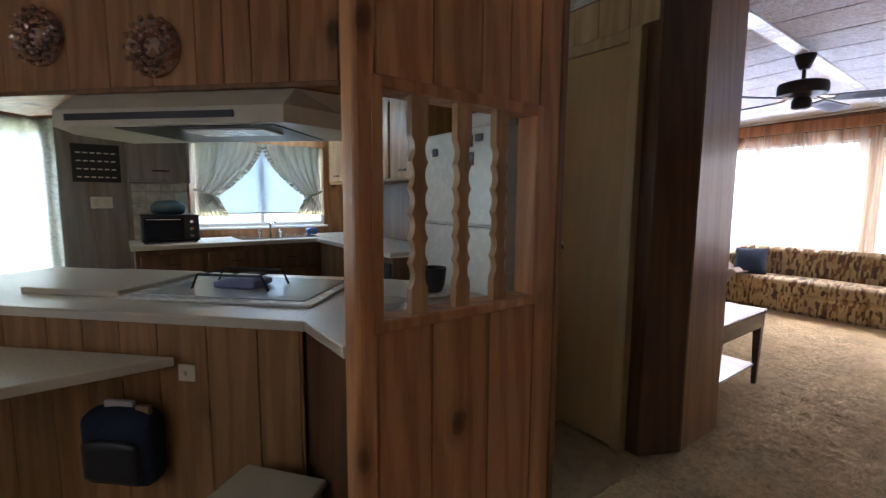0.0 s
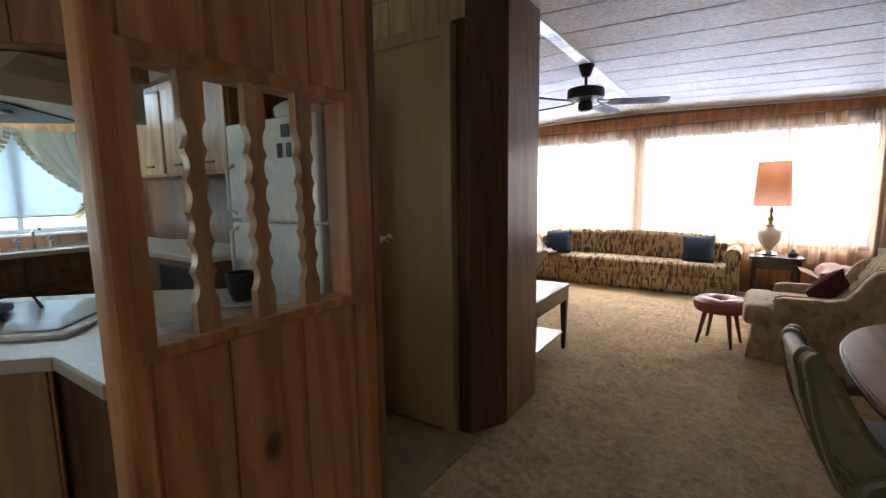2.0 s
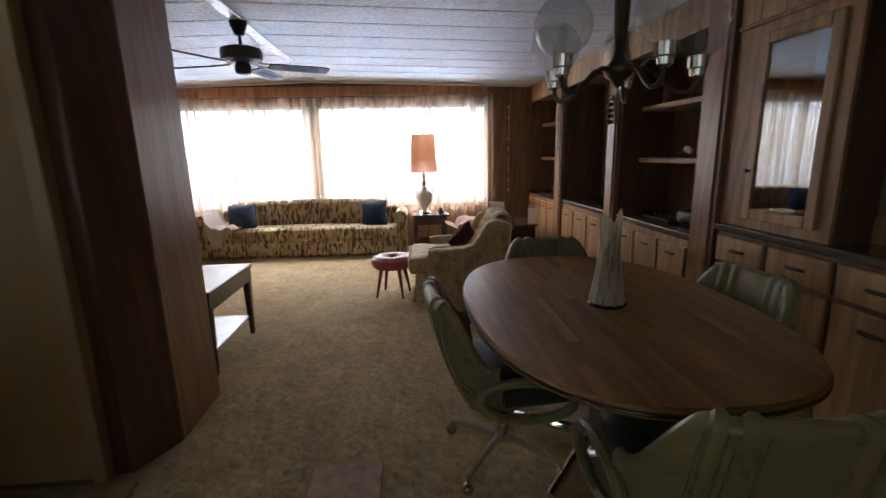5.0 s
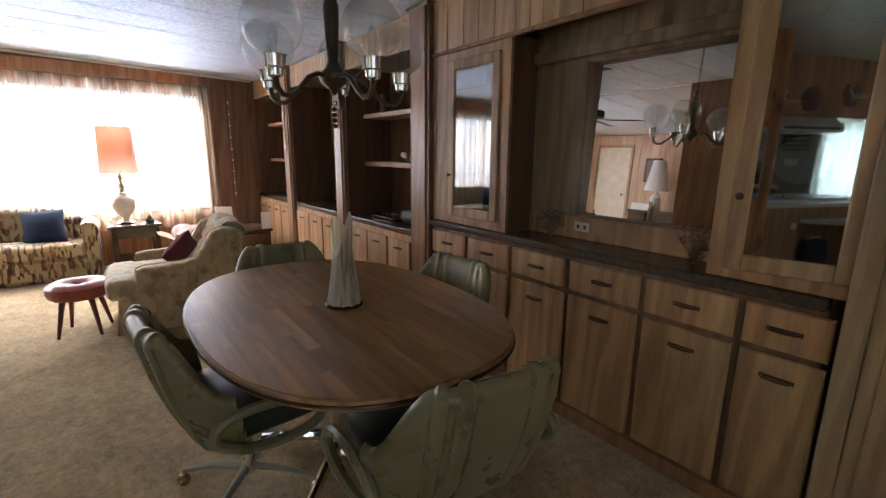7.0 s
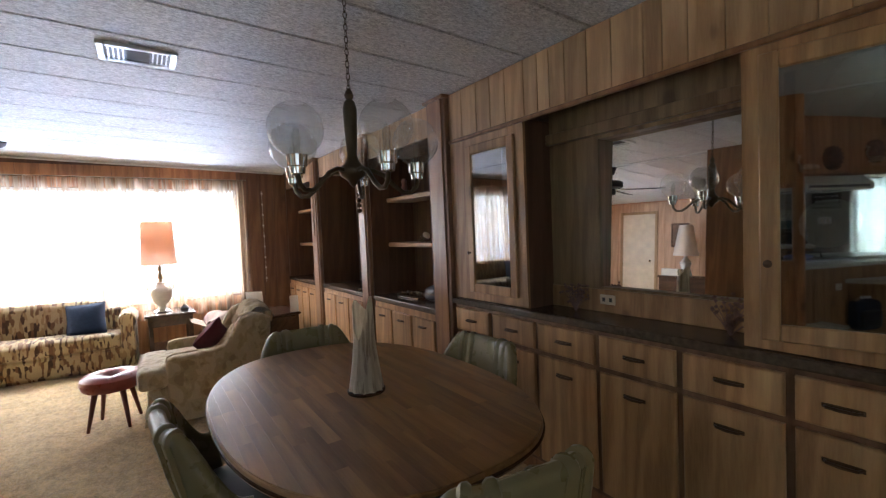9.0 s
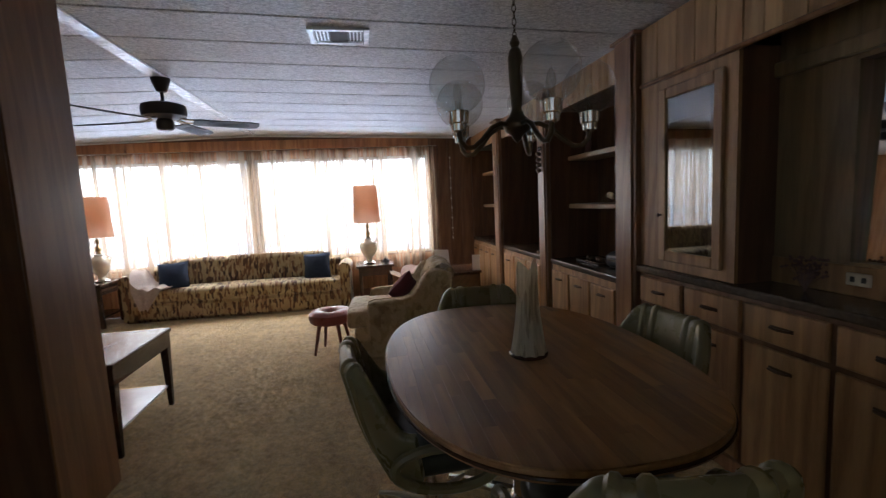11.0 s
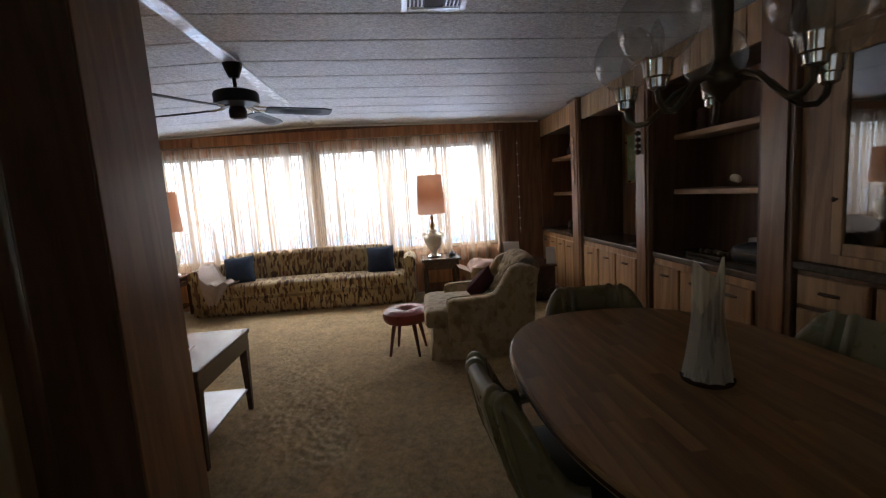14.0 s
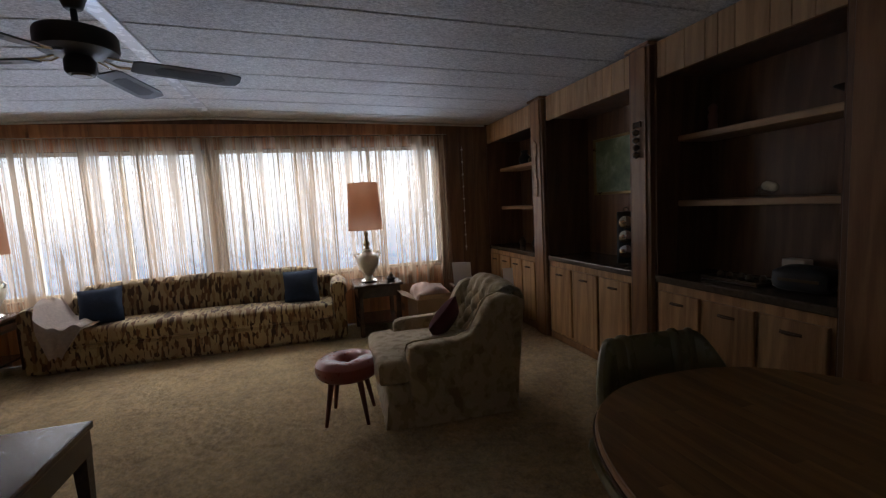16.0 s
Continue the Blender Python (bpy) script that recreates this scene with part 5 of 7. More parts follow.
def armchair():
    a = thing("armchair", "cream damask armchair with a tufted rolled back and skirt", "armchair", pose(4.80, -0.42, 0, 0, 0, -3) @ Matrix.Diagonal((1.0, 1.03, 0.96, 1.0)))
    # faces +y in its own frame
    part("base", box(-0.34, 0.34, -0.36, 0.40, 0.05, 0.28, 0.025, seg=3), CHAIRCLOTH, a, smooth=True)
    # seat cushion that spreads in front of the arms
    tee = [(-0.265, -0.22), (0.265, -0.22), (0.265, 0.27), (0.365, 0.27), (0.365, 0.445), (0.30, 0.46), (0, 0.468), (-0.30, 0.46), (-0.365, 0.445), (-0.365, 0.27), (-0.265, 0.27)]
    seat = slab(tee, 0.275, 0.435, 0.045, seg=5)
    bmesh.ops.triangulate(seat, faces=[f for f in seat.faces if len(f.verts) > 4])
    bmesh.ops.subdivide_edges(seat, edges=[e for e in seat.edges if e.calc_length() > 0.12], cuts=3, use_grid_fill=True)
    for v in seat.verts:
        if v.co.z > 0.40:
            v.co.z += 0.03 * max(0.0, 1 - (v.co.x / 0.36) ** 2) * max(0.0, 1 - ((v.co.y - 0.12) / 0.36) ** 2)
    part("seat_cushion", seat, CHAIRCLOTH, a, smooth=True)
    # sides: low arm in front, sweeping up into the wing, leaning back behind
    side = [(0.265, 0.03), (0.275, 0.46), (0.262, 0.505), (0.22, 0.520), (-0.04, 0.528), (-0.115, 0.555), (-0.165, 0.625), (-0.205, 0.705), (-0.25, 0.765), (-0.32, 0.79), (-0.415, 0.765), (-0.47, 0.735), (-0.445, 0.50), (-0.405, 0.03)]
    for s in (-1, 1):
        w = slab(side, -0.055, 0.055, 0.026, seg=4)
        moved(w, Matrix(((0, 0, 1, s * 0.325), (1, 0, 0, 0), (0, 1, 0, 0), (0, 0, 0, 1))))
        bmesh.ops.recalc_face_normals(w, faces=w.faces[:])
        part("side_panel", w, CHAIRCLOTH, a, smooth=True)
        welt = [(s * 0.272, y, z) for y, z in side[1:11]]
        part("welt", tube(welt, 0.006, 6), CHAIRCLOTH, a, smooth=True)
    # tufted back with a rolled top
    bk = bmesh.new()
    nu, nv = 40, 34
    grid = []
    for i in range(nu + 1):
        u = i / nu * 2 - 1
        row = []
        for j in range(nv + 1):
            v = j / nv
            tuft = abs(math.sin((u * 2.0 + v * 2.6) * math.pi)) * abs(math.sin((u * 2.0 - v * 2.6) * math.pi))
            bulge = 0.05 * tuft ** 0.5
            if v < 0.72:
                y, z = -0.17 - 0.20 * v, 0.36 + 0.52 * v
                y, z = y + bulge, z + 0.3 * bulge
            else:
                w = (v - 0.72) / 0.28 * math.pi * 1.15
                r = 0.088 + 0.35 * bulge
                y, z = -0.392 + r * math.cos(w), 0.755 + r * math.sin(w)
            z -= 0.03 * u * u * v
            row.append(bk.verts.new((u * 0.285, y, z)))
        grid.append(row)
    for i in range(nu):
        for j in range(nv):
            bk.faces.new((grid[i][j], grid[i][j + 1], grid[i + 1][j + 1], grid[i + 1][j]))
    tb = part("tufted_back", bk, CHAIRCLOTH, a, "button-tufted back", smooth=True)
    for cu, cv in ((-0.5, 0.19), (0.0, 0.19), (0.5, 0.19), (-0.25, 0.38), (0.25, 0.38), (-0.5, 0.58), (0.0, 0.58), (0.5, 0.58)):
        part("button", lathe([(0.011, 0), (0.009, 0.006), (0, 0.008)], 10, at=(cu * 0.285, -0.168 - 0.20 * cv, 0.36 + 0.52 * cv), tilt=pose(0, 0, 0, -70, 0, 0)), CHAIRCLOTH, tb, smooth=True)
    part("back_shell", moved(box(-0.27, 0.27, -0.025, 0.025, 0.0, 0.75, 0.012, seg=2), pose(0, -0.405, 0.03, 4.5, 0, 0)), CHAIRCLOTH, a, smooth=True)
    # gathered skirt to the floor
    ring = []
    for x0_, y0_, x1_, y1_, n in ((-0.36, 0.41, 0.36, 0.41, 24), (0.385, 0.37, 0.385, -0.38, 26), (0.35, -0.415, -0.35, -0.415, 24), (-0.385, -0.38, -0.385, 0.37, 26)):
        for q in range(n):
            f = q / n
            ring.append((x0_ + (x1_ - x0_) * f, y0_ + (y1_ - y0_) * f))
    sk = bmesh.new()
    cols = []
    for k, (x, y) in enumerate(ring):
        fl = 1.035 + 0.012 * math.sin(k * 1.9)
        cols.append([sk.verts.new((x * 0.985, y * 0.985, 0.16)), sk.verts.new((x, y, 0.12)), sk.verts.new((x * fl, y * fl, 0.006))])
    for k in range(len(cols)):
        p, q = cols[k], cols[(k + 1) % len(cols)]
        for j in (0, 1):
            sk.faces.new((p[j], p[j + 1], q[j + 1], q[j]))
    bmesh.ops.recalc_face_normals(sk, faces=sk.faces[:])
    part("skirt", sk, CHAIRCLOTH, a, "gathered floor-length skirt", smooth=True)
    solid("accent_pillow", pillow(0.30, 0.13), MAROON, "small maroon velvet pillow on the armchair", "pillow", smooth=True, m=pose(4.83, -0.47, 0.535, 38, 32, -20))


sofa()
sofa_extras()
end_table(pose(6.43, -0.50, 0), "dark walnut end table beside the sofa carrying a lamp")
end_table(pose(6.44, 3.02, 0), "dark walnut end table at the far end of the sofa")
table_lamp(pose(6.70, -0.18, 0.549))
table_lamp(pose(6.76, 3.16, 0.549))
coffee_table()
footstool()
armchair()


# ---- kitchen ----
TUBELIGHT, tl_tree, tl_shader = nodes_of("tube_light")
tl_shader.inputs["Emission Color"].default_value = (0.55, 0.85, 1.0, 1)
tl_shader.inputs["Emission Strength"].default_value = 55.0


def on_diag(s, d, z):
    """A point of the angled peninsula: s along it from its near end, d into the kitchen."""
    return (0.74 - 0.7071 * s + 0.7071 * d, 1.62 + 0.7071 * s + 0.7071 * d, z)


DIAG = Matrix(((-0.7071, 0.7071, 0, 0.74), (0.7071, 0.7071, 0, 1.62), (0, 0, 1, 0), (0, 0, 0, 1)))


def on_peninsula(bm):
    moved(bm, DIAG)
    bmesh.ops.reverse_faces(bm, faces=bm.faces[:])
    return bm


def kitchen():
    pen = thing("peninsula", "angled kitchen peninsula with pine panelled front", "cabinet")
    corners = [(0.777, 1.302), (1.53, 1.302), (1.53, 1.92), (1.30, 2.20), (0.55, 2.95), (-0.1, 3.6), (-0.62, 3.06), (0.07, 2.37), (0.76, 1.68), (0.777, 1.655)]
    part("body", slab(corners, 0.0, 0.862), PANEL_DARK, pen)
    panel = part("front_panel", on_peninsula(box(0.03, 1.6, 0.035, 0.045, 0.0, 0.862)), KNOTTY, pen)
    u = Vector((-0.7071, 0.7071, 0))
    planks(panel, Vector(on_diag(0.035, 0.035, 0)), u, 1.55, 0.0, 0.862, PENPINE, (-0.7071, -0.7071, 0), widths=(0.16, 0.12, 0.2), seed=51)
    part("end_panel", box(0.768, 0.776, 1.302, 1.615, 0, 0.862), PANEL_DARK, pen)
    top = [(0.74, 1.302), (1.53, 1.302), (1.53, 1.95), (1.32, 2.24), (0.56, 3.0), (-0.06, 3.62), (-0.72, 3.08), (0.74, 1.62)]
    ct = thing("countertop", "almond laminate worktop on the peninsula", "countertop")
    part("worktop", slab(top, 0.864, 0.902, 0.006), LAMINATE, ct)
    part("edge_band", on_peninsula(box(0.004, 2.058, -0.003, 0.001, 0.868, 0.896, 0.001)), OFFWHITE, ct, "slightly darker laminate edge band")
    # cooktop
    ck = thing("cooktop", "white enamel cooktop with a black wire rack", "cooktop")
    part("tray", on_peninsula(box(0.06, 0.90, 0.17, 0.70, 0.9025, 0.916, 0.005, seg=2)), WHITE, ck)
    part("glass_top", on_peninsula(box(0.10, 0.80, 0.21, 0.66, 0.916, 0.922, 0.002)), plain("cook_glass", (0.55, 0.60, 0.66), 0.06, mottled=0.05, coat=0.5), ck, "pale glass top")
    part("side_board", on_peninsula(box(0.92, 1.40, 0.20, 0.72, 0.9025, 0.93, 0.004)), LAMINATE, ck, "almond cutting board")
    rack = bmesh.new()
    z = 0.985
    for d in (0.34, 0.52):
        tube([Vector((0.33, d, 0.922)), Vector((0.36, d, z)), Vector((0.66, d, z)), Vector((0.69, d, 0.922))], 0.006, 6, bm=rack)
    for s in (0.38, 0.51, 0.64):
        tube([Vector((s, 0.34, z)), Vector((s, 0.52, z))], 0.004, 6, bm=rack)
    part("wire_rack", on_peninsula(rack), BLACKMETAL, ck, "black wire rack")
    part("cloth", on_peninsula(cushion(0.20, 0.16, 0.035, 0.015, 0.01, 5, at=(0.5, 0.43, 0.922))), plain("folded_cloth", (0.35, 0.38, 0.62), 0.9), ck, "folded blue cloth", smooth=True)
    # hood
    hd = thing("range_hood", "almond range hood with a dark slotted vent strip", "range hood")
    prof = [(0.20, 1.60), (0.20, 1.665), (0.30, 1.745), (0.74, 1.745), (0.74, 1.60)]
    bm = bmesh.new()
    rings = []
    for s, k in ((0.02, 0.0), (0.16, 1.0), (1.16, 1.0), (1.30, 0.0)):
        rings.append([bm.verts.new((s if (d < 0.35) else (0.02 if s < 0.5 else 1.30), d + (0.22 * (1 - k) if d < 0.25 else 0.14 * (1 - k) if d < 0.4 else 0), zz)) for d, zz in prof])
    for a, b in zip(rings, rings[1:]):
        for i in range(len(prof)):
            bm.faces.new((a[i], a[(i + 1) % len(prof)], b[(i + 1) % len(prof)], b[i]))
    bm.faces.new(rings[0][::-1])
    bm.faces.new(rings[-1])
    bmesh.ops.recalc_face_normals(bm, faces=bm.faces[:])
    moved(bm, DIAG)
    bmesh.ops.recalc_face_normals(bm, faces=bm.faces[:])
    part("canopy", bm, OFFWHITE, hd)
    part("vent_strip", on_peninsula(box(0.36, 1.10, 0.193, 0.2005, 1.622, 1.648)), DARKPLASTIC, hd, "dark vent strip")
    part("light_cover", on_peninsula(box(0.30, 0.66, 0.30, 0.46, 1.588, 1.602, 0.003)), WHITE, hd)
    part("filter", on_peninsula(box(0.22, 0.92, 0.24, 0.70, 1.596, 1.602)), BLACKMETAL, hd)
    # panelled cupboard over the hood
    cb = thing("soffit_cupboard", "pine panelled soffit above the range hood", "cupboard")
    part("body", on_peninsula(box(-0.02, 1.9, 0.315, 0.70, 1.75, 2.34)), KNOTTY, cb)
    pn = part("face", on_peninsula(box(-0.03, 1.9, 0.305, 0.314, 1.75, 2.34)), KNOTTY, cb)
    planks(pn, Vector(on_diag(-0.02, 0.305, 0)), u, 1.9, 1.75, 2.34, KNOTTY, (-0.7071, -0.7071, 0), widths=(0.16, 0.2, 0.12), seed=52)
    part("trim", on_peninsula(box(-0.03, 1.9, 0.285, 0.30, 1.746, 1.768, 0.004)), TRIM, cb)
    COPPER = plain("rosy_glass", (0.42, 0.26, 0.21), 0.10, 0.75, 0.25, coat=0.8)
    for s, zz in ((0.76, 1.92), (1.30, 1.985)):
        mold = thing("wall_mold", "rosy fluted glass ring mold hung on the panelling", "decoration", group="wall molds")
        bm = lathe([(0.045, 0.0), (0.05, 0.02), (0.07, 0.035), (0.10, 0.03), (0.118, 0.005), (0.12, 0.0)], 36)
        for v in bm.verts:
            a = math.atan2(v.co.y, v.co.x)
            v.co.z *= 1 + 0.35 * math.cos(a * 12)
        m = Matrix(((-0.7071, 0, -0.7071, 0), (0.7071, 0, -0.7071, 0), (0, 1, 0, 0), (0, 0, 0, 1)))
        p = on_diag(s, 0.297, zz)
        moved(bm, Matrix.Translation(p) @ m)
        bmesh.ops.recalc_face_normals(bm, faces=bm.faces[:])
        part("ring", bm, COPPER, mold, smooth=True)
        for k in range(26):
            rr, n, q = (0.112, 15, k) if k < 15 else (0.072, 11, k - 15)
            w = 2 * math.pi * q / n
            bead = lathe([(0.0, -0.012), (0.010, -0.006), (0.0125, 0.0), (0.010, 0.006), (0.0, 0.012)], 8, at=(rr * math.cos(w), rr * math.sin(w), 0.026 if k < 15 else 0.045))
            moved(bead, Matrix.Translation(p) @ m)
            bmesh.ops.recalc_face_normals(bead, faces=bead.faces[:])
            part("bead", bead, COPPER, mold, smooth=True)
        c = lathe([(0.046, 0.0), (0.04, 0.012), (0.0, 0.016)], 20)
        moved(c, Matrix.Translation(p) @ m)
        bmesh.ops.recalc_face_normals(c, faces=c.faces[:])
        part("boss", c, COPPER, mold, smooth=True)
    # low desk against the peninsula, bag and bin
    dk = thing("desk_ledge", "low laminate desk ledge fixed to the peninsula", "desk")
    part("desktop", slab([(0.38, 1.96), (-0.14, 2.47), (-1.0, 2.47), (-1.0, 1.93)], 0.715, 0.752, 0.005), LAMINATE, dk)
    part("bracket", box(-0.98, -0.95, 1.96, 2.45, 0.0, 0.715), PANEL_DARK, dk)
    bag = thing("tote_bag", "dark navy tote bag with papers hung on the peninsula", "bag", pose(0.22, 2.10, 0.27, 0, 0, -42))
    part("bag_body", cushion(0.28, 0.11, 0.27, 0.04, 0.02, 8), BLUECLOTH, bag, smooth=True)
    part("front_pocket", moved(cushion(0.22, 0.04, 0.15, 0.02, 0.01, 6), Matrix.Translation((0, -0.06, 0.03))), DARKPLASTIC, bag, smooth=True)
    part("papers", box(-0.06, 0.05, -0.01, 0.006, 0.24, 0.31), PAPER, bag)
    part("booklet", box(0.07, 0.12, -0.02, 0.0, 0.20, 0.30), CARDBOARD, bag)
    sw = thing("wall_switch", "cream switch plate on the peninsula panel", "switch")
    part("plate", on_peninsula(box(0.442, 0.512, 0.022, 0.029, 0.645, 0.71, 0.003)), CREAMPLASTIC, sw)
    part("toggle", on_peninsula(box(0.476, 0.484, 0.013, 0.022, 0.67, 0.685)), CREAMPLASTIC, sw)
    bn = thing("waste_bin", "olive beige plastic waste bin beside the peninsula", "bin", pose(0.58, 1.56, 0, 0, 0, 38))
    part("bin_body", box(-0.10, 0.10, -0.15, 0.15, 0.0, 0.36, 0.02, seg=2), plain("olive_plastic", (0.34, 0.32, 0.22), 0.45), bn)
    part("lid", box(-0.11, 0.11, -0.16, 0.16, 0.36, 0.385, 0.01, seg=2), plain("olive_lid", (0.52, 0.50, 0.38), 0.4), bn)
    # planter and jar on the pass-through counter
    pl = thing("plant_pot", "small dark ceramic pot on a white saucer", "pot", pose(1.33, 1.70, 0.902))
    part("pot", lathe([(0.038, 0.02), (0.05, 0.05), (0.058, 0.125), (0.052, 0.125), (0.045, 0.06), (0, 0.05)], 20), DARKPLASTIC, pl, smooth=True)
    part("saucer", lathe([(0.05, 0), (0.085, 0.012), (0.09, 0.022), (0.08, 0.02), (0, 0.02)], 24), WHITE, pl, smooth=True)
    solid("glass_dish", lathe([(0.035, 0), (0.06, 0.03), (0.065, 0.05), (0.058, 0.05), (0.03, 0.012), (0, 0.01)], 18, at=(1.03, 1.55, 0.902)), GLOBEGLASS, "clear glass dish on the worktop", "dish", smooth=True)
    # back run of cabinets under the window
    run = thing("sink_cabinet", "brown kitchen base cabinets under the window", "cabinet")
    part("body", box(0.34, 2.29, 4.32, 4.89, 0.08, 0.90), POSTWOOD, run)
    part("toe_board", box(0.36, 2.29, 4.37, 4.89, 0.0, 0.08), DARKPLASTIC, run)
    for k in range(4):
        a = 0.37 + k * 0.475
        d = part("door", box(a, a + 0.445, 4.30, 4.32, 0.12, 0.66, 0.006), POSTWOOD, run)
        part("handle", box(a + 0.17, a + 0.27, 4.285, 4.30, 0.60, 0.615), PULL, d)
        d = part("drawer", box(a, a + 0.445, 4.30, 4.32, 0.69, 0.86, 0.006), POSTWOOD, run)
        part("handle", box(a + 0.17, a + 0.27, 4.285, 4.30, 0.77, 0.785), PULL, d)
    solid("kitchen_worktop", box(0.31, 2.29, 4.28, 4.895, 0.902, 0.94, 0.006), LAMINATE, "almond laminate worktop under the window", "countertop")
    sk = thing("sink", "steel kitchen sink with faucet", "sink")
    part("basin_rim", box(1.12, 1.85, 4.40, 4.80, 0.94, 0.947, 0.003), CHROME, sk)
    part("faucet", tube([(1.48, 4.78, 0.947), (1.48, 4.78, 1.06), (1.48, 4.74, 1.10), (1.48, 4.60, 1.08)], 0.011, 8), CHROME, sk, smooth=True)
    for x in (1.38, 1.58):
        part("tap", lathe([(0.014, 0), (0.014, 0.03), (0.022, 0.04), (0.018, 0.055), (0, 0.058)], 10, at=(x, 4.78, 0.947)), CHROME, sk)
    solid("sponge_caddy", moved(cushion(0.12, 0.08, 0.06, 0.02, 0.01, 4), Matrix.Translation((1.88, 4.70, 0.947))), plain("blue_caddy", (0.08, 0.14, 0.32), 0.4), "blue dish caddy beside the sink", "caddy", smooth=True)
    fl = thing("fluorescent_light", "fluorescent tube light fixed above the kitchen window", "light")
    part("housing", box(0.95, 1.95, 4.70, 4.82, 2.19, 2.23, 0.006), WHITE, fl)
    part("tube", tube([(0.99, 4.76, 2.165), (1.91, 4.76, 2.165)], 0.016, 10), TUBELIGHT, fl, "glowing cool white tube", smooth=True)
    for x in (0.97, 1.93):
        part("socket", box(x - 0.015, x + 0.015, 4.735, 4.785, 2.14, 2.19, 0.003), WHITE, fl)
    ov = thing("toaster_oven", "dark countertop toaster oven", "oven", pose(0.60, 4.60, 0.94))
    part("case", box(-0.21, 0.21, -0.15, 0.16, 0.012, 0.235, 0.012, seg=2), DARKPLASTIC, ov)
    part("glass_door", box(-0.19, 0.09, -0.158, -0.15, 0.03, 0.21, 0.003), plain("oven_glass", (0.015, 0.017, 0.02), 0.08), ov)
    part("door_handle", tube([(-0.17, -0.175, 0.195), (0.07, -0.175, 0.195)], 0.006, 6), CHROME, ov)
    for k in range(3):
        part("knob", lathe([(0.016, 0), (0.014, 0.016), (0, 0.017)], 12, at=(0.15, -0.15, 0.055 + 0.06 * k), tilt=pose(0, 0, 0, 90, 0, 0)), CHROME, ov)
    for x in (-0.18, 0.18):
        for y in (-0.12, 0.13):
            part("foot", lathe([(0.014, 0), (0.014, 0.014)], 8, at=(x, y, 0)), DARKPLASTIC, ov)
    solid("bread_bag", moved(cushion(0.26, 0.14, 0.10, 0.045, 0.02, 6), Matrix.Translation((0.60, 4.62, 1.175))), plain("teal_bag", (0.06, 0.12, 0.13), 0.4), "dark teal bread bag on the toaster oven", "bag", smooth=True)
    up = thing("upper_cabinet", "brown kitchen wall cabinet over the toaster oven", "cabinet")
    part("body", box(0.34, 0.775, 4.60, 4.89, 1.44, 2.2), HAZEPANEL, up)
    d = part("door", box(0.35, 0.765, 4.58, 4.60, 1.46, 2.1, 0.006), HAZEPANEL, up)
    part("handle", box(0.50, 0.62, 4.565, 4.58, 1.53, 1.545), PULL, d)
    tl = thing("tile_splash", "pale patterned tile splashback", "tiles", kind="structure")
    meshes = mesh_of(box(0, 0.104, 0, 0.008, 0, 0.104, 0.002), "tile")
    meshes.materials.append(TILE)
    for i in range(4):
        for j in range(5):
            o = new("tile", meshes)
            o.matrix_basis = pose(0.355 + i * 0.107, 4.883, 0.943 + j * 0.107 - 0.03 + 0.03)
            o.parent = tl
    cal = thing("wall_calendar", "dark wall calendar with pale printed rows", "calendar")
    part("sheet", box(-0.03, 0.29, 4.874, 4.884, 1.44, 1.75), DARKPLASTIC, cal)
    for r in range(4):
        for k in range(6):
            part("printed_bar", box(0.0 + k * 0.046, 0.03 + k * 0.046, 4.871, 4.874, 1.475 + r * 0.066, 1.487 + r * 0.066), PAPER, cal)
    o = thing("wall_outlet", "double white outlet plate on the kitchen wall", "outlet")
    part("plate", box(0.07, 0.22, 4.872, 4.884, 1.22, 1.32, 0.004), PAPER, o)
    for k in (0.11, 0.18):
        part("socket", box(k - 0.018, k + 0.018, 4.869, 4.872, 1.24, 1.30), CREAMPLASTIC, o)
    # refrigerator and the run beyond it
    fr = thing("refrigerator", "white top-freezer refrigerator with magnets", "refrigerator", pose(1.98, 1.995, 0) @ Matrix.Diagonal((1.0, 1.12, 1.0, 1.0)))
    part("cabinet", box(0.06, 0.34, 0.0, 0.75, 0.02, 1.745, 0.012, seg=2), WHITE, fr)
    part("freezer_door", box(0.0, 0.055, 0.003, 0.747, 1.165, 1.745, 0.014, seg=3), WHITE, fr)
    part("door", box(0.0, 0.055, 0.003, 0.747, 0.09, 1.152, 0.014, seg=3), WHITE, fr)
    part("kick_plate", box(0.03, 0.06, 0.02, 0.73, 0.0, 0.085), DARKPLASTIC, fr)
    for z0, z1 in ((1.20, 1.50), (0.72, 1.12)):
        part("handle", tube([(0.0, 0.69, z0), (-0.045, 0.69, z0 + 0.03), (-0.045, 0.69, z1 - 0.03), (0.0, 0.69, z1)], 0.012, 8), WHITE, fr, smooth=True)
    for y, z, w, h in ((0.52, 1.60, 0.05, 0.05), (0.20, 1.63, 0.06, 0.07), (0.26, 1.52, 0.035, 0.08), (0.19, 1.52, 0.035, 0.08), (0.12, 1.66, 0.06, 0.04)):
        part("magnet", box(-0.006, 0.001, y, y + w, z, z + h, 0.002), DARKPLASTIC, fr, "small dark magnet")
    solid("wrapped_bundle", moved(cushion(0.2, 0.34, 0.09, 0.035, 0.02, 6), Matrix.Translation((2.12, 2.25, 1.745))), PAPER, "crumpled pale bundle on the refrigerator", "bundle", smooth=True)
    rg = thing("range_cabinet", "white base cabinet with a black appliance front", "cabinet")
    part("body", box(1.80, 2.34, 2.86, 4.25, 0.0, 0.90), POSTWOOD, rg)
    part("black_front", box(1.785, 1.80, 2.88, 3.42, 0.1, 0.86, 0.006), DARKPLASTIC, rg)
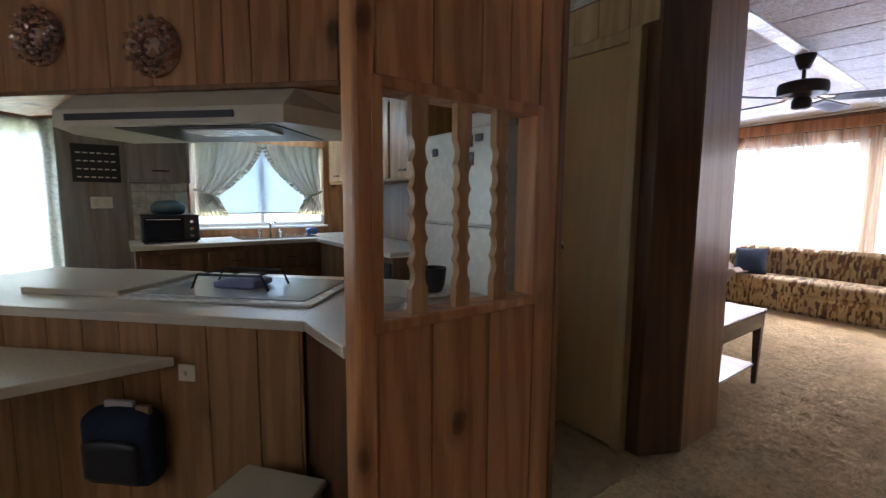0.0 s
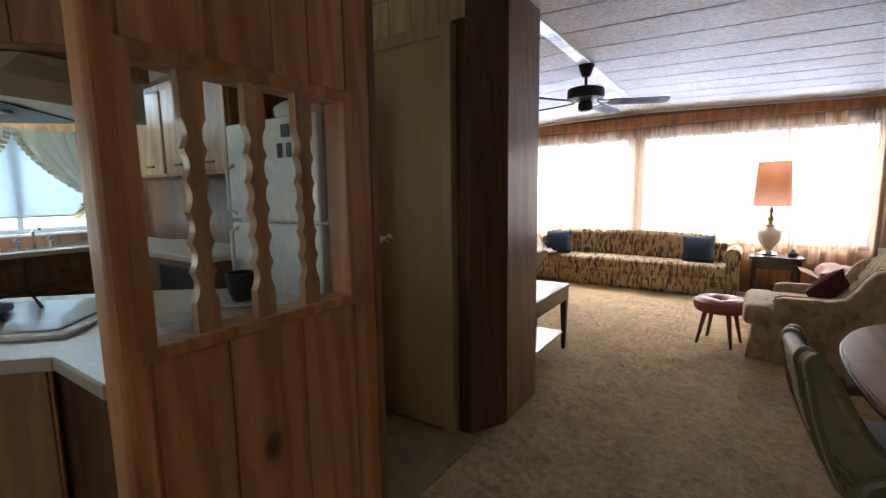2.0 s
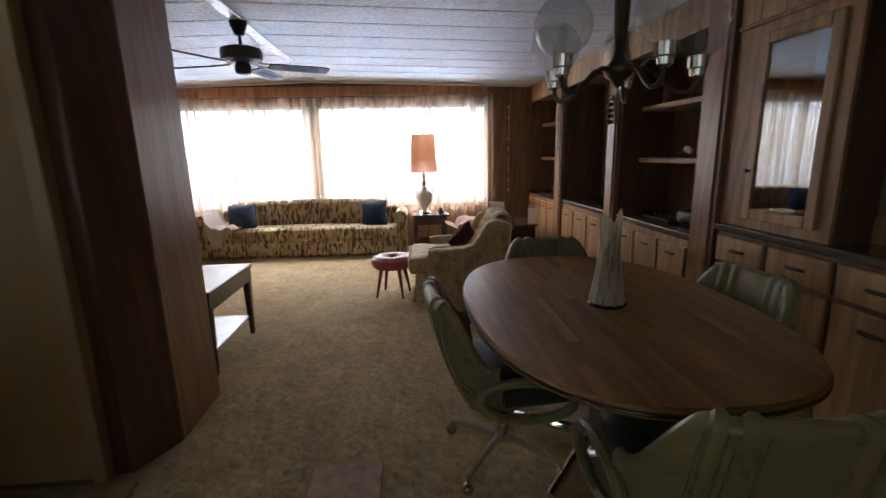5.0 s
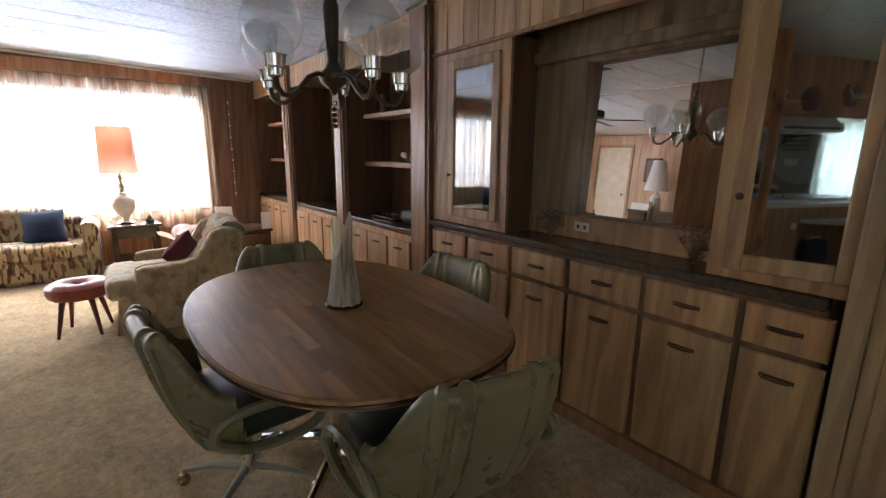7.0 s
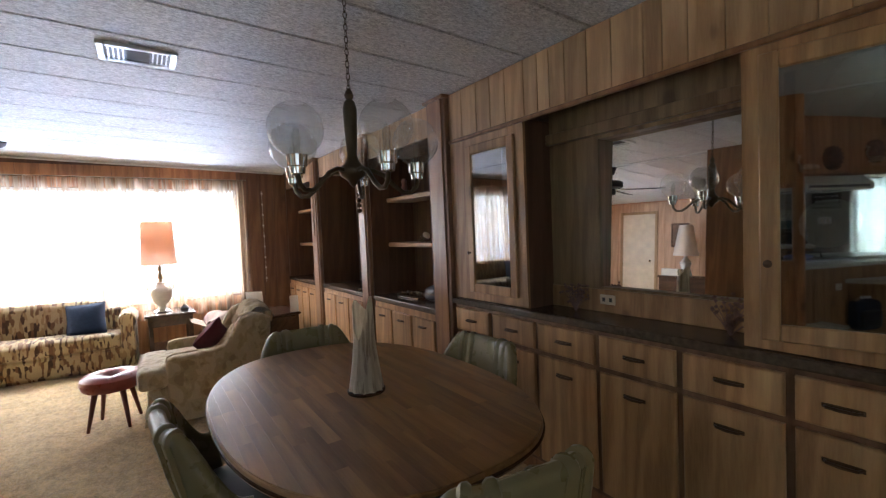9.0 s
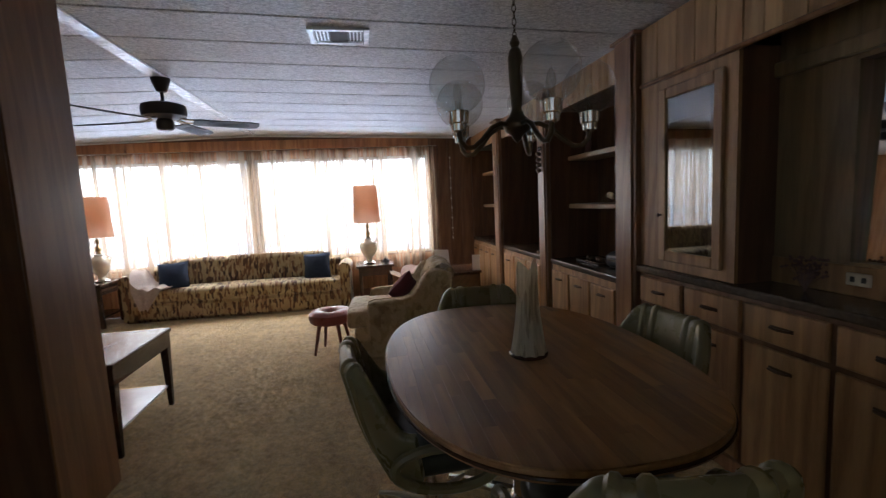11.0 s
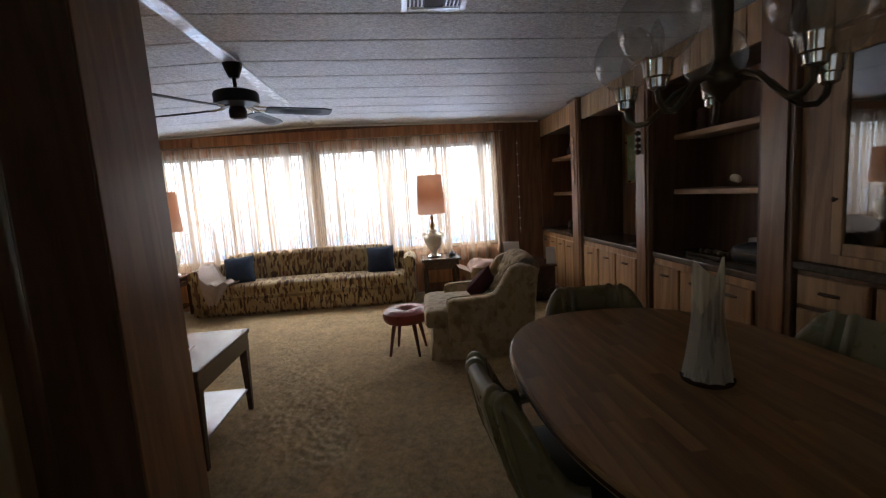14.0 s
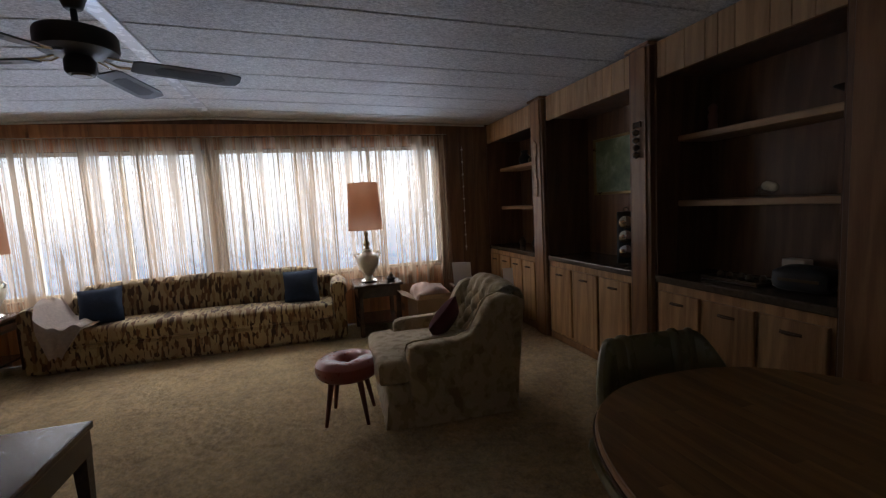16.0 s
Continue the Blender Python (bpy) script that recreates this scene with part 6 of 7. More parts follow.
    part("top", box(1.77, 2.34, 2.85, 4.27, 0.902, 0.94, 0.006), LAMINATE, rg)
    up = thing("wall_cabinet", "pine kitchen wall cabinets with dark pulls", "cabinet")
    part("body", box(2.03, 2.34, 2.86, 4.56, 1.46, 2.12), FRONT, up)
    for k in range(4):
        d = part("door", box(2.012, 2.03, 2.88 + k * 0.42, 3.27 + k * 0.42, 1.48, 2.08, 0.006), FRONT, up)
        part("handle", box(2.0, 2.012, 3.03 + k * 0.42, 3.13 + k * 0.42, 1.53, 1.545), PULL, d)


# ---- lamps, fan and ceiling fittings ----
def ceiling_fan():
    f = thing("ceiling_fan", "black ceiling fan with four cane-panelled blades", "ceiling fan", pose(4.29, 1.28, 0))
    top = RIDGE_Z - 0.012
    part("canopy", lathe([(0.028, top - 0.10), (0.035, top - 0.095), (0.06, top - 0.03), (0.066, top), (0.0, top)], 20), BLACKMETAL, f, smooth=True)
    part("downrod", lathe([(0.013, 2.17), (0.013, top - 0.09)], 10), BLACKMETAL, f)
    part("motor", lathe([(0.03, 2.185), (0.11, 2.178), (0.145, 2.165), (0.152, 2.15), (0.152, 2.10), (0.145, 2.085), (0.09, 2.07), (0.05, 2.065)][::-1], 32), BLACKMETAL, f, smooth=True)
    part("switch_cup", lathe([(0.0, 1.985), (0.05, 1.987), (0.06, 2.0), (0.06, 2.045), (0.045, 2.07)], 20), BLACKMETAL, f, smooth=True)
    part("cap", lathe([(0.0, 1.978), (0.035, 1.98), (0.04, 1.988)], 16), PEWTER, f, smooth=True)
    BLADE = plain("blade_lacquer", (0.055, 0.048, 0.045), 0.5, mottled=0.2)
    CANE = plain("cane_weave", (0.03, 0.028, 0.027), 0.7, mottled=0.3, scale=90)
    for ang in (-64, -8, 78, 150):
        m = pose(0, 0, 2.055, 0, 0, ang) @ pose(0, 0, 0, -11, 0, 0)
        out = [(0.19, -0.045), (0.22, -0.058), (0.60, -0.066), (0.665, -0.05), (0.675, 0.0), (0.665, 0.05), (0.60, 0.066), (0.22, 0.058), (0.19, 0.045)]
        b = part("blade", moved(slab(out, -0.004, 0.004, 0.0015), m), BLADE, f)
        part("cane_panel", moved(slab([(0.30, -0.034), (0.57, -0.04), (0.60, 0.0), (0.57, 0.04), (0.30, 0.034), (0.28, 0.0)], -0.0055, 0.0055), m), CANE, b)
        iron = tube([Vector((0.09, -0.02, 0.02)), Vector((0.14, -0.035, 0.006)), Vector((0.24, -0.03, 0.006))], 0.006, 6)
        tube([Vector((0.09, 0.02, 0.02)), Vector((0.14, 0.035, 0.006)), Vector((0.24, 0.03, 0.006))], 0.006, 6, bm=iron)
        part("blade_iron", moved(iron, m), CHROME, b)


def chandelier():
    c = thing("chandelier", "bronze chandelier with five clear glass globes", "chandelier", pose(2.08, -0.685, 0))
    top = ceil_z(-0.685) - 0.004
    part("ceiling_cup", lathe([(0.012, top - 0.035), (0.05, top - 0.02), (0.06, top)], 18), PEWTER, c, smooth=True)
    ch = bmesh.new()
    z = 1.905
    k = 0
    while z < top - 0.03:
        pts = [(0.007 * math.cos(a) * (1 if k % 2 else 0), 0.007 * math.cos(a) * (0 if k % 2 else 1), z + 0.014 * math.sin(a)) for a in [i * math.pi / 4 for i in range(8)]]
        tube(pts, 0.0018, 5, bm=ch, closed=True)
        z += 0.022
        k += 1
    part("chain", ch, PEWTER, c)
    part("stem", lathe([(0.006, 1.905), (0.012, 1.895), (0.018, 1.88), (0.012, 1.865), (0.02, 1.855), (0.026, 1.83), (0.024, 1.76), (0.018, 1.66), (0.022, 1.65), (0.028, 1.635), (0.045, 1.62), (0.05, 1.605), (0.042, 1.585), (0.02, 1.57), (0.012, 1.555), (0.0, 1.545)][::-1], 18), PEWTER, c, smooth=True)
    for i in range(5):
        a = math.radians(40 + 72 * i)
        cs, sn = math.cos(a), math.sin(a)
        pts = []
        for r, z in ((0.035, 1.605), (0.075, 1.608), (0.115, 1.59), (0.155, 1.55), (0.19, 1.525), (0.222, 1.525), (0.242, 1.545), (0.247, 1.572)):
            pts.append((r * cs, r * sn, z))
        arm = part("arm", tube(pts, 0.0085, 8), PEWTER, c, smooth=True)
        at = (0.247 * cs, 0.247 * sn, -0.036)
        part("socket_cup", lathe([(0.012, 1.605), (0.023, 1.612), (0.025, 1.632), (0.031, 1.636), (0.034, 1.672), (0.030, 1.672)], 18, at=at), CHROME, arm, "polished metal gallery cup", smooth=True)
        gl = [(0.033, 1.668)]
        for q in range(1, 16):
            th = math.radians(-68 + q * 9.2)
            gl.append((0.089 * math.cos(th), 1.754 + 0.089 * math.sin(th)))
        part("globe", lathe(gl, 28, at=at, cap=False), GLOBEGLASS, arm, "clear glass globe", smooth=True)
        part("bulb", lathe([(0.011, 1.672), (0.011, 1.705), (0.016, 1.725), (0.012, 1.745), (0.003, 1.765), (0, 1.768)], 12, at=at), GLOBEGLASS, arm, smooth=True)


def ceiling_vent():
    z = ceil_z(-0.07)
    v = thing("ceiling_vent", "white metal ceiling air vent with dark slots", "vent")
    fr = bmesh.new()
    for q in ((3.175, 3.405, -0.24, -0.205), (3.175, 3.405, 0.065, 0.10), (3.175, 3.205, -0.205, 0.065), (3.375, 3.405, -0.205, 0.065)):
        box(q[0], q[1], q[2], q[3], z - 0.016, z + 0.004, 0.004, bm=fr)
    part("frame", fr, WHITE, v)
    # black sheet stands in for the shade inside the duct
    part("backing", box(3.20, 3.38, -0.207, 0.067, z - 0.006, z - 0.003), BLACKMETAL, v)
    for k in range(4):
        for s in (-1, 1):
            y = -0.07 + s * (0.062 + k * 0.020)
            part("slat", box(3.203, 3.377, y - 0.0035, y + 0.0035, z - 0.014, z - 0.0095), WHITE, v)
    part("damper", box(3.206, 3.374, -0.118, -0.022, z - 0.012, z - 0.007), plain("vent_rust", (0.035, 0.020, 0.016), 0.7), v)


# ---- small things ----
def small_things():
    # vase with two peaks on the dining table
    bm = bmesh.new()
    n, rows = 66, 16
    rings = []
    for j in range(rows + 1):
        q = j / rows
        r = 0.066 - 0.028 * math.sin(min(1, q * 1.2) * math.pi / 2) - 0.004 * max(0, q - 0.8) / 0.2
        ring = []
        for i in range(n):
            a = 2 * math.pi * i / n
            high = 0.365 if math.cos(a) > 0 else 0.345
            low = 0.30 if math.sin(a) > 0 else 0.20
            z = q * (low + (high - low) * (1 - abs(math.sin(a)) ** 2.0))
            rr = r * (1 + 0.055 * math.sin(a * 11) * (1 - q * 0.6))
            tip = 1 + 0.5 * max(0, q - 0.6) * abs(math.cos(a))
            ring.append(bm.verts.new((rr * math.cos(a) * tip, rr * math.sin(a), z)))
        rings.append(ring)
    for a, b in zip(rings, rings[1:]):
        for i in range(n):
            bm.faces.new((a[i], a[(i + 1) % n], b[(i + 1) % n], b[i]))
    bm.faces.new(rings[0][::-1])
    bmesh.ops.solidify(bm, geom=bm.faces[:], thickness=0.004)
    v = thing("vase", "tall streaked cream pottery vase with a split rim", "vase", pose(2.23, -0.76, 0.722, 0, 0, 205) @ Matrix.Scale(1.09, 4))
    part("body", bm, VASEGLAZE, v, smooth=True)
    part("foot_ring", lathe([(0.070, -0.002), (0.072, 0.006), (0.066, 0.01)], 28), DARKWOOD, v)
    # little jar on the end table
    jar = thing("trinket_jar", "small dark lidded jar on the end table", "jar", pose(6.58, -0.40, 0.549))
    part("jar", lathe([(0.03, 0), (0.045, 0.012), (0.048, 0.035), (0.03, 0.055), (0.022, 0.06)], 18), DARKPLASTIC, jar, smooth=True)
    part("lid", lathe([(0.026, 0.06), (0.02, 0.07), (0.008, 0.078), (0.011, 0.09), (0, 0.098)], 14), PEWTER, jar, smooth=True)
    # hanging string of shells on the window wall
    st = thing("shell_string", "hanging string of small pale shells on the wall", "decoration")
    part("cord", tube([(X_WIN - 0.022, -1.45, 0.75), (X_WIN - 0.022, -1.45, 2.02)], 0.002, 5), PAPER, st)
    for k in range(9):
        part("shell", lathe([(0.0, -0.016), (0.012, -0.006), (0.013, 0.004), (0.0, 0.016)], 10, at=(X_WIN - 0.022, -1.45, 0.80 + k * 0.148)), PAPER, st, smooth=True)
    # picture, gauge set and outlet in the alcove
    pic = thing("framed_picture", "green misty landscape in a thin gold frame", "picture")
    fr = bmesh.new()
    for q in ((4.93, 5.53, 1.34, 1.365), (4.93, 5.53, 1.825, 1.85), (4.93, 4.955, 1.34, 1.85), (5.505, 5.53, 1.34, 1.85)):
        box(q[0], q[1], Y_BACK + 0.022, Y_BACK + 0.045, q[2], q[3], 0.005, bm=fr)
    part("frame", fr, BRASS, pic)
    m, t, b = nodes_of("landscape")
    vv = coords(t, vary=False)
    col = ramp(t, tex(t, vv, 4.0, 6, 0.65), ((0.3, (0.06, 0.10, 0.05)), (0.5, (0.20, 0.27, 0.15)), (0.7, (0.50, 0.55, 0.42))))
    t.links.new(col, b.inputs["Base Color"])
    part("canvas", box(4.95, 5.51, Y_BACK + 0.022, Y_BACK + 0.03, 1.36, 1.83), m, pic, "blurred green landscape")
    g = thing("weather_station", "black and chrome three-dial weather gauge on the counter", "gauge", pose(4.90, -2.05, 0.797, 0, 0, 52))
    part("case", box(-0.068, 0.068, -0.02, 0.02, 0.0, 0.40, 0.006), DARKPLASTIC, g)
    part("chrome_rim", box(-0.058, 0.058, 0.02, 0.025, 0.012, 0.388, 0.003), DARKPLASTIC, g)
    for k in range(3):
        d = part("dial", lathe([(0.052, 0), (0.052, 0.010), (0.046, 0.016), (0.03, 0.022), (0.012, 0.026), (0, 0.027)], 28, at=(0, 0.025, 0.08 + k * 0.118), tilt=pose(0, 0, 0, -90, 0, 0)), CHROME, g, "round chrome-rimmed dial", smooth=True)
        part("needle", box(-0.002, 0.022, 0.0525, 0.0545, 0.078 + k * 0.118, 0.082 + k * 0.118), DARKPLASTIC, d)
    part("ring", tube([(0.018 * math.cos(a), 0.0, 0.415 + 0.018 * math.sin(a)) for a in [i * math.pi / 5 for i in range(10)]], 0.004, 6, closed=True), PEWTER, g)
    o = thing("alcove_outlet", "cream outlet plate in the alcove", "outlet")
    part("plate", box(5.14, 5.21, Y_BACK + 0.02, Y_BACK + 0.027, 0.86, 0.95, 0.003), CREAMPLASTIC, o)
    part("socket", box(5.16, 5.19, Y_BACK + 0.027, Y_BACK + 0.029, 0.88, 0.93), DARKPLASTIC, o)
    solid("ashtray", lathe([(0.04, 0), (0.05, 0.015), (0.045, 0.018), (0.03, 0.008), (0, 0.006)], 18, at=(4.72, -1.86, 0.795)), CHROME, "small shiny dish on the alcove counter", "dish", smooth=True)
    # ornaments on the posts
    orn = thing("carved_hanging", "carved brown wooden hanging on a post", "decoration")
    part("plaque", box(4.345, 4.425, YF + 0.0425, YF + 0.055, 1.76, 1.80, 0.006), DARKWOOD, orn)
    for k in range(4):
        part("bead", lathe([(0, -0.026), (0.022, -0.012), (0.024, 0.008), (0, 0.024)], 12, at=(4.385, YF + 0.06, 1.73 - k * 0.048)), PULL, orn, smooth=True)
    pd = thing("carved_paddle", "carved wooden paddle hung on a post", "decoration")
    out = [(-0.03, 0.0), (0.03, 0.0), (0.034, 0.14), (0.016, 0.2), (0.016, 0.36), (0.036, 0.42), (0.03, 0.5), (0, 0.53), (-0.03, 0.5), (-0.036, 0.42), (-0.016, 0.36), (-0.016, 0.2), (-0.034, 0.14)]
    bm = slab(out, 0, 0.012, 0.003)
    moved(bm, Matrix(((1, 0, 0, 5.77), (0, 0, 1, YF + 0.0425), (0, 1, 0, 1.36), (0, 0, 0, 1))))
    bmesh.ops.recalc_face_normals(bm, faces=bm.faces[:])
    part("blade", bm, SHELFWOOD, pd)
    # shelf contents
    solid("pepper_mill", lathe([(0.026, 0), (0.03, 0.01), (0.022, 0.06), (0.03, 0.09), (0.02, 0.115), (0.027, 0.14), (0.018, 0.16), (0, 0.168)], 16, at=(4.10, -2.05, 1.69)), plain("rose_wood", (0.25, 0.12, 0.10), 0.35), "turned wooden mill on the upper shelf", "mill", smooth=True)
    pc = thing("goblet_dish", "dark pedestal dish on the upper shelf", "dish", pose(3.36, -2.07, 1.69))
    part("bowl", lathe([(0.012, 0.05), (0.05, 0.065), (0.085, 0.09), (0.08, 0.09), (0.04, 0.07), (0, 0.065)], 20), PEWTER, pc, smooth=True)
    part("stand", lathe([(0.03, 0), (0.03, 0.006), (0.008, 0.02), (0.008, 0.05)], 14), CHROME, pc, smooth=True)
    cd = thing("glass_bird", "clear glass bird figurine on the shelf", "figurine", pose(3.75, -2.03, 1.275))
    part("body", lathe([(0.02, 0), (0.045, 0.012), (0.05, 0.035), (0.035, 0.06), (0.0, 0.07)], 18), GLOBEGLASS, cd, smooth=True)
    part("wing", moved(cushion(0.09, 0.04, 0.045, 0.02, 0.008, 4), pose(-0.02, 0, 0.035, 0, -14, 0)), CERAMIC, cd, smooth=True)
    rd = thing("desk_radio", "low dark radio on the shelf counter", "radio", pose(3.52, -2.02, 0.797, 0, 0, 8))
    part("case", moved(cushion(0.26, 0.16, 0.11, 0.03, 0.02, 6), Matrix.Identity(4)), DARKPLASTIC, rd, smooth=True)
    part("dial_strip", box(-0.09, 0.09, 0.075, 0.083, 0.05, 0.065), PEWTER, rd)
    solid("card_box", box(3.60, 3.72, -2.19, -2.12, 0.797, 0.93, 0.004), PAPER, "small pale box at the back of the shelf", "box")
    tr = thing("serving_tray", "dark tray with odds and ends on the shelf counter", "tray", pose(3.86, -1.98, 0.797))
    part("tray", box(-0.18, 0.18, -0.09, 0.09, 0.0, 0.014, 0.005), DARKWOOD, tr)
    part("rail", tube([(-0.175, -0.085, 0.018), (0.175, -0.085, 0.018), (0.175, 0.085, 0.018), (-0.175, 0.085, 0.018)], 0.005, 6, closed=True), PEWTER, tr)
    rnd = random.Random(3)
    for k in range(5):
        part("trinket", lathe([(0.014, 0.014), (0.02, 0.025), (0.012, 0.045), (0, 0.05)], 10, at=(-0.13 + k * 0.06, rnd.uniform(-0.04, 0.04), 0)), PEWTER, tr, smooth=True)
    for x, z, h, mt, lab in ((6.62, 1.74, 0.17, DARKPLASTIC, "dark pottery jug on the shelf"), (6.45, 1.74, 0.10, PEWTER, "small metal urn on the shelf"), (6.25, 1.27, 0.09, CERAMIC, "small cream figurine on the shelf"), (6.36, 1.27, 0.06, CERAMIC, "tiny cream pot on the shelf"), (6.75, 0.795, 0.10, PEWTER, "grey bowl on the counter"), (6.42, 0.795, 0.12, DARKPLASTIC, "dark bundle on the counter")):
        solid("shelf_jar", lathe([(h * 0.25, 0), (h * 0.42, h * 0.25), (h * 0.40, h * 0.5), (h * 0.2, h * 0.75), (h * 0.26, h * 0.95), (0, h)], 16, at=(x, -2.06, z)), mt, lab, "jar", "shelf trinkets", smooth=True)
    # hutch counter and glass cabinet
    for x in (2.07, 1.33):
        dr = thing("dried_flowers", "dusty dried flower sprigs on the hutch counter", "dried flowers", group="dried flowers")
        bm = bmesh.new()
        rnd = random.Random(int(x * 100))
        for k in range(26):
            a, r = rnd.uniform(0, 6.28), rnd.uniform(0.02, 0.10)
            end = Vector((x + r * math.cos(a), -1.90 + r * math.sin(a) * 0.6, 0.915 + rnd.uniform(0.05, 0.14)))
            tube([Vector((x, -1.90, 0.913)), (Vector((x, -1.90, 0.93)) + end) / 2, end], 0.0015, 4, bm=bm)
            for q in range(3):
                p = end + Vector((rnd.uniform(-1, 1), rnd.uniform(-1, 1), rnd.uniform(-1, 1))) * 0.014
                lathe([(0, -0.008), (0.008, 0), (0, 0.008)], 5, bm=bm, at=p)
        part("spray", bm, LEAF, dr)
    pt = thing("display_plate", "painted display plate standing in the glass cabinet", "plate", pose(1.06, -2.04, 1.246))
    bm = moved(lathe([(0.0, 0.004), (0.06, 0.004), (0.085, 0.016), (0.088, 0.018), (0.06, 0.0), (0, 0)], 28), pose(0, 0, 0.09, -78, 0, 0))
    part("plate", bm, CERAMIC, pt, smooth=True)
    part("stand", box(-0.04, 0.04, -0.02, 0.03, 0, 0.012), DARKWOOD, pt)
    for x, zz in ((0.95, 1.246), (0.92, 1.52), (1.10, 1.52)):
        sw = thing("swan_figurine", "small glass swan figurine in the cabinet", "figurine", pose(x, -1.98, zz), "cabinet figurines")
        part("body", moved(cushion(0.06, 0.03, 0.028, 0.012, 0.006, 4), Matrix.Identity(4)), CERAMIC, sw, smooth=True)
        part("neck", tube([(0.022, 0, 0.02), (0.034, 0, 0.045), (0.026, 0, 0.062), (0.036, 0, 0.066)], 0.004, 6), CERAMIC, sw, smooth=True)
    # box of cloths, dark chest and papers by the corner
    ch = thing("low_chest", "dark low chest in the corner behind the armchair", "chest", pose(6.30, -1.20, 0))
    part("body", box(-0.32, 0.32, -0.36, 0.12, 0.02, 0.42, 0.012), DARKWOOD, ch)
    part("lid", box(-0.34, 0.34, -0.38, 0.14, 0.42, 0.45, 0.008), DARKWOOD, ch)
    cb = thing("cardboard_box", "open cardboard box full of pale cloths", "box", pose(6.36, -0.76, 0))
    b = bmesh.new()
    for q in ((-0.24, 0.24, -0.19, -0.182), (-0.24, 0.24, 0.182, 0.19), (-0.24, -0.232, -0.182, 0.182), (0.232, 0.24, -0.182, 0.182)):
        box(q[0], q[1], q[2], q[3], 0.0, 0.40, bm=b)
    box(-0.24, 0.24, -0.19, 0.19, 0, 0.006, bm=b)
    part("carton", b, CARDBOARD, cb)
    part("flap", moved(box(-0.24, 0.24, 0, 0.16, -0.002, 0.002), pose(0, 0.186, 0.40, 25, 0, 0)), CARDBOARD, cb)
    part("flap", moved(box(-0.14, 0.0, -0.18, 0.18, -0.002, 0.002), pose(-0.236, 0, 0.40, 0, 30, 0)), CARDBOARD, cb)
    heap = moved(cushion(0.44, 0.35, 0.20, 0.06, 0.05, 22), Matrix.Translation((0, 0, 0.28)))
    for v in heap.verts:
        if v.co.z > 0.36:
            v.co.z += 0.055 * noise.noise(v.co * 7) + 0.035 * abs(noise.noise(v.co * 16)) - 0.02
    part("cloths", heap, plain("pink_cloth", (0.56, 0.40, 0.32), 0.9, bump=0.4, bscale=30), cb, "rumpled pink cloths", smooth=True)
    solid("paper_sheaf", moved(box(-0.10, 0.10, -0.004, 0.004, 0, 0.26), pose(6.42, -1.16, 0.45, -12, 0, 60)), PAPER, "white cardboard sheet leaning in the corner", "paper")
    solid("magazine", moved(box(-0.05, 0.05, -0.006, 0.006, 0, 0.20), pose(6.02, -1.52, 0.45, 14, 0, 75)), PAPER, "pale magazine leaning by the cabinets", "magazine")
    # mat on the carpet
    solid("floor_mat", box(1.38, 2.29, 0.20, 0.50, -0.002, 0.010, 0.003), plain("worn_mat", (0.36, 0.22, 0.15), 0.8, mottled=0.3, scale=18, bump=0.2), "worn reddish tan runner mat on the carpet", "mat")
    # things that only the mirror shows
    d = thing("door_2", "cream flush door in the far panelled wall", "door", kind="structure")
    part("door_leaf", box(5.75, 6.50, Y_KIT - 0.022, Y_KIT - 0.008, 0.01, 2.0, 0.003), CREAMPLASTIC, d)
    c = bmesh.new()
    for q in ((5.69, 5.75, 0, 2.06), (6.50, 6.56, 0, 2.06), (5.75, 6.50, 2.0, 2.06)):
        box(q[0], q[1], Y_KIT - 0.03, Y_KIT - 0.006, q[2], q[3], 0.003, bm=c)
    part("door_frame", c, CASING, d)
    part("door_knob", lathe([(0.012, 0), (0.012, 0.03), (0.026, 0.045), (0, 0.06)], 12, at=(5.83, Y_KIT - 0.022, 1.0), tilt=pose(0, 0, 0, 90, 0, 0)), CHROME, d, smooth=True)
    ds = thing("writing_desk", "dark wooden writing desk against the far wall", "desk", pose(4.35, 4.30, 0))
    part("desktop", box(0, 1.0, 0, 0.5, 0.70, 0.74, 0.006), DARKWOOD, ds)
    for x in (0.02, 0.62):
        part("pedestal", box(x, x + 0.36, 0.02, 0.48, 0.0, 0.70, 0.004), DARKWOOD, ds)
    lp = thing("white_lamp", "white lamp with a tall pale shade on the desk", "lamp", pose(4.92, 4.52, 0.74) @ Matrix.Scale(1.3, 4))
    part("base", lathe([(0.08, 0), (0.09, 0.02), (0.06, 0.12), (0.08, 0.2), (0.02, 0.28), (0.02, 0.34)], 20), WHITE, lp, smooth=True)
    part("shade", lathe([(0.17, 0.30), (0.09, 0.75)], 28, cap=False), PAPER, lp, smooth=True)
    solid("typewriter_case", box(4.90, 5.28, 4.31, 4.40, 0.742, 0.88, 0.01), WHITE, "white typewriter case on the desk", "case")
    pf = thing("wall_picture", "small dark framed picture on the far wall", "picture")
    part("frame", box(5.05, 5.40, Y_KIT - 0.03, Y_KIT - 0.008, 1.30, 1.78, 0.006), DARKWOOD, pf)
    part("print", box(5.09, 5.36, Y_KIT - 0.033, Y_KIT - 0.03, 1.34, 1.74), PANEL_DARK, pf)


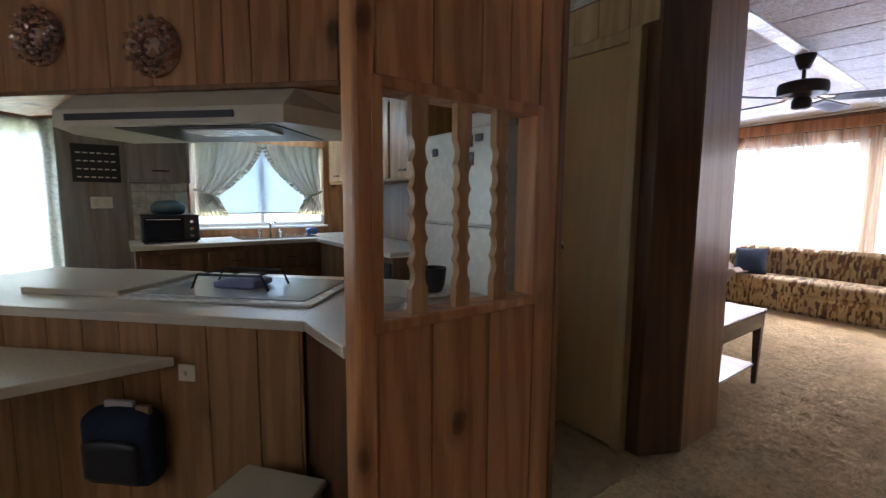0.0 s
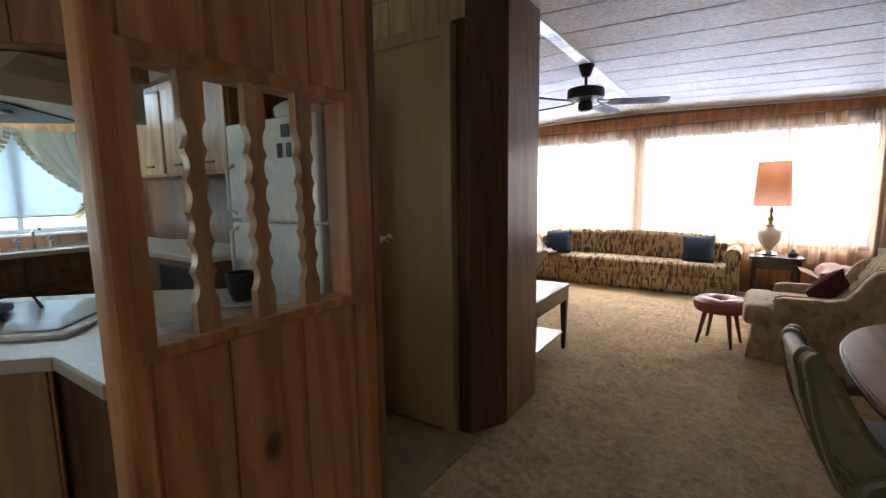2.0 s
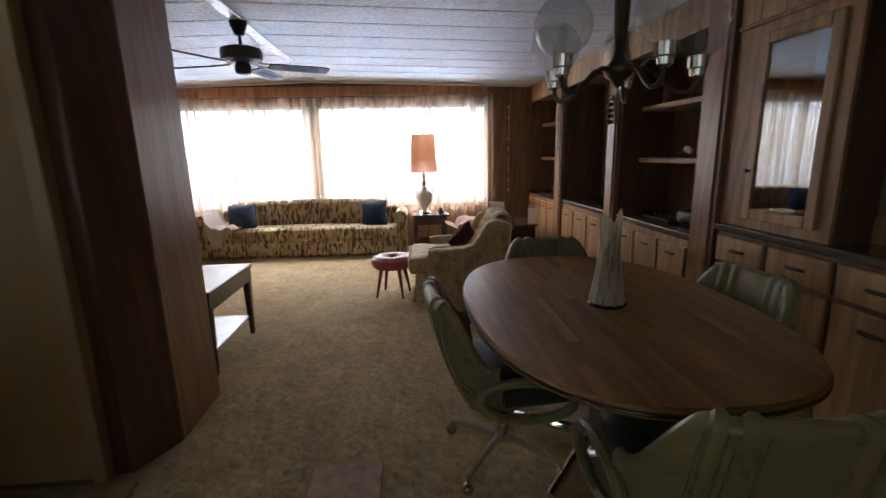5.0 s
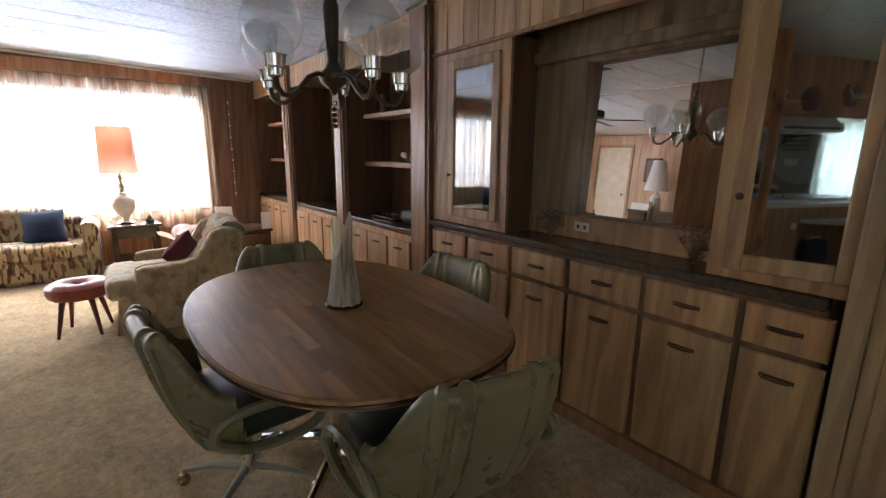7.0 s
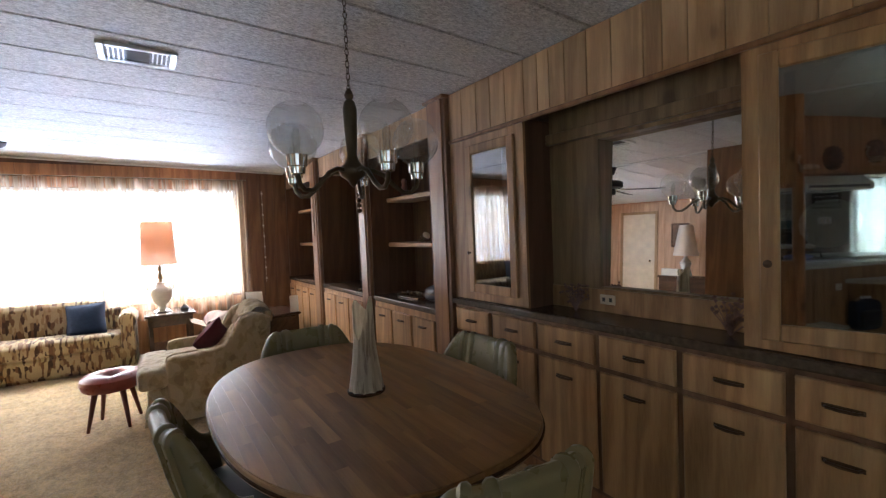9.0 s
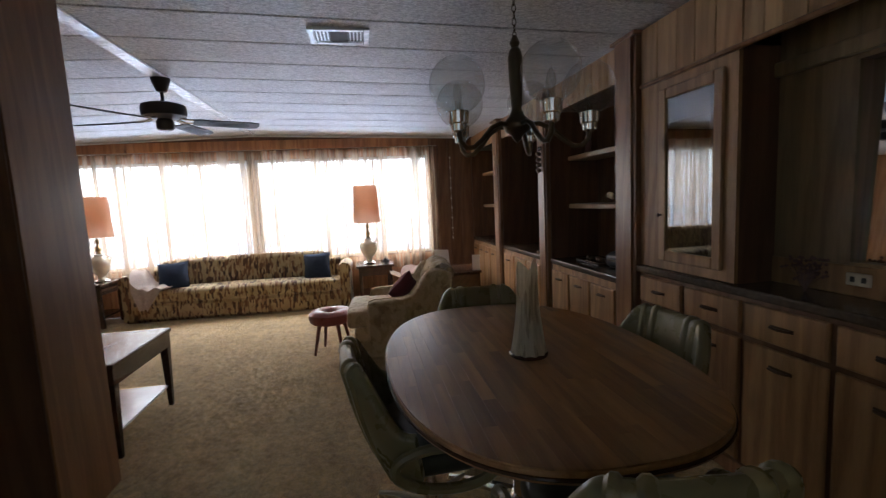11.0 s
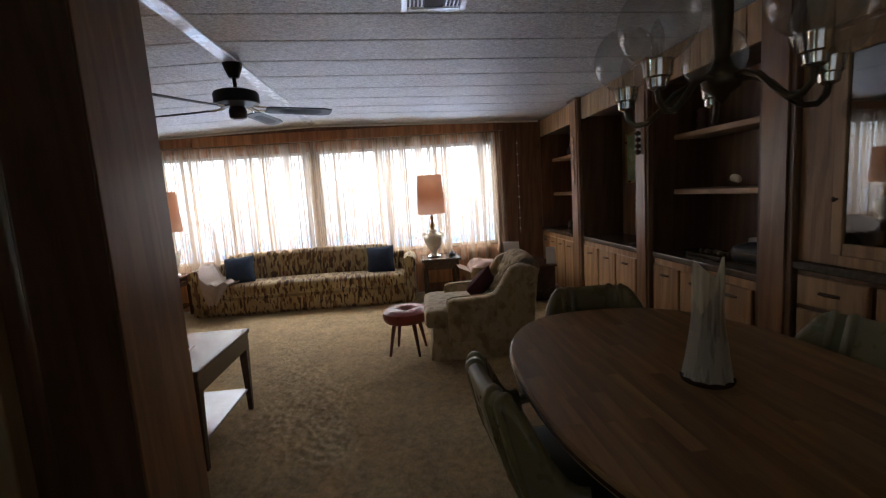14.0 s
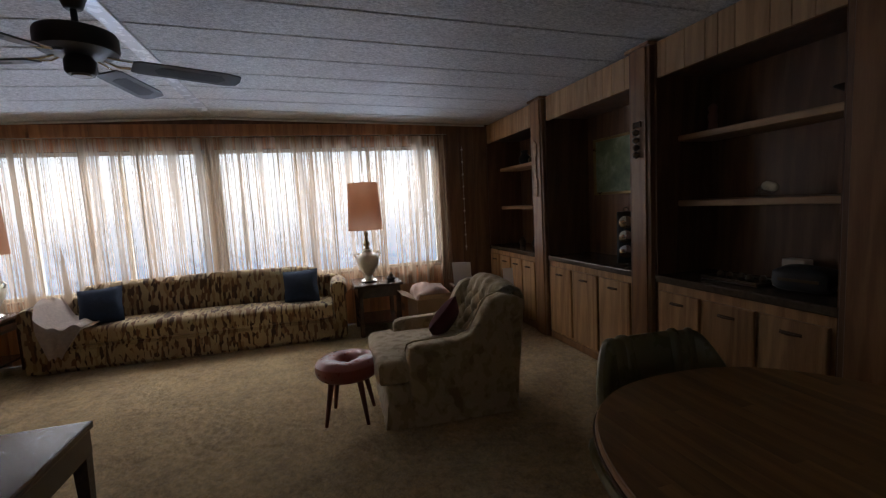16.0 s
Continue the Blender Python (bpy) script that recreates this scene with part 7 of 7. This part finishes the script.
def unseen_rear_window():
    # assumed window out of view, added to brighten the near side
    w = thing("window_5", "unseen rear window added for fill light behind the entry", "window", kind="structure")
    b = bmesh.new()
    for q in ((-0.6, 2.4, 0.85, 0.89), (-0.6, 2.4, 1.96, 2.0), (-0.6, -0.56, 0.85, 2.0), (2.36, 2.4, 0.85, 2.0), (0.88, 0.92, 0.89, 1.96)):
        box(X_REAR - 0.08, X_REAR - 0.04, q[0], q[1], q[2], q[3], bm=b)
    part("window_frame", b, WHITE, w)
    for ya, yb in ((-0.56, 0.88), (0.92, 2.36)):
        part("pane", box(X_REAR - 0.062, X_REAR - 0.058, ya, yb, 0.89, 1.96), GLASSPANE, w).visible_shadow = False


unseen_rear_window()
kitchen()
ceiling_fan()
chandelier()
ceiling_vent()
small_things()
